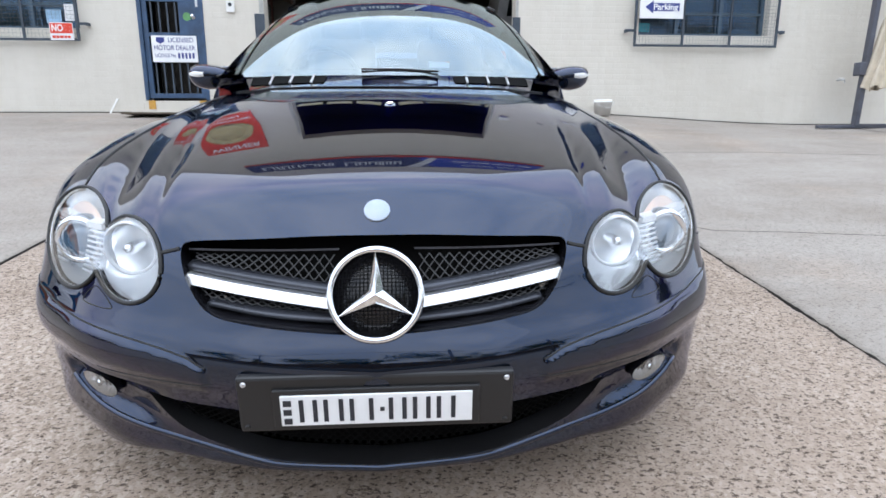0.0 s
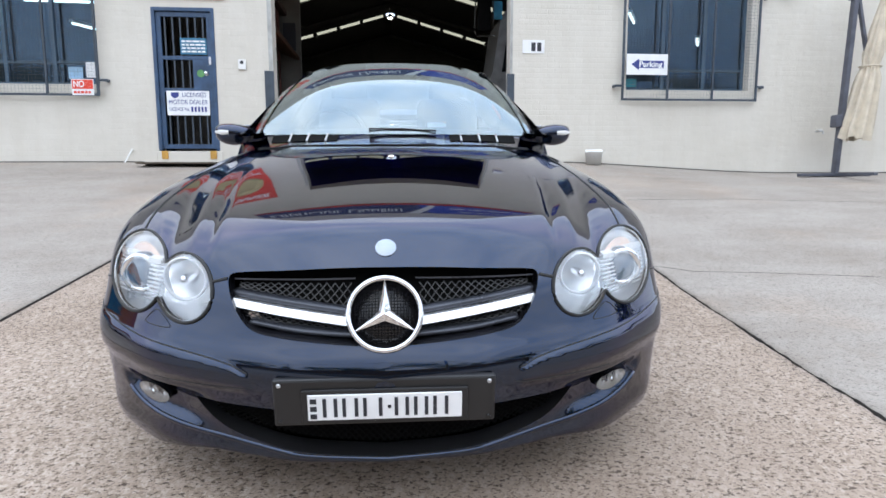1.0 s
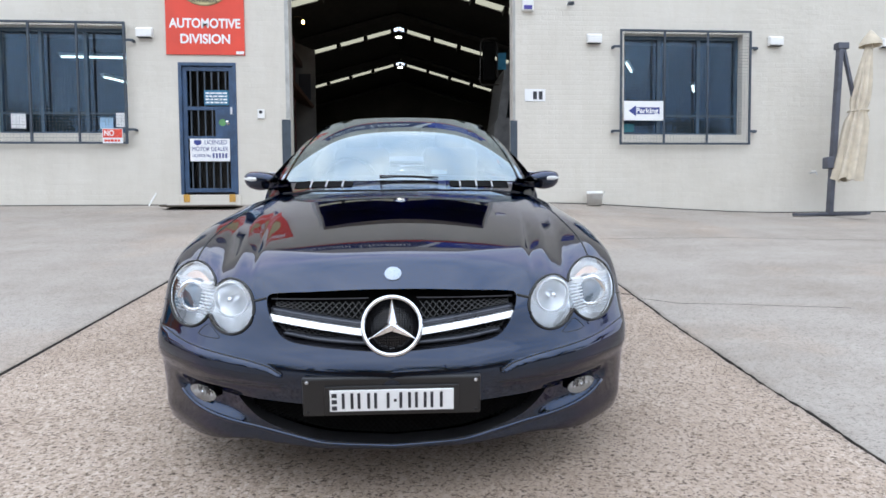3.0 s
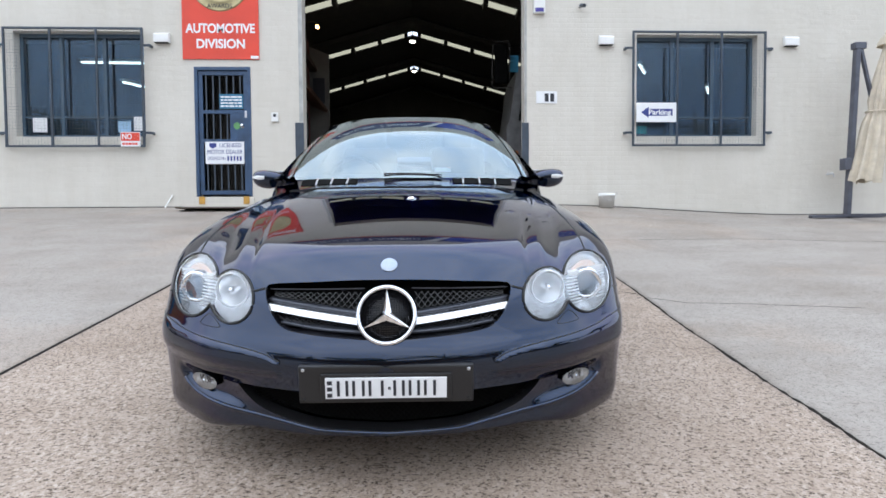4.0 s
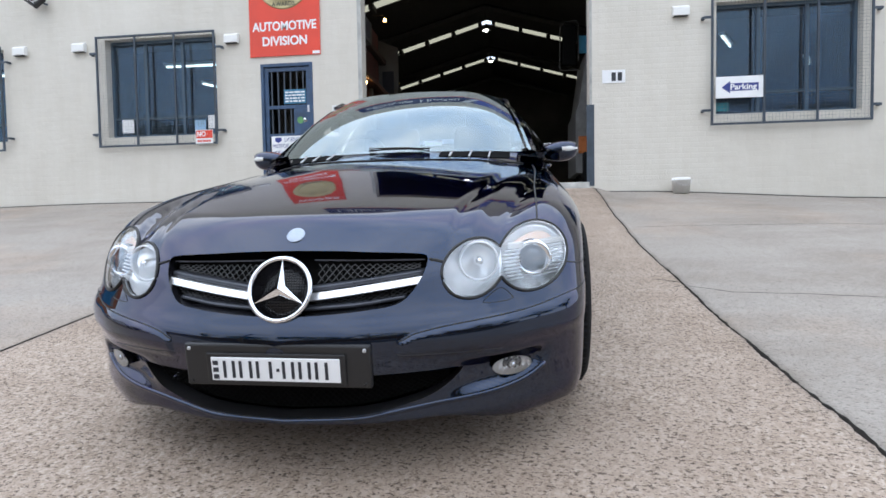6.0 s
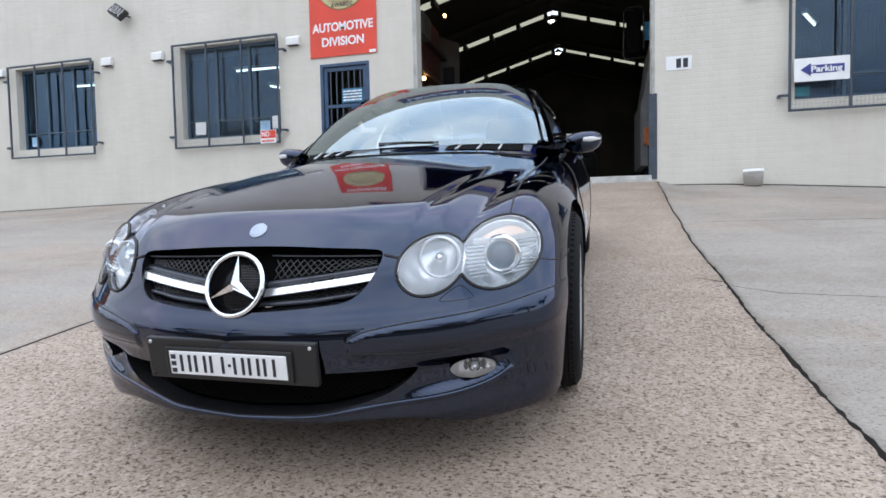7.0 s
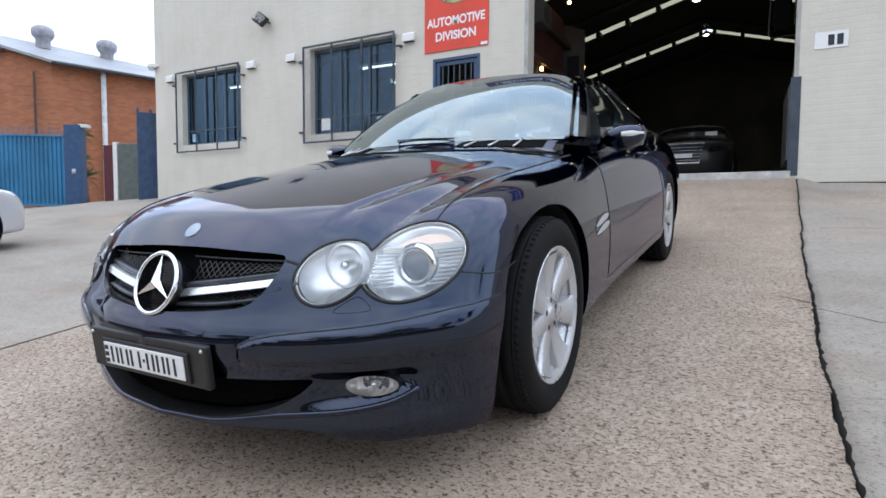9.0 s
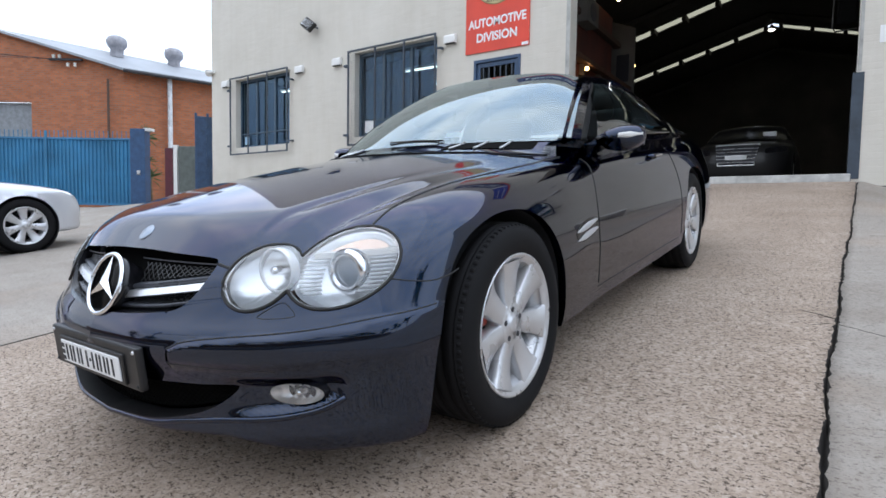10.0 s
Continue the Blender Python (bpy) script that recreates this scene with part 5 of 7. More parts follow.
YG = WALL - 0.11
# parking sign tied to the grille
s = sheet("parking_sign", 3.905, 4.62, 2.70, 3.04, white_sign, "white parking sign with a navy arrow", YG)
part("arrow", fill_shape([(3.99, 2.87), (4.12, 2.965), (4.12, 2.93), (4.55, 2.93), (4.55, 2.81), (4.12, 2.81), (4.12, 2.775)], YG - 0.010, YG - 0.006), blue_ink, s)
words("Parking", 0.125, white_sign, s, (4.32, YG - 0.011, 2.868), width=0.40, bold=0.003)
# no smoking sign
s = sheet("warning_sign", -5.00, -4.67, 2.285, 2.53, white_sign, "small red and white warning sign on the grille", YG)
part("red_band", box(-4.99, YG - 0.009, 2.38, -4.68, YG - 0.006, 2.52), red_sign, s)
words("NO", 0.13, white_sign, s, (-4.89, YG - 0.0105, 2.45), width=0.16, bold=0.003)
part("symbol", lathe([(0.045, -0.0105), (0.045, -0.009), (0.030, -0.009), (0.030, -0.0105)], 24, "y", None, Matrix.Translation((-4.745, YG, 2.45))), white_sign, s)
bars(s, -4.97, -4.70, 2.30, 2.36, 1, red_sign, YG - 0.006, 0.6, 4)
# stickers on the glass
pale_sticker = plain("pale_blue_sticker", (0.32, 0.52, 0.72), 0.4, relief=0.0)
for x0, x1, z0, z1, mat, lab in ((-6.62, -6.38, 2.57, 2.82, white_sign, "white paper notice stuck to the window"), (-5.17, -4.95, 2.57, 2.76, pale_sticker, "pale blue sticker on the window"), (-4.90, -4.74, 2.60, 2.84, white_sign, "round pale sticker on the window"), (-10.80, -10.62, 2.56, 2.76, pale_sticker, "pale blue sticker on the window"), (3.99, 4.20, 2.54, 2.68, plain("teal_notice_face", (0.02, 0.22, 0.28), 0.4, relief=0.0), "teal notice behind the window")):
    sheet("sticker", x0, x1, z0, z1, mat, lab, WALL + 0.148, 0.002, "sticker")

# ---- the barred door ----
d0, d1, dz0, dz1 = DOOR
door = thing("door_1", pose(0, 0, 0), "dark blue barred steel security door", "door", kind="structure")
yd = WALL + 0.02
bm = bmesh.new()
for a in ((d0, dz0, d0 + 0.055, dz1), (d1 - 0.055, dz0, d1, dz1), (d0 + 0.055, dz1 - 0.055, d1 - 0.055, dz1)):
    box(a[0], yd - 0.03, a[1], a[2], yd + 0.08, a[3], 0.003, bm)
part("door_frame", bm, blue_steel, door)
l0, l1, lz0, lz1 = d0 + 0.06, d1 - 0.06, dz0 + 0.03, dz1 - 0.065
bm = bmesh.new()
for a in ((l0, lz0, l0 + 0.07, lz1), (l1 - 0.07, lz0, l1, lz1), (l0 + 0.07, lz1 - 0.07, l1 - 0.07, lz1), (l0 + 0.07, lz0, l1 - 0.07, lz0 + 0.07), (l0 + 0.07, 2.87, l1 - 0.07, 2.93), (l0 + 0.07, 2.37, l1 - 0.07, 2.43)):
    box(a[0], yd, a[1], a[2], yd + 0.035, a[3], 0.003, bm)
part("leaf", bm, blue_steel, door)
part("lock_panel", box(l1 - 0.31, yd + 0.004, 2.43, l1 - 0.07, yd + 0.030, 2.87, 0.002), blue_steel, door)
for k in range(6):
    xb = l0 + 0.07 + (l1 - l0 - 0.14) * (k + 0.5) / 6
    for za, zb in ((lz0 + 0.07, 2.37), (2.43, 2.87), (2.93, lz1 - 0.07)):
        if not (za == 2.43 and xb > l1 - 0.31):
            part("bar", box(xb - 0.012, yd + 0.010, za, xb + 0.012, yd + 0.026, zb, 0.002), grille_steel, door)
knob = part("handle", lathe([(0.0005, -0.06), (0.026, -0.055), (0.030, -0.04), (0.018, -0.03), (0.016, 0.0), (0.038, 0.0), (0.038, 0.004)], 24, "y", None, Matrix.Translation((l1 - 0.10, yd, 2.66))), chrome, door, "round steel knob", True)
part("latch_plate", box(l1 - 0.055, yd - 0.004, 2.80, l1 - 0.02, yd, 2.92, 0.001), alloy, door)
part("hinge", rod((l0 - 0.01, yd - 0.012, 3.10), (l0 - 0.01, yd - 0.012, 3.22), 0.012), blue_steel, door)
part("hinge", rod((l0 - 0.01, yd - 0.012, 1.80), (l0 - 0.01, yd - 0.012, 1.92), 0.012), blue_steel, door)
tagged(part("wall_lobby", box(d0 - 0.2, WALL + 1.2, 1.3, d1 + 0.2, WALL + 1.28, 4.2), dark_wall), "wall behind the barred door, coloured dark for shade", "wall", kind="structure")
s = sheet("dealer_sign", -3.63, -2.965, 2.00, 2.385, white_sign, "white licence sign with blue lettering", yd - 0.002)
words("LICENSED", 0.098, blue_ink, s, (-3.20, yd - 0.0095, 2.318), width=0.37)
words("MOTOR DEALER", 0.098, blue_ink, s, (-3.297, yd - 0.0095, 2.205), width=0.60)
words("LICENCE No", 0.075, blue_ink, s, (-3.44, yd - 0.0095, 2.095), width=0.30)
for k in range(5):
    part("bar", box(-3.255 + 0.053 * k, yd - 0.0105, 2.055, -3.225 + 0.053 * k, yd - 0.008, 2.135), blue_ink, s)
part("shield", fill_shape([(-3.56, 2.36), (-3.44, 2.36), (-3.44, 2.30), (-3.50, 2.265), (-3.56, 2.30)], yd - 0.010, yd - 0.008), blue_ink, s)
s = sheet("notice", -3.375, -2.965, 2.95, 3.205, plain("teal_sign_face", (0.03, 0.16, 0.28), 0.4, relief=0.0), "small blue notice on the barred door", yd - 0.002)
bars(s, -3.35, -2.99, 2.97, 3.18, 4, white_sign, yd - 0.008, 0.5, 7)
s = thing("sticker", pose(0, 0, 0), "round green sticker on the lock panel", "sticker")
part("disc", lathe([(0.0005, -0.003), (0.06, -0.003), (0.06, 0)], 24, "y", None, Matrix.Translation((-3.08, yd + 0.002, 2.66))), plain("green_sticker", (0.12, 0.32, 0.12), 0.5, relief=0.0), s)
tagged(part("door_step", box(d0 - 0.02, WALL - 0.05, 1.02, d1 + 0.04, WALL + 0.25, 1.425, 0.01), brick_paint), "cream concrete step under the barred door", "step", kind="structure")
ochre = plain("ochre_paint", (0.55, 0.30, 0.06), 0.6)
for x in (d0 + 0.06, d1 - 0.14):
    tagged(part("step_bracket", box(x, WALL - 0.065, 1.30, x + 0.10, WALL - 0.05, 1.43, 0.003), ochre), "chipped ochre-painted bracket under the door", "bracket", "step brackets")
tagged(part("door_mat", box(d0 - 0.05, WALL - 0.75, -0.012, d1 + 0.15, WALL - 0.10, 0.012, 0.004, None, Matrix.Translation((0, 0, ground_z(-3.3, WALL - 0.42) + 0.02))), plain("mat_brown", (0.10, 0.08, 0.06), 0.95)), "flat brown door mat on the concrete", "mat")

# ---- red award sign ----
rx0, rx1, rz0, rz1 = -3.965, -2.668, 3.79, 6.02
s = sheet("award_sign", rx0, rx1, rz0, rz1, red_sign, "tall red award sign with a gold medallion", WALL - 0.004, 0.02)
ys = WALL - 0.0255
words("AUTOMOTIVE", 0.215, white_sign, s, (-3.315, ys, 4.305), width=1.18, bold=0.006)
words("DIVISION", 0.215, white_sign, s, (-3.315, ys, 4.045), width=0.82, bold=0.006)
words("WINNER", 0.27, white_sign, s, (-3.315, ys, 5.80), width=1.05, bold=0.006)
gold = plain("gold_disc", (0.42, 0.36, 0.20), 0.35, 0.6, vary=0.2, relief=0.02)
medal = part("medallion", lathe([(0.0005, -0.012), (0.33, -0.012), (0.35, -0.018), (0.36, -0.012), (0.47, -0.012), (0.49, -0.018), (0.50, 0.0)], 64, "y", None, Matrix.Translation((-3.315, ys + 0.003, 5.10))), gold, s, "dull gold medallion", True)
words("AWARDS", 0.105, ink, medal, (-3.315, ys - 0.016, 4.685), width=0.42)
part("maker_label", box(rx1 - 0.14, ys - 0.001, 3.80, rx1 - 0.01, ys + 0.004, 3.85), white_sign, s)

# ---- long sign board over the gateway ----
bz0, bz1 = 7.12, 8.12
s = sheet("sign_board", -3.45, 3.55, bz0, bz1, navy_sign, "long navy and blue sign board with white lettering", WALL - 0.004, 0.03)
yb = WALL - 0.036
part("blue_field", fill_shape([(0.55, bz0 + 0.02), (3.53, bz0 + 0.02), (3.53, bz1 - 0.02), (0.95, bz1 - 0.02)], yb, yb + 0.003), blue_sign, s)
part("white_slash", fill_shape([(0.25, bz1 - 0.02), (0.62, bz1 - 0.02), (0.98, bz0 + 0.02), (0.80, bz0 + 0.02)], yb - 0.002, yb + 0.002), white_sign, s)
part("red_edge", box(-3.45, yb, bz0 - 0.07, 3.55, WALL - 0.004, bz0 - 0.01), red_sign, s)
x = -3.15
for k, w in enumerate((0.30, 0.07, 0.20, 0.10, 0.07, 0.32, 0.19, 0.14, 0.0, 0.29, 0.19, 0.20, 0.12, 0.14, 0.19)):
    if w:
        tall = 0.46 if k in (0, 1, 2, 9, 12) else 0.33
        for x0, x1 in ((x, x + 0.05), (x + w - 0.05, x + w)) if w > 0.11 else ((x, x + 0.06),):
            part("bar", box(x0, yb - 0.003, 7.44, x1, yb, 7.44 + tall, 0.002), white_sign, s)
        if w > 0.11:
            part("bar", box(x + 0.05, yb - 0.003, 7.44, x + w - 0.05, yb, 7.50), white_sign, s)
    x += (w or 0.16) + 0.045
bars(s, 1.35, 3.3, 7.28, 7.42, 1, white_sign, yb, 0.55, 11)
bars(s, 1.6, 3.3, 7.66, 7.80, 1, white_sign, yb, 0.5, 12)

# ---- number sign, vents, boxes ----
s = sheet("number_sign", 2.15, 2.523, 3.047, 3.262, white_sign, "white number sign with dark bars", WALL - 0.003)
for x in (2.30, 2.40):
    part("bar", box(x, WALL - 0.0115, 3.08, x + 0.07, WALL - 0.009, 3.22), ink, s)


def vent_box(x, z):
    v = thing("wall_vent", pose(x, WALL, z), "cream plastic vent cowl on the wall", "vent", "wall vents")
    bm = bmesh.new()
    prof = [(0, 0.09), (-0.05, 0.085), (-0.085, 0.05), (-0.09, -0.08), (0, -0.08)]
    a = [bm.verts.new((-0.13, y, zz)) for y, zz in prof]
    c = [bm.verts.new((0.13, y, zz)) for y, zz in prof]
    bm.faces.new(a)
    bm.faces.new(c[::-1])
    for k in range(5):
        bm.faces.new((a[k], a[(k + 1) % 5], c[(k + 1) % 5], c[k]))
    bmesh.ops.bevel(bm, geom=bm.edges[:], offset=0.008, segments=2, affect="EDGES")
    part("cowl", bm, white_paint, v)
    part("slot", box(-0.11, -0.083, -0.088, 0.11, -0.01, -0.0805), black_plastic, v)


for x in (-4.30, 3.385, 6.725, 8.86, -7.29, -8.51, -11.36):
    vent_box(x, 4.14)
s = thing("intercom", pose(-2.42, WALL, 2.80), "small white intercom on the wall", "intercom")
part("case", box(-0.06, -0.035, -0.08, 0.06, -0.002, 0.08, 0.008), white_paint, s)
part("speaker", lathe([(0.0005, -0.037), (0.028, -0.037), (0.028, -0.034)], 20, "y", None, Matrix.Translation((0, 0, 0.03))), ink, s)
s = thing("alarm_box", pose(2.20, WALL, 4.76), "white alarm box with a blue lens", "alarm")
part("case", box(-0.10, -0.07, -0.16, 0.10, -0.002, 0.16, 0.012), white_paint, s)
part("lens", box(-0.075, -0.074, -0.14, 0.075, -0.069, -0.07, 0.004), plain("violet_lens", (0.06, 0.05, 0.3), 0.2, relief=0.0), s)
s = thing("camera_bracket", pose(2.93, WALL, 4.74), "small grey security camera on the wall", "camera")
part("foot", rod((0, 0, 0), (0, -0.08, 0), 0.025), alloy, s)
part("tube", rod((0.0, -0.06, 0.0), (0.03, -0.18, -0.05), 0.032), grille_steel, s)
s = thing("floodlight", pose(-8.05, WALL, 5.0), "dark floodlight on a short bracket", "lamp")
part("bracket", rod((0.12, 0, -0.02), (0.05, -0.12, 0.0), 0.018), grille_steel, s)
part("head", box(-0.17, -0.05, -0.12, 0.17, 0.05, 0.12, 0.02, None, Matrix.Translation((0, -0.18, 0.03)) @ Matrix.Rotation(radians(35), 4, "Y") @ Matrix.Rotation(radians(-25), 4, "X")), black_plastic, s)
part("face", box(-0.14, -0.058, -0.09, 0.14, -0.05, 0.09, 0.002, None, Matrix.Translation((0, -0.18, 0.03)) @ Matrix.Rotation(radians(35), 4, "Y") @ Matrix.Rotation(radians(-25), 4, "X")), lens_clear, s)
s = thing("camera_bracket", pose(LEFT + 0.05, WALL, 4.52), "white dome camera at the wall's corner", "camera")
part("foot", box(-0.02, -0.10, -0.03, 0.12, 0, 0.03, 0.01), white_paint, s)
part("dome", lathe([(0.0005, -0.10), (0.07, -0.08), (0.10, 0.0), (0.10, 0.06), (0.0005, 0.07)], 20, "z", None, Matrix.Translation((-0.09, -0.06, 0.0))), white_paint, s, "", True)
s = thing("garden_tap", pose(7.46, WALL, 1.78), "small brass tap on the wall", "tap")
part("pipe", rod((0, 0, 0), (0, -0.10, 0), 0.014), alloy, s)
part("spout", tube([(0, -0.08, 0), (0.03, -0.12, 0), (0.04, -0.12, -0.05)], 0.013, 8), alloy, s)
part("handle", box(-0.05, -0.10, 0.02, 0.04, -0.08, 0.035, 0.004), white_paint, s)
s = thing("pipe_stub", pose(-4.24, WALL - 0.12, ground_z(-4.24, WALL - 0.12)), "thin white pipe leaning on the wall", "pipe")
part("pipe", rod((-0.03, -0.03, 0.0), (0.04, 0.10, 0.22), 0.012), white_paint, s)

# steel corner guards beside the gateway
for x0, x1 in ((-2.075, -1.955), (1.895, 2.02)):
    inner = -1.926 if x0 < 0 else 1.936
    bm = box(min(x0, inner), WALL - 0.008, 1.36, max(x1, inner), WALL - 0.001, 2.71, 0.002)
    tagged(part("corner_guard", bm, grille_steel), "blue-grey steel corner guard", "corner guard", "corner guards")
tagged(part("door_track", box(1.945, WALL - 0.006, 2.72, 1.985, WALL - 0.001, 5.7), plain("track_grey", (0.42, 0.42, 0.40), 0.5)), "pale roller-door track beside the opening", "track", kind="structure")
tagged(part("door_track", box(-2.0, WALL - 0.006, 2.72, -1.935, WALL - 0.001, 5.7), plain("track_grey", (0.42, 0.42, 0.40), 0.5)), "pale roller-door track beside the opening", "track", kind="structure")

# bucket
g = ground_z(3.34, 7.95)
s = thing("bucket", pose(3.34, 7.95, g), "white plastic bucket beside the wall", "bucket")
part("pail", lathe([(0.0005, 0.004), (0.115, 0.004), (0.118, 0.0), (0.138, 0.20), (0.147, 0.202), (0.147, 0.215), (0.141, 0.22), (0.138, 0.25), (0.134, 0.25), (0.112, 0.01)], 36), white_paint, s, "", True)
part("handle", tube([(0.14 * math.cos(a), 0.02 - 0.14 * math.sin(a) * 0.4 - 0.12, 0.25 - 0.13 * math.sin(a)) for a in np.linspace(0, math.pi, 14)], 0.0025, 6), alloy, s)

# cantilever umbrella, folded
def umbrella():
    bx, by = 7.40, 7.62
    g = ground_z(bx, by)
    u = thing("cantilever_umbrella", pose(bx, by, g), "folded cream cantilever umbrella with a grey mast", "umbrella")
    mast = plain("mast_grey", (0.10, 0.105, 0.13), 0.4, 0.3)
    canvas = plain("cream_canvas", (0.60, 0.53, 0.42), 0.9, vary=0.15, relief=0.25)
    for a in (0, 90):
        part("base_bar", box(-0.72, -0.04, 0.0, 0.72, 0.04, 0.05, 0.006, None, Matrix.Rotation(radians(a + 8), 4, "Z") @ Matrix.Translation((0, 0, 0.012 if a else 0.004))), mast, u)
    part("mast", box(-0.04, -0.05, 0.04, 0.04, 0.05, 2.95, 0.012, None, Matrix.Rotation(radians(2.5), 4, "Y")), mast, u, "dark grey square mast")
    part("crank_box", box(-0.10, -0.07, 0.82, 0.02, 0.07, 1.02, 0.015), mast, u)
    part("arm", box(-0.025, -0.03, -1.0, 0.025, 0.03, 0.0, 0.006, None, Matrix.Translation((0.17, 0, 2.94)) @ Matrix.Rotation(radians(-14), 4, "Y")), mast, u)
    part("head", box(0.05, -0.06, 2.86, 0.25, 0.06, 2.97, 0.01), mast, u)
    # folded canopy: pleated cloth hanging at a slant
    bm = bmesh.new()
    top, foot = Vector((0.66, -0.02, 3.08)), Vector((0.24, -0.08, 0.62))
    rows = []
    for f in np.linspace(0, 1, 30):
        c = top.lerp(foot, f)
        r = 0.03 + 0.19 * f ** 0.7 * (1 - 0.35 * math.exp(-((f - 0.52) / 0.05) ** 2))
        ring = []
        for k in range(48):
            a = 2 * math.pi * k / 48
            pleat = 1 + 0.28 * math.sin(8 * a + 3 * f) * min(1, f * 3) + 0.10 * noise.noise((3 * math.cos(a), 3 * math.sin(a), 5 * f))
            ring.append(bm.verts.new(c + Vector((r * pleat * math.cos(a), 0.75 * r * pleat * math.sin(a), 0.10 * f * noise.noise((2 * math.cos(a), 2 * math.sin(a), 9))))))
        rows.append(ring)
    for a, c in zip(rows, rows[1:]):
        for k in range(48):
            bm.faces.new((a[k], a[(k + 1) % 48], c[(k + 1) % 48], c[k]))
    part("canopy", bm, canvas, u, "folded cream cloth", True)
    part("cap", lathe([(0.02, 0.16), (0.05, 0.12), (0.16, -0.04), (0.17, -0.10)], 16, "z", None, Matrix.Translation(top) @ Matrix.Translation((0, 0, -0.06))), canvas, u, "", True)
    part("strap", tube([top.lerp(foot, 0.52) + Vector((0.16 * math.cos(a), 0.13 * math.sin(a), 0)) for a in np.linspace(0, 2 * math.pi, 24, endpoint=False)], 0.012, 6, True), canvas, u)


umbrella()

# ---- inside the shed ----
FLOOR = 1.425
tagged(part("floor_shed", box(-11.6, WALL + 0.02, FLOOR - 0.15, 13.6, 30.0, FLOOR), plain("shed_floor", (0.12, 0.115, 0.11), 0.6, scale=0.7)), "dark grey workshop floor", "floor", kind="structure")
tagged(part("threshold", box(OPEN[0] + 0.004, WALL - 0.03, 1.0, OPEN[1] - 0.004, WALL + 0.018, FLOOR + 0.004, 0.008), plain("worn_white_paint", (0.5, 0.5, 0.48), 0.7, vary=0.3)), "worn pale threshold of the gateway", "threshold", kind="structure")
tagged(part("wall_back", box(-11.6, 25.8, FLOOR, 13.6, 26.0, 8.2), dark_wall), "back wall of the workshop, coloured dark for shade", "wall", kind="structure")
RIDGE, PITCH, RX = 7.80, 0.285, -0.15
# roof sheet darkened in its colour to carry the shade under the roof
sheet_iron = plain("shade_dark_sheet", (0.07, 0.064, 0.056), 0.8, vary=0.3)
lit = bpy.data.materials.new("fibreglass_skylight")
lit.use_nodes = True
ln, ll = lit.node_tree.nodes, lit.node_tree.links
ln.clear()
lo_, lt = ln.new("ShaderNodeOutputMaterial"), ln.new("ShaderNodeBsdfTranslucent")
lt.inputs[0].default_value = (0.27, 0.245, 0.17, 1)
ll.new(lt.outputs[0], lo_.inputs[0])
STRIPS = (14.0, 18.2, 22.4)
bm = bmesh.new()
ys_cut = [WALL + 0.285]
for y in STRIPS:
    ys_cut += [y, y + 0.44]
ys_cut.append(30.0)
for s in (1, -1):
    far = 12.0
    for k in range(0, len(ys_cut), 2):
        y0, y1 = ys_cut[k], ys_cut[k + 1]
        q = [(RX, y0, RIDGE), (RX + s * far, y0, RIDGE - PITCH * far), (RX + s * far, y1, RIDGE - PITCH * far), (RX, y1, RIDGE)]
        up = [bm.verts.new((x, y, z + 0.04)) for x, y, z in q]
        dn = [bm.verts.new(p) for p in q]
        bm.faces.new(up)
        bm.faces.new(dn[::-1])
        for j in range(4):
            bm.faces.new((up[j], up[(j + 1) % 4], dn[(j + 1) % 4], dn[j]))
tagged(part("ceiling", bm, sheet_iron), "shed roof from below, coloured dark for shade", "ceiling", kind="structure")
for y in STRIPS:
    for s in (1, -1):
        g = thing("skylight", pose(0, 0, 0), "row of pale fibreglass skylight panels in the roof", "skylight", "skylights")
        for k in range(12):
            a, c = 0.28 + k * 0.94, 0.28 + k * 0.94 + 0.84
            q = [(RX + s * a, y, RIDGE - PITCH * a + 0.02), (RX + s * c, y, RIDGE - PITCH * c + 0.02), (RX + s * c, y + 0.44, RIDGE - PITCH * c + 0.02), (RX + s * a, y + 0.44, RIDGE - PITCH * a + 0.02)]
            part("panel", mesh_of(q, [(0, 1, 2, 3)]), lit, g)
        for k in range(13):
            a, c = 0.18 + k * 0.94, 0.28 + k * 0.94
            bm = bmesh.new()
            q = [(RX + s * (a - 0.01), y - 0.02, RIDGE - PITCH * a + 0.03), (RX + s * (c + 0.01), y - 0.02, RIDGE - PITCH * c + 0.03), (RX + s * (c + 0.01), y + 0.46, RIDGE - PITCH * c + 0.03), (RX + s * (a - 0.01), y + 0.46, RIDGE - PITCH * a + 0.03)]
            lo_v = [bm.verts.new((px, py, pz - 0.16)) for px, py, pz in q]
            hi_v = [bm.verts.new(p) for p in q]
            bm.faces.new(lo_v[::-1])
            bm.faces.new(hi_v)
            for j in range(4):
                bm.faces.new((lo_v[j], lo_v[(j + 1) % 4], hi_v[(j + 1) % 4], hi_v[j]))
            part("purlin", bm, sheet_iron, g)
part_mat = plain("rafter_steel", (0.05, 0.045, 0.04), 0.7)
for y in (12.2, 16.4, 20.6, 25.0):
    r = thing("roof_truss", pose(0, 0, 0), "dark steel roof rafter across the shed", "rafter", "roof trusses")
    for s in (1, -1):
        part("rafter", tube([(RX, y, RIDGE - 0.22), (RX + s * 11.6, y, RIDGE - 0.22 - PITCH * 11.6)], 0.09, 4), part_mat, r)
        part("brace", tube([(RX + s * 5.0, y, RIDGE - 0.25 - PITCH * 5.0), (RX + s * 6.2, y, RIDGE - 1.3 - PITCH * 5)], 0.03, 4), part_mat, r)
lamp_white = glow("lit_bay_lamp", (1.0, 0.97, 0.88), 9.0)
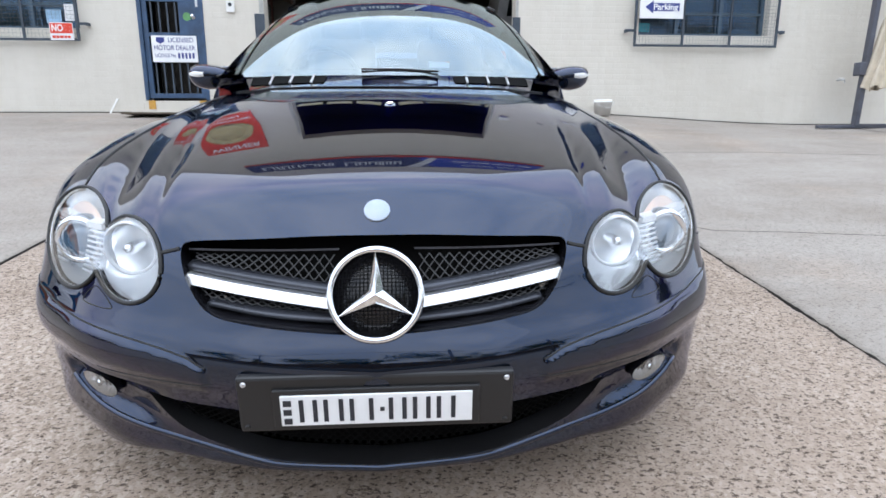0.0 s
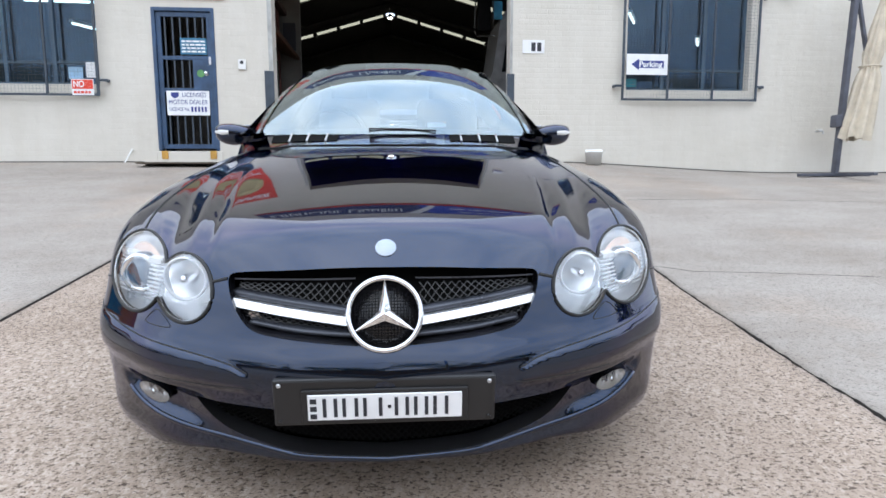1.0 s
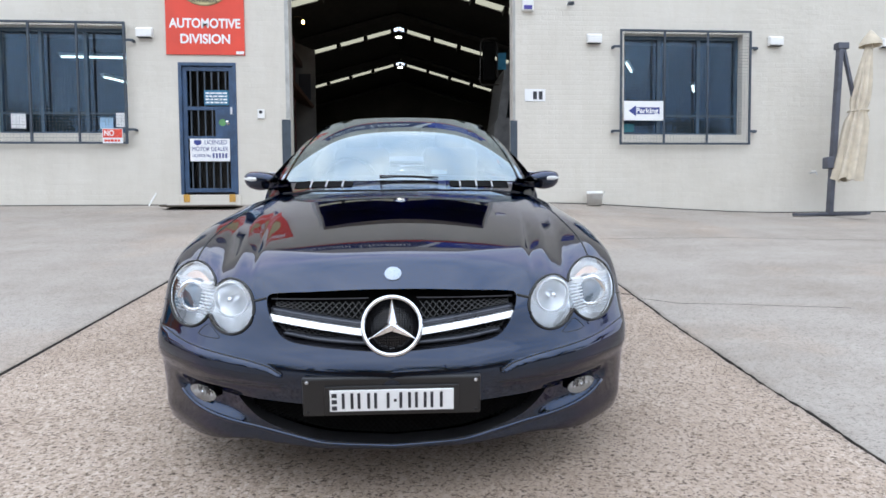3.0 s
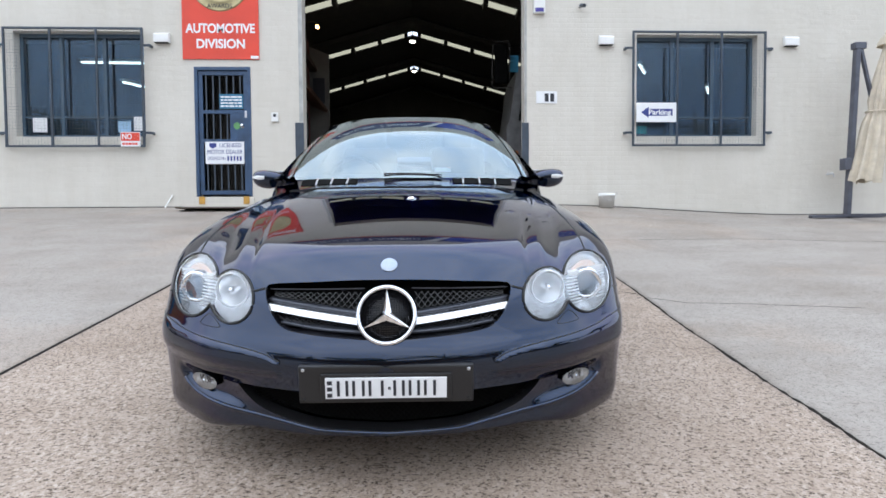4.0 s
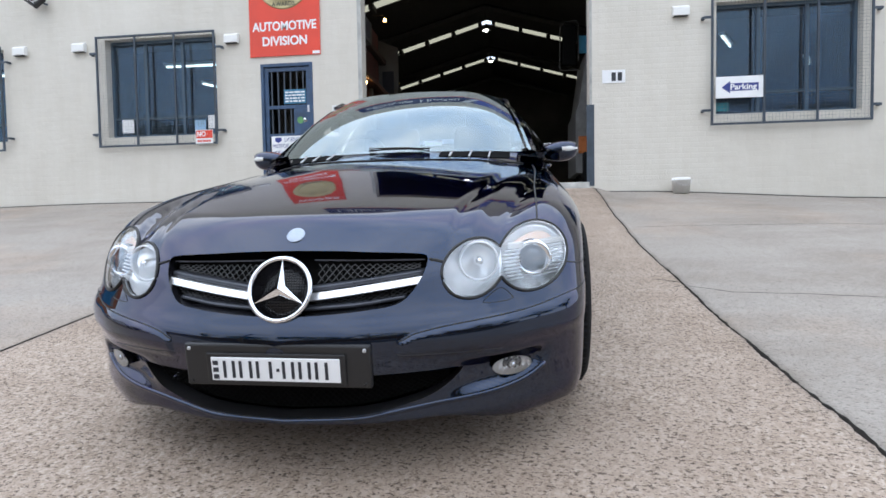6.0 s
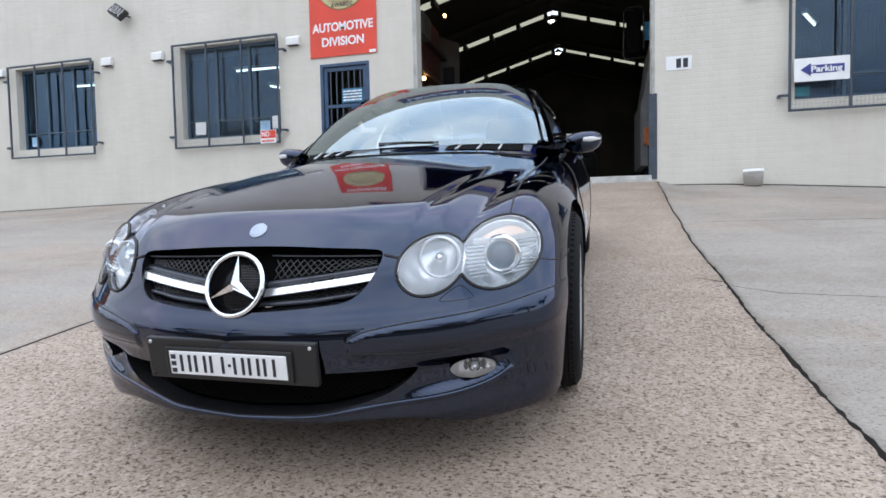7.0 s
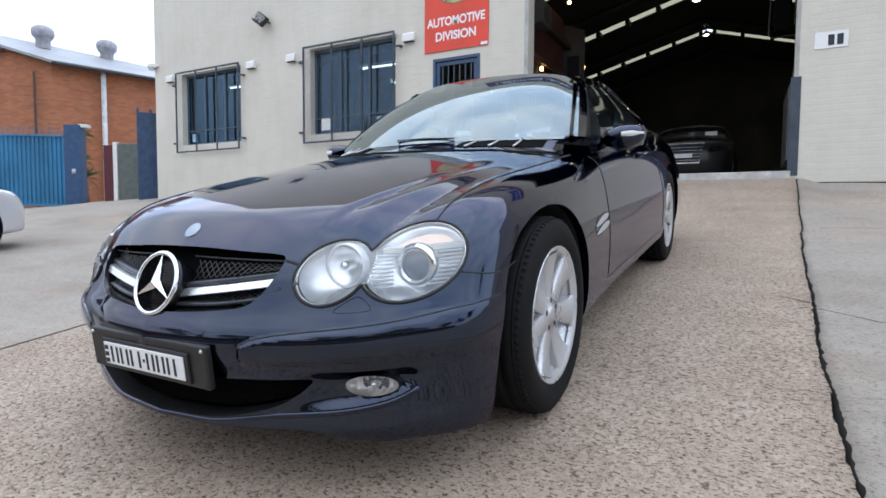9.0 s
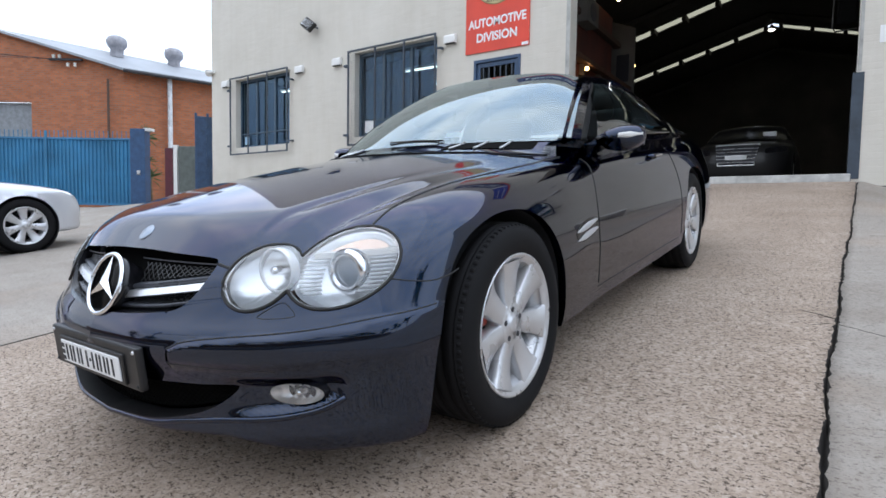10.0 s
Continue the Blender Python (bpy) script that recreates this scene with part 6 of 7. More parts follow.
for y, z in ((17.6, 7.25), (21.9, 7.45), (13.3, 7.2)):
    s = thing("bay_lamp", pose(RX, y, z), "lit high-bay lamp hanging under the ridge", "lamp", "bay lamps")
    part("shade", lathe([(0.04, 0.16), (0.07, 0.12), (0.17, 0.0), (0.16, 0.0)], 20), part_mat, s, "", True)
    part("bulb", lathe([(0.0005, -0.04), (0.07, -0.03), (0.10, 0.0), (0.0005, 0.01)], 16), lamp_white, s)
    part("stem", rod((0, 0, 0.15), (0, 0, RIDGE - z), 0.012), part_mat, s)

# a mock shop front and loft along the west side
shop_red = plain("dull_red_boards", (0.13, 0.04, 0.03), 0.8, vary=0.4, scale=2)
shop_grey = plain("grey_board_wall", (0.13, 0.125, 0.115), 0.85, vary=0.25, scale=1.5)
shop = thing("loft_front", pose(0, 0, 0), "dim red-boarded loft front inside the shed", "loft")
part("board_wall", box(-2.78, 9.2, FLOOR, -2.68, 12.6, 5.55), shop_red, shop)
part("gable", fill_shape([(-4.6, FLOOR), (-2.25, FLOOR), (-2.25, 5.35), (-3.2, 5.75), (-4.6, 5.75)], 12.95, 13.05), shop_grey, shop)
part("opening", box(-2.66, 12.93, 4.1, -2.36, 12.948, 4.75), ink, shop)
part("awning", box(-0.02, -1.9, -0.05, 0.42, 1.9, 0.03, 0.01, None, Matrix.Translation((-2.68, 11.1, 4.08)) @ Matrix.Rotation(radians(22), 4, "Y")), plain("awning_brown", (0.10, 0.045, 0.025), 0.7), shop, "brown sloping awning")
part("beam", box(-2.72, 9.2, 4.9, -2.55, 12.9, 5.02, 0.01), plain("dark_beam", (0.07, 0.04, 0.03), 0.8), shop)
for y in (9.7, 10.7, 11.7):
    part("shop_window", box(-2.675, y, 2.6, -2.655, y + 0.55, 3.7, 0.005), plain("dim_pane", (0.10, 0.11, 0.12), 0.2), shop)
    part("post", box(-2.68, y - 0.16, FLOOR, -2.58, y - 0.04, 4.0, 0.01), shop_grey, shop)
s = thing("air_conditioner", pose(-2.62, 10.55, 5.0), "grey air conditioner on the loft front", "air conditioner")
part("case", box(-0.05, -0.32, -0.24, 0.22, 0.32, 0.24, 0.02), shop_grey, s)
part("fan_guard", lathe([(0.0005, 0.226), (0.17, 0.226), (0.18, 0.22)], 24, "x"), ink, s)
bulb = glow("warm_bulb", (1.0, 0.55, 0.2), 14.0)
for x, y, z in ((-2.36, 12.0, 5.72), (-2.32, 13.2, 4.52), (-2.45, 10.4, 3.85)):
    s = thing("wall_lamp", pose(x, y, z), "small warm lamp on the loft front", "lamp", "warm lamps")
    part("bulb", lathe([(0.0005, -0.045), (0.03, -0.035), (0.042, 0.0), (0.03, 0.035), (0.0005, 0.045)], 14), bulb, s, "", True)
    part("arm", tube([(0, 0, 0.04), (-0.05, 0, 0.12), (-0.3, 0, 0.12)], 0.01, 6), part_mat, s)

# truck cab just inside, east of the gateway
cab = thing("truck_cab", pose(1.92, 10.4, FLOOR), "pale grey truck cab with a large black mirror", "truck")
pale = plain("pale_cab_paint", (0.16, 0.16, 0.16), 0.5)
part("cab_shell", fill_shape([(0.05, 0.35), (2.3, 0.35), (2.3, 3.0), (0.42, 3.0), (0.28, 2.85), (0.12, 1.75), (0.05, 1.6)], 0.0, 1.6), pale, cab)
part("side_window", fill_shape([(0.30, 1.75), (1.9, 1.75), (1.9, 2.75), (0.45, 2.75)], -0.006, -0.002), side_glass, cab)
part("lamp_cluster", box(0.10, -0.02, 0.75, 0.3, 0.0, 1.1, 0.02), plain("orange_lens", (0.45, 0.14, 0.04), 0.3), cab)
part("blue_panel", box(0.10, -0.012, 2.78, 0.30, -0.004, 3.14), plain("cyan_panel", (0.03, 0.22, 0.36), 0.5), cab)
part("mirror_arm", tube([(0.14, -0.05, 2.45), (-0.24, -0.1, 2.42), (-0.28, -0.1, 2.50), (-0.26, -0.1, 3.32), (-0.20, -0.1, 3.40), (0.06, -0.1, 3.42), (0.10, -0.1, 3.36), (0.10, -0.1, 2.6)], 0.012, 8), part_mat, cab)
part("mirror", box(-0.22, -0.14, 2.52, 0.05, -0.06, 3.34, 0.035), grille_black, cab)
for y in (0.35, 1.3):
    part("tyre", lathe([(0.2, -0.12), (0.44, -0.12), (0.48, -0.08), (0.48, 0.08), (0.44, 0.12), (0.2, 0.12)], 32, "x", None, Matrix.Translation((0.3, y, 0.48))), rubber, cab)

# ---- the yard to the west: gate, brick shed, parked car ----
def spot(u, depth, z):
    """A place by its bearing from the ramp's foot: u across, depth ahead."""
    f, r = np.array([-0.566, 0.8245]), np.array([0.8245, 0.566])
    p = np.array([1.70, -0.714]) + depth * (f + u * r)
    return float(p[0]), float(p[1]), z


gate_blue = plain("blue_gate_steel", (0.035, 0.19, 0.36), 0.5, vary=0.25, scale=1.2)
bin_green = plain("grey_green_plastic", (0.12, 0.14, 0.13), 0.6)
brick_red = material("red_brick", (0.35, 0.12, 0.06), 0.85)
n, l, b = nodes_of(brick_red)
tc, mp = n.new("ShaderNodeTexCoord"), n.new("ShaderNodeMapping")
mp.inputs["Rotation"].default_value = (radians(90), 0, 0)
l.new(tc.outputs["Object"], mp.inputs[0])
br = n.new("ShaderNodeTexBrick")
br.inputs["Scale"].default_value = 1.0
br.inputs["Brick Width"].default_value, br.inputs["Row Height"].default_value, br.inputs["Mortar Size"].default_value = 0.24, 0.086, 0.009
br.inputs["Color1"].default_value, br.inputs["Color2"].default_value, br.inputs["Mortar"].default_value = (0.56, 0.185, 0.075, 1), (0.40, 0.13, 0.055, 1), (0.26, 0.20, 0.16, 1)
l.new(mp.outputs[0], br.inputs["Vector"])
c = blend(brick_red, "MULTIPLY", 0.5, br.outputs["Color"], ramp(brick_red, noise_node(brick_red, 0.8, 5), (0.3, (0.7, 0.68, 0.66)), (0.7, (1, 1, 1))))
l.new(c, b.inputs["Base Color"])
bump(brick_red, br.outputs["Fac"], -0.4, 0.006)
roof_grey = plain("weathered_roof_sheet", (0.36, 0.38, 0.41), 0.6, 0.1, vary=0.2, scale=0.5)

# corrugated sliding gate, square to the lane
GD = 17.4
gx0, gy0, _ = spot(-0.552, GD, 0)
gx1, gy1, _ = spot(-1.35, GD, 0)
gang = math.atan2(gy0 - gy1, gx0 - gx1)
glen = math.hypot(gx0 - gx1, gy0 - gy1)
gz = 0.97
gate = thing("sliding_gate", pose(gx1, gy1, gz, 0, 0, math.degrees(gang)), "tall blue corrugated steel sliding gate", "gate")
bm = bmesh.new()
rows = []
steps = int(glen / 0.02)
for k in range(steps + 1):
    x = glen * k / steps
    y = 0.018 * (1 if (k // 3) % 2 else -1)
    rows.append((bm.verts.new((x, y, 0.06)), bm.verts.new((x, y, 2.02))))
for a, c in zip(rows, rows[1:]):
    bm.faces.new((a[0], c[0], c[1], a[1]))
part("sheet", bm, gate_blue, gate, "blue corrugated sheet")
part("top_rail", box(0, -0.04, 2.02, glen, 0.03, 2.08, 0.005), gate_blue, gate)
part("bottom_rail", box(0, -0.04, 0.0, glen, 0.03, 0.07, 0.005), gate_blue, gate)
for f in (0.35, 0.62, 0.80):
    part("stile", box(glen * f - 0.04, -0.05, 0.07, glen * f + 0.04, -0.02, 2.28, 0.004), gate_blue, gate)
bm = bmesh.new()
for k in range(int(glen / 0.14)):
    box(0.14 * k, -0.008, 2.08, 0.14 * k + 0.016, 0.008, 2.30, 0, bm)
tagged(part("spikes", bm, gate_blue, gate), kind="stuff")
px_, py_, _ = spot(-0.545, GD, 0)
post = thing("gate_post", pose(px_, py_, gz - 0.05, 0, 0, math.degrees(gang)), "broad blue steel gate post", "gate post")
part("post", box(-0.22, -0.16, 0, 0.24, 0.16, 2.42, 0.01), plain("blue_post_steel", (0.03, 0.08, 0.18), 0.5, vary=0.25), post)
part("lock", box(0.0, -0.20, 1.0, 0.10, -0.16, 1.14, 0.01), alloy, post)
part("cap", box(0.18, -0.14, 2.35, 0.42, 0.1, 2.44, 0.01), white_paint, post)

# brick shed with a gable
BD = 24.0
cx, cy, _ = spot(-0.572, BD, 0)
eave, peak = 6.75, 8.3
g = np.array([-0.8245, -0.566])
side_dir = np.array([0.28, 0.96])
ridge_dir = np.array([0.14, 0.99])
BASEZ = 0.9
C0 = np.array([cx, cy])
C1 = C0 + g * 10.6
PK = C0 + g * 5.3
house = thing("brick_shed", pose(0, 0, 0), "red brick workshop with a pale sheet roof", "building")


def prism(points, low, high, mat, name):
    bm = bmesh.new()
    a = [bm.verts.new((*p, low)) for p in points]
    c = [bm.verts.new((*p, h)) for p, h in zip(points, high)]
    bm.faces.new((a[0], a[1], c[1], c[0]))
    return bm


# gable wall with a roller opening, built as a slab in its own plane
gable_m = Matrix(((g[0], -g[1], 0, cx), (g[1], g[0], 0, cy), (0, 0, 1, 0), (0, 0, 0, 1)))


def slab(outline, thick, m, mat, name, parent, label=""):
    bm = fill_shape(outline, 0.0, thick)
    ob = part(name, bm, mat, parent, label)
    ob.matrix_local = m
    return ob


slab([(0, BASEZ), (3.95, BASEZ), (3.95, eave - 1.35), (6.6, eave - 1.35), (6.6, BASEZ), (10.6, BASEZ), (10.6, eave), (5.3, peak), (0, eave)], -0.25, gable_m, brick_red, "wall", house, "red brick gable wall")
slab([(3.95, BASEZ), (6.6, BASEZ), (6.6, eave - 1.38), (3.95, eave - 1.38)], -0.05, gable_m @ Matrix.Translation((0, -0.2, 0)), plain("grey_roller_door", (0.25, 0.27, 0.29), 0.5), "roller_door", house, "grey roller door")
sd = math.atan2(side_dir[1], side_dir[0])
side_m = Matrix.Translation((cx, cy, 0)) @ Matrix.Rotation(sd, 4, "Z")
slab([(0, BASEZ), (22, BASEZ), (22, eave), (0, eave)], 0.25, side_m, brick_red, "wall", house, "red brick side wall")
bm = bmesh.new()
up = 0.10
e0, e1 = C0 + np.array([0.35, -0.2]), C0 + side_dir * 22 + np.array([0.35, 0])
r0, r1 = PK - ridge_dir * 0.3, PK + ridge_dir * 22
w0, w1 = C1 - ridge_dir * 0.3, C1 + ridge_dir * 22
q = [(*e0, eave - 0.05), (*e1, eave - 0.05), (*r1, peak + 0.03), (*r0, peak + 0.03), (*w1, eave - 0.05), (*w0, eave - 0.05)]
top_v = [bm.verts.new((x, y, z + up)) for x, y, z in q]
low_v = [bm.verts.new(p) for p in q]
for f in ((0, 1, 2, 3), (3, 2, 4, 5)):
    bm.faces.new([top_v[i] for i in f])
    bm.faces.new([low_v[i] for i in reversed(f)])
for a, c in ((0, 1), (1, 2), (2, 4), (4, 5), (5, 3), (3, 0)):
    bm.faces.new((top_v[a], low_v[a], low_v[c], top_v[c]))
roof_ob = part("roof", bm, roof_grey, house, "pale grey sheet roof")
part("gutter", tube([(*(C0 + np.array([0.42, -0.2])), eave - 0.06), (*(e1 + np.array([0.08, 0])), eave - 0.06)], 0.07, 8), plain("dark_gutter", (0.05, 0.05, 0.055), 0.6), house)
dp = C0 + side_dir * 1.75 + np.array([0.22, -0.05])
part("downpipe", tube([(*dp, eave - 0.1), (*dp, BASEZ + 0.2), (dp[0] + 0.2, dp[1] - 0.1, BASEZ)], 0.10, 10), plain("pale_pipe", (0.6, 0.62, 0.64), 0.5), house, "pale round downpipe", True)
dq = C0 + g * 0.55 + np.array([0.1, -0.16])
part("downpipe", tube([(*dq, eave - 0.4), (*dq, BASEZ)], 0.05, 8), plain("rusty_pipe", (0.10, 0.06, 0.045), 0.7), house, "rusty downpipe")
for vx, vy in ((-25.3, 12.05), (-24.7, 14.4)):
    v = np.array([vx, vy])
    along = float((v - PK - ridge_dir * ((v - PK) @ ridge_dir)) @ (C0 - PK)) / 5.3 ** 2
    z = peak - (peak - eave) * along
    vent = part("roof_vent", lathe([(0.42, -0.25), (0.42, 0.35), (0.50, 0.42), (0.62, 0.60), (0.66, 0.85), (0.58, 1.08), (0.35, 1.22), (0.0005, 1.26)], 20, "z", None, Matrix.Translation((*v, z)) @ Matrix.Scale(0.66, 4)), plain("vent_grey", (0.34, 0.34, 0.37), 0.5, 0.3), house, "round grey roof ventilator", True)
for k in range(2):
    part("yard_lamp", lathe([(0.10, 0), (0.15, 0.05), (0.13, 0.26), (0.05, 0.3)], 12, "z", None, gable_m @ Matrix.Translation((1.6 + 0.9 * k, 0.15, 3.2))), plain("terracotta", (0.4, 0.16, 0.09), 0.7), house)
pales = thing("paling_fence", gable_m @ Matrix.Translation((0.9, 3.4, 0)), "pale vertical paling fence behind the gate", "fence")
for k in range(18):
    part("paling", box(0.14 * k, 0, 1.0, 0.14 * k + 0.11, 0.03, 3.35 + 0.02 * (k % 3), 0.004), plain("pale_board", (0.55, 0.53, 0.48), 0.8) if k == 0 else bpy.data.materials["pale_board"], pales)
part("rail", box(0, -0.04, 2.8, 2.5, 0.0, 2.88), bpy.data.materials["pale_board"], pales)
cross = thing("power_fitting", gable_m @ Matrix.Translation((2.35, 0.12, eave + 0.35)), "dark insulator bracket with overhead wires", "bracket")
part("arm", box(-0.7, 0, 0, 0.7, 0.08, 0.09), ink, cross)
for k in (-0.4, -0.1, 0.25, 0.5):
    part("insulator", lathe([(0.0005, 0.0), (0.06, 0.02), (0.05, 0.1), (0.07, 0.14), (0.0005, 0.18)], 10, "z", None, Matrix.Translation((k, 0.04, 0.09 if k > 0 else -0.25))), white_paint, cross)
for k in range(3):
    part("wire", tube([(-0.6 + 0.5 * k, 0.05, 0.02), (6 + k, 2.0, -0.25 + 0.3 * k), (16 + 2 * k, 6, 0.3 + 0.5 * k)], 0.012, 5), ink, cross)

# spiky palm, panels and gate frame beside the corner
px_, py_, _ = spot(-0.532, 18.6, 0)
palm = thing("yucca_palm", pose(px_, py_, 0.95), "thin yucca palm with spiky green heads", "plant")
bark = plain("palm_bark", (0.22, 0.17, 0.11), 0.9, vary=0.3, relief=0.3)
leaf_mat = plain("yucca_leaf", (0.10, 0.14, 0.05), 0.6, vary=0.35)
part("trunk", tube([(0, 0, 0), (0.06, 0, 0.8), (-0.02, 0.02, 1.6), (-0.10, 0, 2.3)], 0.06, 8), bark, palm, "", True)
part("trunk", tube([(0.15, 0.05, 0), (0.20, 0, 0.55), (0.16, 0, 0.95)], 0.05, 8), bark, palm, "", True)
rng = random.Random(5)
for hx, hz, count, size in ((-0.10, 2.3, 46, 0.55), (0.16, 0.95, 40, 0.48), (0.05, 1.5, 24, 0.35)):
    bm = bmesh.new()
    for k in range(count):
        a, e = rng.uniform(0, 2 * math.pi), rng.uniform(-0.7, 1.4)
        way = Vector((math.cos(a) * math.cos(e), math.sin(a) * math.cos(e), math.sin(e)))
        sidev = way.cross(Vector((0, 0, 1))).normalized() * 0.025
        p = Vector((hx, 0, hz))
        L = size * rng.uniform(0.7, 1.1)
        q = [bm.verts.new(p - sidev), bm.verts.new(p + sidev), bm.verts.new(p + way * L * 0.6 + sidev * 0.8), bm.verts.new(p + way * L + Vector((0, 0, -0.08))), bm.verts.new(p + way * L * 0.6 - sidev * 0.8)]
        bm.faces.new(q)
    part("crown", bm, leaf_mat, palm)
x_, y_, _ = spot(-0.452, 16.6, 0)
s = thing("storage_panel", pose(x_, y_, 1.0, 0, 0, 32), "grey upright panel with a white edge post", "panel")
part("panel", box(-0.42, 0, 0, 0.14, 0.12, 1.75, 0.02), bin_green, s)
part("edge", box(-0.56, -0.02, 0, -0.44, 0.1, 1.78, 0.01), white_paint, s)
part("dark_board", box(-0.85, 0.05, 0, -0.58, 0.12, 1.7), plain("maroon_board", (0.10, 0.02, 0.03), 0.7), s)
x_, y_, _ = spot(-0.426, 15.8, 0)
s = thing("steel_gate", pose(x_, y_, 1.02, 0, 0, 60), "open blue steel gate leaf by the corner", "gate")
for a in (-0.30, 0.0, 0.27):
    part("stile", box(a, -0.03, 0, a + 0.07, 0.03, 2.55, 0.005), blue_steel, s)
for z in (0.1, 0.9, 2.4):
    part("rail", box(-0.23, -0.025, z, 0.27, 0.025, z + 0.06, 0.004), blue_steel, s)
part("sheet", box(-0.23, -0.01, 0.1, 0.27, 0.0, 2.4), blue_steel, s)


# ---- a family of parked saloons ----
def saloon(name, m, paint, label, grille_mat, tall=1.42, category="car"):
    """A saloon car: a lofted shell with its glass, lamps and wheels; y runs back from the nose."""
    up = 0.12 if grille_mat == "tall" else 0.0
    deck = curve((0.0, 0.52 + up), (0.12, 0.66 + up), (0.35, 0.76 + up * 0.6), (1.0, 0.90), (1.35, 0.965), (2.0, 0.98), (3.6, 1.0), (4.2, 1.02), (4.55, 0.93), soft=0.03)
    plan = curve((0.0, 0.0), (0.4, 0.035), (0.65, 0.12), (0.8, 0.27), (0.88, 0.5), (0.905, 0.9), soft=0.02)
    lean = curve((0.1, 0.10), (0.25, 0.03), (0.45, 0.0), (0.6, 0.03), (0.75, 0.13), (0.9, 0.3), soft=0.01)
    tuck = curve((0.1, 0.08), (0.3, 0.02), (0.55, 0.0), (0.75, 0.03), (0.95, 0.12), (1.1, 0.2), soft=0.02)
    cabin = curve((1.2, 0.90), (1.45, 0.99), (2.15, tall - 0.03), (2.6, tall), (3.2, tall - 0.03), (3.9, 1.06), (4.2, 0.9), soft=0.03)

    def shape(x, y, z):
        a = np.abs(x)
        low = smax(plan(a) + lean(z) - y, a - 0.905 + tuck(z) + 0.10 * np.clip((y - 3.9) / 0.6, 0, 1) ** 2, 0.06)
        low = smax(low, (z - deck(y) + 0.10 * (a / 0.9) ** 4) * 0.9, 0.06)
        low = smax(low, y - 4.55 + 0.1 * (z - 0.7) ** 2, 0.10)
        low = smax(low, 0.2 - z, 0.02)
        high = smax((z - cabin(y) + 0.06 * (a / 0.6) ** 2) * 0.85, a - 0.86 + 0.48 * np.clip(z - 0.92, 0, 1), 0.05)
        high = smax(smax(high, 0.7 - z, 0.05), np.abs(y - 2.7) - 1.5, 0.05)
        return -smax(-low, -high, 0.03)

    nu = 84
    phi = np.linspace(0, np.pi, nu)
    rows = []

    def shoot(o, w):
        lo, hi = np.zeros(nu), np.full(nu, 2.5)
        for _ in range(34):
            mid = (lo + hi) / 2
            p = o + mid[:, None] * w
            ins = shape(p[:, 0], p[:, 1], p[:, 2]) < 0
            lo, hi = np.where(ins, mid, lo), np.where(ins, hi, mid)
        return o + lo[:, None] * w

    for k in range(1, 26):
        psi = k / 25 * np.pi / 2
        rows.append(shoot(np.array([0, 0.6, 0.5]), np.stack([np.sin(phi) * np.sin(psi), np.full(nu, -np.cos(psi)), np.cos(phi) * np.sin(psi)], 1)))
    for y in np.arange(0.63, 4.5, 0.035):
        rows.append(shoot(np.array([0, y, 0.5]), np.stack([np.sin(phi), np.zeros(nu), np.cos(phi)], 1)))
    grid = np.array(rows)
    n = len(rows)
    half = grid.reshape(-1, 3)
    cen = (grid[:-1, :-1] + grid[1:, :-1] + grid[:-1, 1:] + grid[1:, 1:]) / 4
    gone = np.zeros(cen.shape[:2], bool)
    for yc in (0.83, 3.55):
        rr = np.hypot(cen[..., 1] - yc, cen[..., 2] - 0.33)
        gone |= (rr < 0.36) & (cen[..., 0] > 0.5)
        grid_r = np.hypot(grid[..., 1] - yc, grid[..., 2] - 0.33)
        near = (np.abs(grid_r - 0.36) < 0.035) & (grid[..., 0] > 0.5)
        f = 0.362 / np.maximum(grid_r, 1e-6)
        grid[..., 1] = np.where(near, yc + (grid[..., 1] - yc) * f, grid[..., 1])
        grid[..., 2] = np.where(near, 0.33 + (grid[..., 2] - 0.33) * f, grid[..., 2])
    pane = (cen[..., 2] > 1.015) & (cen[..., 2] < cabin(cen[..., 1]) - 0.055) & (cen[..., 1] > 1.5) & (cen[..., 1] < 3.8)
    pane &= (cen[..., 0] > 0.5) & (np.abs(cen[..., 1] - 2.55) > 0.05)
    wind = (cen[..., 0] < 0.60) & (cen[..., 1] > 1.50) & (cen[..., 1] < 2.12) & (cen[..., 2] > 1.0)
    verts = np.concatenate([grid.reshape(-1, 3), grid.reshape(-1, 3) * (-1, 1, 1)])
    count = n * nu
    shells, glass = [], []
    for a in range(n - 1):
        for c in range(nu - 1):
            i = a * nu + c
            f = (i, i + nu, i + nu + 1, i + 1)
            if not gone[a, c]:
                (glass if pane[a, c] or wind[a, c] else shells).extend((f, tuple(count + j for j in f[::-1])))
    car2 = thing(name, m, label, category)
    for nm, fs, mt in (("body", shells, paint), ("glasshouse", glass, gloss_black)):
        bm = bmesh.new()
        bm.from_mesh(mesh_of(verts, fs, True))
        bmesh.ops.remove_doubles(bm, verts=bm.verts, dist=0.0006)
        bmesh.ops.delete(bm, geom=[v for v in bm.verts if not v.link_faces], context="VERTS")
        part(nm, bm, mt, car2, "", True)

    def face(x, z):
        lo, hi = 0.0, 0.9
        for _ in range(30):
            mid = (lo + hi) / 2
            if shape(np.array([x]), np.array([mid]), np.array([z]))[0] < 0:
                hi = mid
            else:
                lo = mid
        return lo

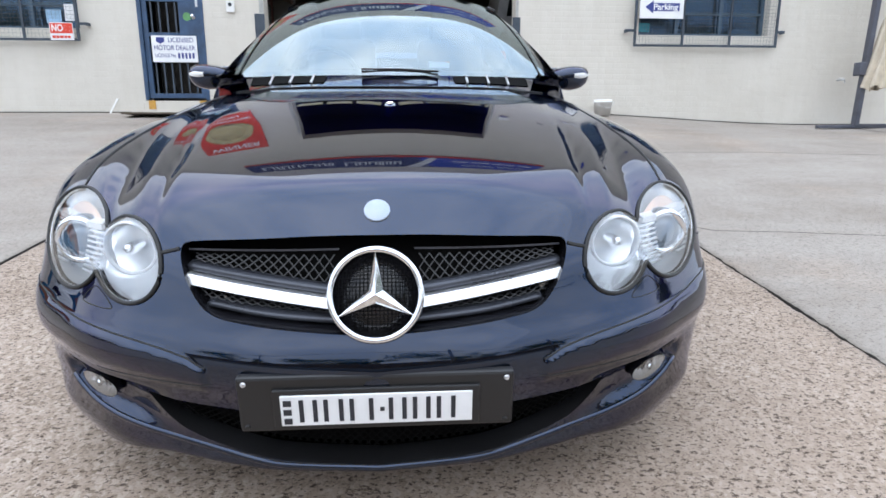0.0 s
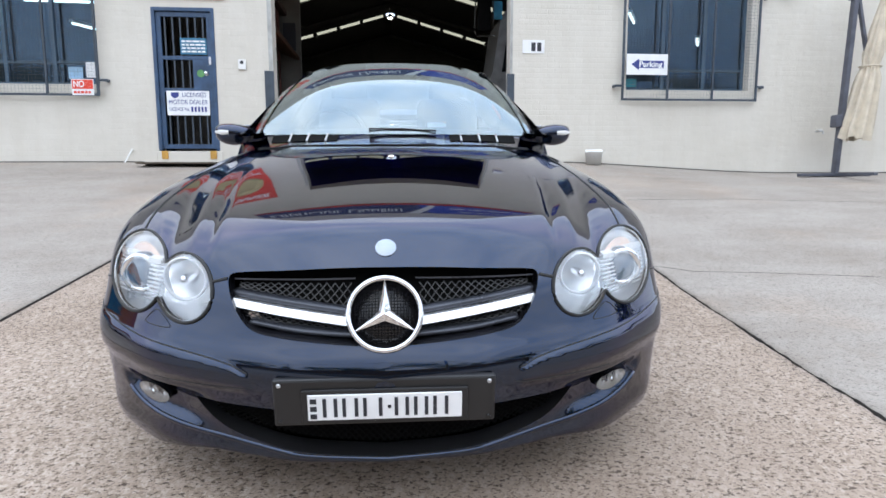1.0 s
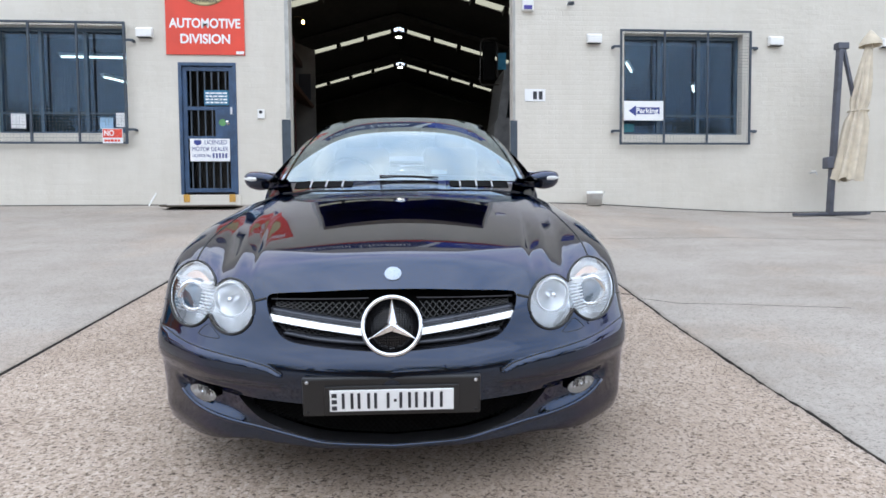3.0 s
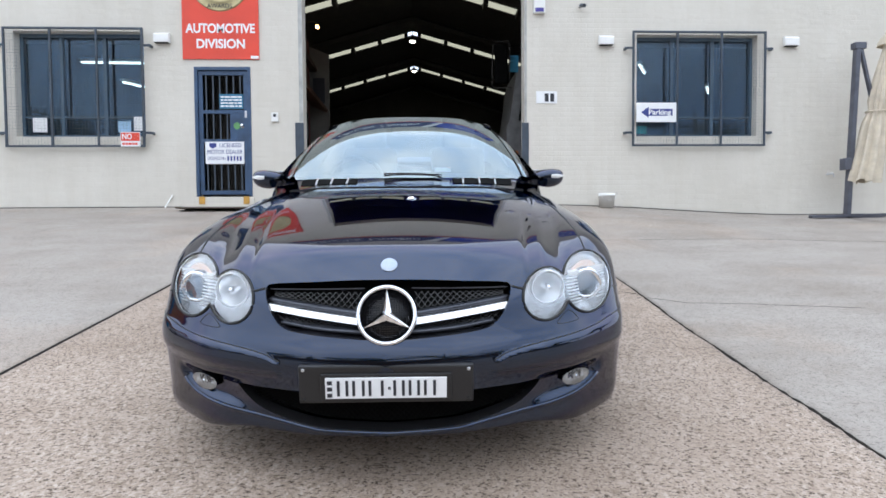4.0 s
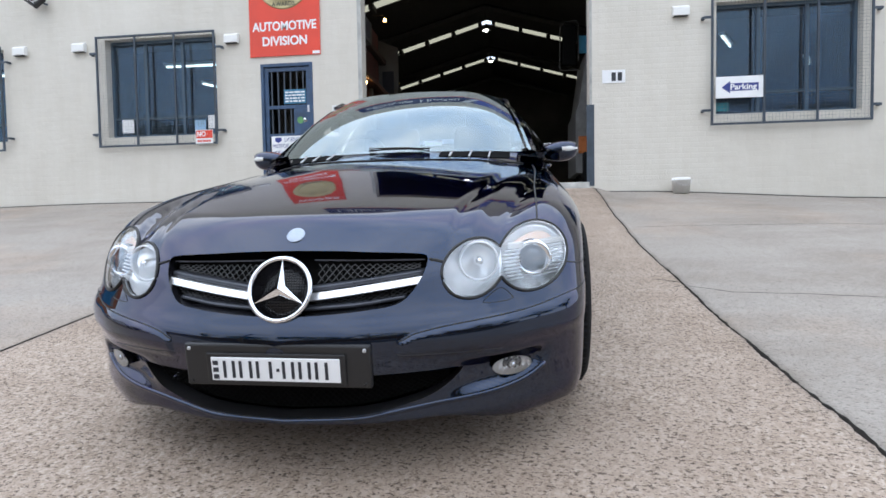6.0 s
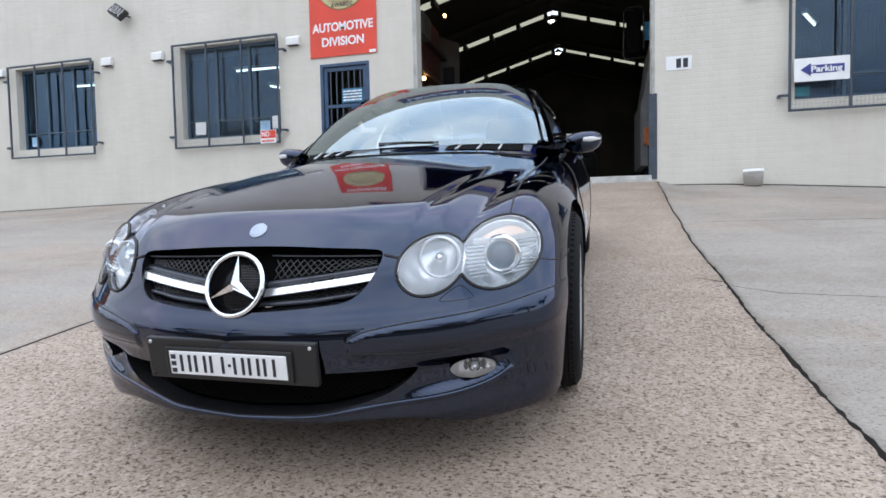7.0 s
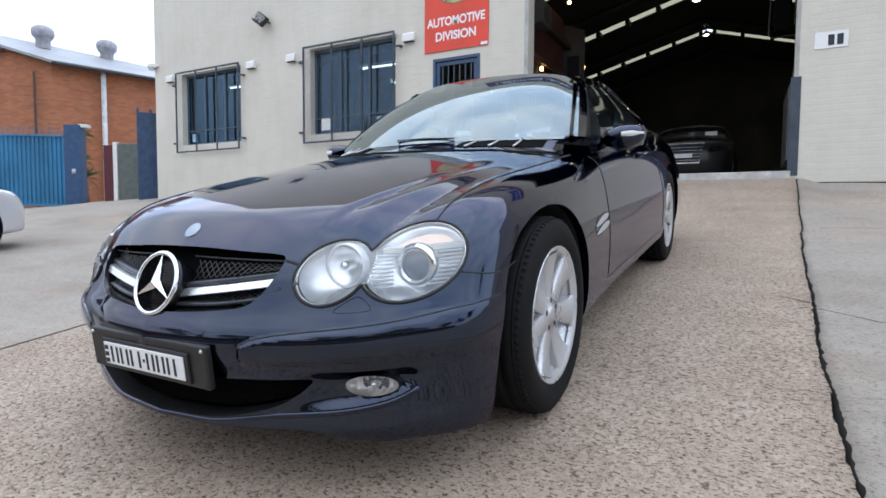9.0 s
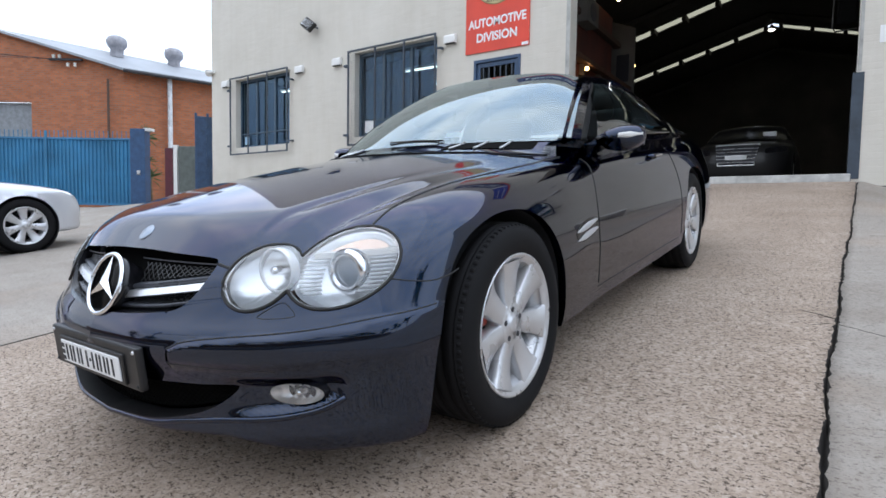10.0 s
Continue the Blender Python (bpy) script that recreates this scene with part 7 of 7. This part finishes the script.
    for s in (1, -1):
        bm = bmesh.new()
        cols = []
        for k in range(10):
            x = s * (0.46 + 0.037 * k)
            zz = 0.655 + 0.006 * k
            hh = 0.055 if 0 < k < 9 else 0.03
            cols.append([bm.verts.new((x, face(x, zz + d * hh) - 0.004, zz + d * hh)) for d in (-1, 0, 1)])
        for a, c in zip(cols, cols[1:]):
            for j in range(2):
                bm.faces.new((a[j], a[j + 1], c[j + 1], c[j]))
        part("headlamp", bm, gloss_black if grille_mat == "tall" else reflector, car2, "clear wrap-round headlamp", True)
        for yc in (0.83, 3.55):
            root = new("wheel")
            root.parent = car2
            root.matrix_local = pose(s * 0.762, yc, TYRE, 0, 0, 0 if s > 0 else 180)
            for nm, mt in (("tyre", rubber), ("rim", alloy), ("spokes", alloy), ("hub", alloy)):
                part(nm, meshes[nm], mt, root)
            part("wheel_housing", lathe([(0.355, 0.12), (0.36, -0.16), (0.0005, -0.16)], 28, "x", None, Matrix.Identity(4)), dash_skin, root)
    bm = bmesh.new()
    gh = [(-0.37, 0.80), (0.37, 0.80), (0.30, 0.40), (-0.30, 0.40)] if grille_mat == "tall" else [(-0.34, 0.64), (0.34, 0.64), (0.30, 0.55), (-0.30, 0.55)]
    net = []
    for j in range(7):
        f = j / 6
        w, z = gh[1][0] * (1 - f) + gh[2][0] * f, gh[0][1] * (1 - f) + gh[2][1] * f
        net.append([bm.verts.new((w * (i / 5 - 1), face(w * (i / 5 - 1), z) - 0.008, z)) for i in range(11)])
    for p, q in zip(net, net[1:]):
        for i in range(10):
            bm.faces.new((p[i], p[i + 1], q[i + 1], q[i]))
    gr = part("grille", bm, ink, car2, "dark grille with bright rim")
    if grille_mat == "tall":
        part("rim", tube([(x, face(x, z) - 0.022, z) for x, z in gh], 0.013, 6, True), satin, gr)
        for k in range(5):
            z = 0.455 + 0.065 * k
            w = 0.30 + 0.07 * (z - 0.40) / 0.40
            part("slat", tube([(-w, face(-w, z) - 0.018, z), (-w / 2, face(w / 2, z) - 0.02, z), (0, face(0, z) - 0.02, z), (w / 2, face(w / 2, z) - 0.02, z), (w, face(w, z) - 0.018, z)], 0.006, 6), satin, gr)
        part("number_plate", box(-0.18, face(0, 0.52) - 0.035, 0.50, 0.18, face(0, 0.52) - 0.022, 0.58, 0.004), plate_white, car2, "pale plain plate")
        part("screen_card", box(0.28, 1.70, 1.13, 0.52, 1.71, 1.22), white_sign, car2, "white card behind the windscreen")
    return car2


white_car_paint = material("silver_white_paint", (0.62, 0.64, 0.68), 0.3, 0.3, Coat_Weight=1.0, Coat_Roughness=0.02)
wx, wy = -6.58, 2.02
wm = pose(wx, wy, ground_z(wx, wy)) @ Matrix.Rotation(math.atan(SLOPE), 4, "X") @ Matrix.Rotation(radians(180), 4, "Z") @ Matrix.Translation((0.6, -0.83, 0))
saloon("saloon_car", pose(-6.9, 2.05, 0) @ Matrix.Identity(4), white_car_paint, "pale silver saloon parked on the concrete yard", "low")
bpy.data.objects["saloon_car"].matrix_world = wm
dark_paint = material("black_car_paint", (0.004, 0.004, 0.005), 0.5, 0.0, Coat_Weight=0.25, Coat_Roughness=0.05)
saloon("limousine", pose(0.27, 10.9, FLOOR, 0, 0, 0), dark_paint, "black saloon with a tall bright grille in the shed", "tall", 1.46)
saloon("hatchback", pose(2.9, 11.2, FLOOR, 0, 0, -20), dark_paint, "black car parked in the dim shed", "low", 1.45)

# ---- across the street, behind the camera ----
road = plain("dark_asphalt", (0.05, 0.05, 0.052), 0.9, vary=0.25, scale=1.0, grain=80, relief=0.3)
tagged(part("road", box(-60, -16.0, -1.0, 60, -9.5, ground_z(0, -12) + 0.01), road), "dark asphalt street", "road", kind="structure")
hedge_leaf = plain("tree_leaf", (0.055, 0.085, 0.03), 0.7, vary=0.4)


def tree(x, y, h, seed):
    """A trunk with limbs and a crown of many small leaves in uneven clumps."""
    rng = random.Random(seed)
    h *= 1.1
    z = ground_z(x, y) - 0.05
    t = thing("street_tree", pose(x, y, z), "broad green tree out of view, for reflections", "tree", "street trees")
    limbs = bmesh.new()
    tube([(0, 0, 0), (0.1, 0.05, h * 0.2), (0.0, 0.0, h * 0.42)], 0.22, 8, False, limbs)
    heads = []
    for k in range(9):
        a = rng.uniform(0, 2 * math.pi)
        r = rng.uniform(0.12, 0.36) * h
        p = Vector((r * math.cos(a), r * math.sin(a), h * rng.uniform(0.5, 0.92)))
        tube([(0, 0, h * rng.uniform(0.25, 0.42)), p * 0.55 + Vector((0, 0, h * 0.2)), p], 0.06, 5, False, limbs)
        heads.append(p)
    part("trunk", limbs, bark, t, "brown trunk and limbs")
    n_leaf = 5200
    co = np.zeros((n_leaf, 4, 3))
    for k in range(n_leaf):
        c = heads[rng.randrange(len(heads))]
        way = Vector((rng.gauss(0, 1), rng.gauss(0, 1), rng.gauss(0, 0.75)))
        p = c + way * h * 0.075
        u = Vector((rng.gauss(0, 1), rng.gauss(0, 1), rng.gauss(0, 1))).normalized() * 0.14
        v = u.cross(Vector((rng.gauss(0, 1), rng.gauss(0, 1), 1))).normalized() * 0.07
        for j, q in enumerate((p - u, p + v, p + u, p - v)):
            co[k, j] = q
    part("crown", mesh_of(co.reshape(-1, 3), [(4 * k, 4 * k + 1, 4 * k + 2, 4 * k + 3) for k in range(n_leaf)]), hedge_leaf, t, "uneven green crown")


for k, (x, h) in enumerate(((-26, 9.5), (-17.5, 8.0), (-9.0, 9.0), (-2.5, 7.0), (5.5, 10.0), (13.0, 8.5), (20.5, 9.0), (29, 8))):
    tree(x, -24 - 2.5 * (k % 3), h, 20 + k)
# unseen trees added to the east, blocking low sky from the paint's reflections
for k, (x, y, h) in enumerate(((27, -15, 8.5), (31, -6, 9.0), (30, 2, 8.0))):
    tree(x, y, h, 40 + k)
# added wall, out of view: gives the car paint a dark horizon to reflect
tagged(part("boundary_wall", box(-60, -20.3, -1.3, 60, -20.0, 2.4), plain("brown_backdrop", (0.13, 0.09, 0.07), 0.9, vary=0.3, scale=2)), "plain brown wall added out of view to darken reflections", "wall", kind="structure")
for k, x in enumerate((-12.0, 3.2, 18.0)):
    p = thing("power_pole", pose(x, -17.5, ground_z(x, -17.5) - 0.02), "timber power pole with crossarm", "pole", "power poles")
    part("pole", rod((0, 0, 0), (0, 0, 9.5), 0.16, 0.12, 12), bark, p)
    part("crossarm", box(-1.1, -0.06, 8.6, 1.1, 0.06, 8.72), bark, p)
    for j in (-0.95, -0.35, 0.35, 0.95):
        part("wire", tube([(-9 if k == 0 else -7.7, j * 0.3, 8.75 + 0.3 * abs(j)), (0, j * 0.3, 8.45 + 0.3 * abs(j)), (7.7, j * 0.3, 8.75 + 0.3 * abs(j))], 0.015, 5), ink, p)

# ---- painted bricks of the facade ----
ROW, LONG = 0.0865, 0.245
rng = random.Random(41)


def brick_mesh(w, h, name):
    """One painted brick: a face with softened edges, proud of its joints."""
    e = 0.011
    v = [(0, 0.0011, 0), (w, 0.0011, 0), (w, 0.0011, h), (0, 0.0011, h), (e, 0, e), (w - e, 0, e), (w - e, 0, h - e), (e, 0, h - e)]
    return v, [(4, 5, 6, 7), (0, 1, 5, 4), (1, 2, 6, 5), (2, 3, 7, 6), (3, 0, 4, 7)]


voids = [(OPEN[0] - 0.02, OPEN[1] + 0.02, -1.0, 5.97), (DOOR[0], DOOR[1], 1.3, DOOR[3])] + [tuple(w) for w in WINS]
near_bricks, far_v, far_f = [], [], []
for r in range(int((TOP - 1.0) / ROW)):
    z = 1.0 + r * ROW
    zm = z + ROW / 2
    stops, x = [], LEFT + 0.002
    for a, c, lo, hi in sorted(v for v in voids if v[2] < zm < v[3]):
        stops.append((x, a))
        x = c
    stops.append((x, RIGHT - 0.002))
    for a, c in stops:
        x = a - (LONG / 2 if r % 2 else 0.0)
        while x < c - 0.01:
            x0, x1 = max(x, a) + 0.001, min(x + LONG, c) - 0.001
            x += LONG
            if x1 - x0 < 0.03:
                continue
            drop = rng.uniform(0.0, 0.0015)
            tilt = rng.uniform(-0.0012, 0.0012)
            full = abs(x1 - x0 - (LONG - 0.002)) < 1e-6
            if full and 2.05 < x0 < 3.8 and 1.4 < z < 4.7 and len(near_bricks) < 280:
                near_bricks.append((x0, z + 0.002, drop))
                continue
            v, f = brick_mesh(x1 - x0, ROW - 0.004, "")
            k = len(far_v)
            far_v += [(x0 + p, WALL + q + (drop if q == 0 else 0.0), z + 0.002 + s + tilt) for p, q, s in v]
            far_f += [tuple(k + i for i in g) for g in f]
tagged(part("brickwork", mesh_of(far_v, far_f), brick_paint, wall_front), kind="stuff")
v, f = brick_mesh(LONG - 0.002, ROW - 0.004, "brick")
one = mesh_of(v, f)
for x0, z, drop in near_bricks:
    ob = part("brick", one, brick_paint, wall_front)
    ob.matrix_local = pose(x0, WALL + drop, z)
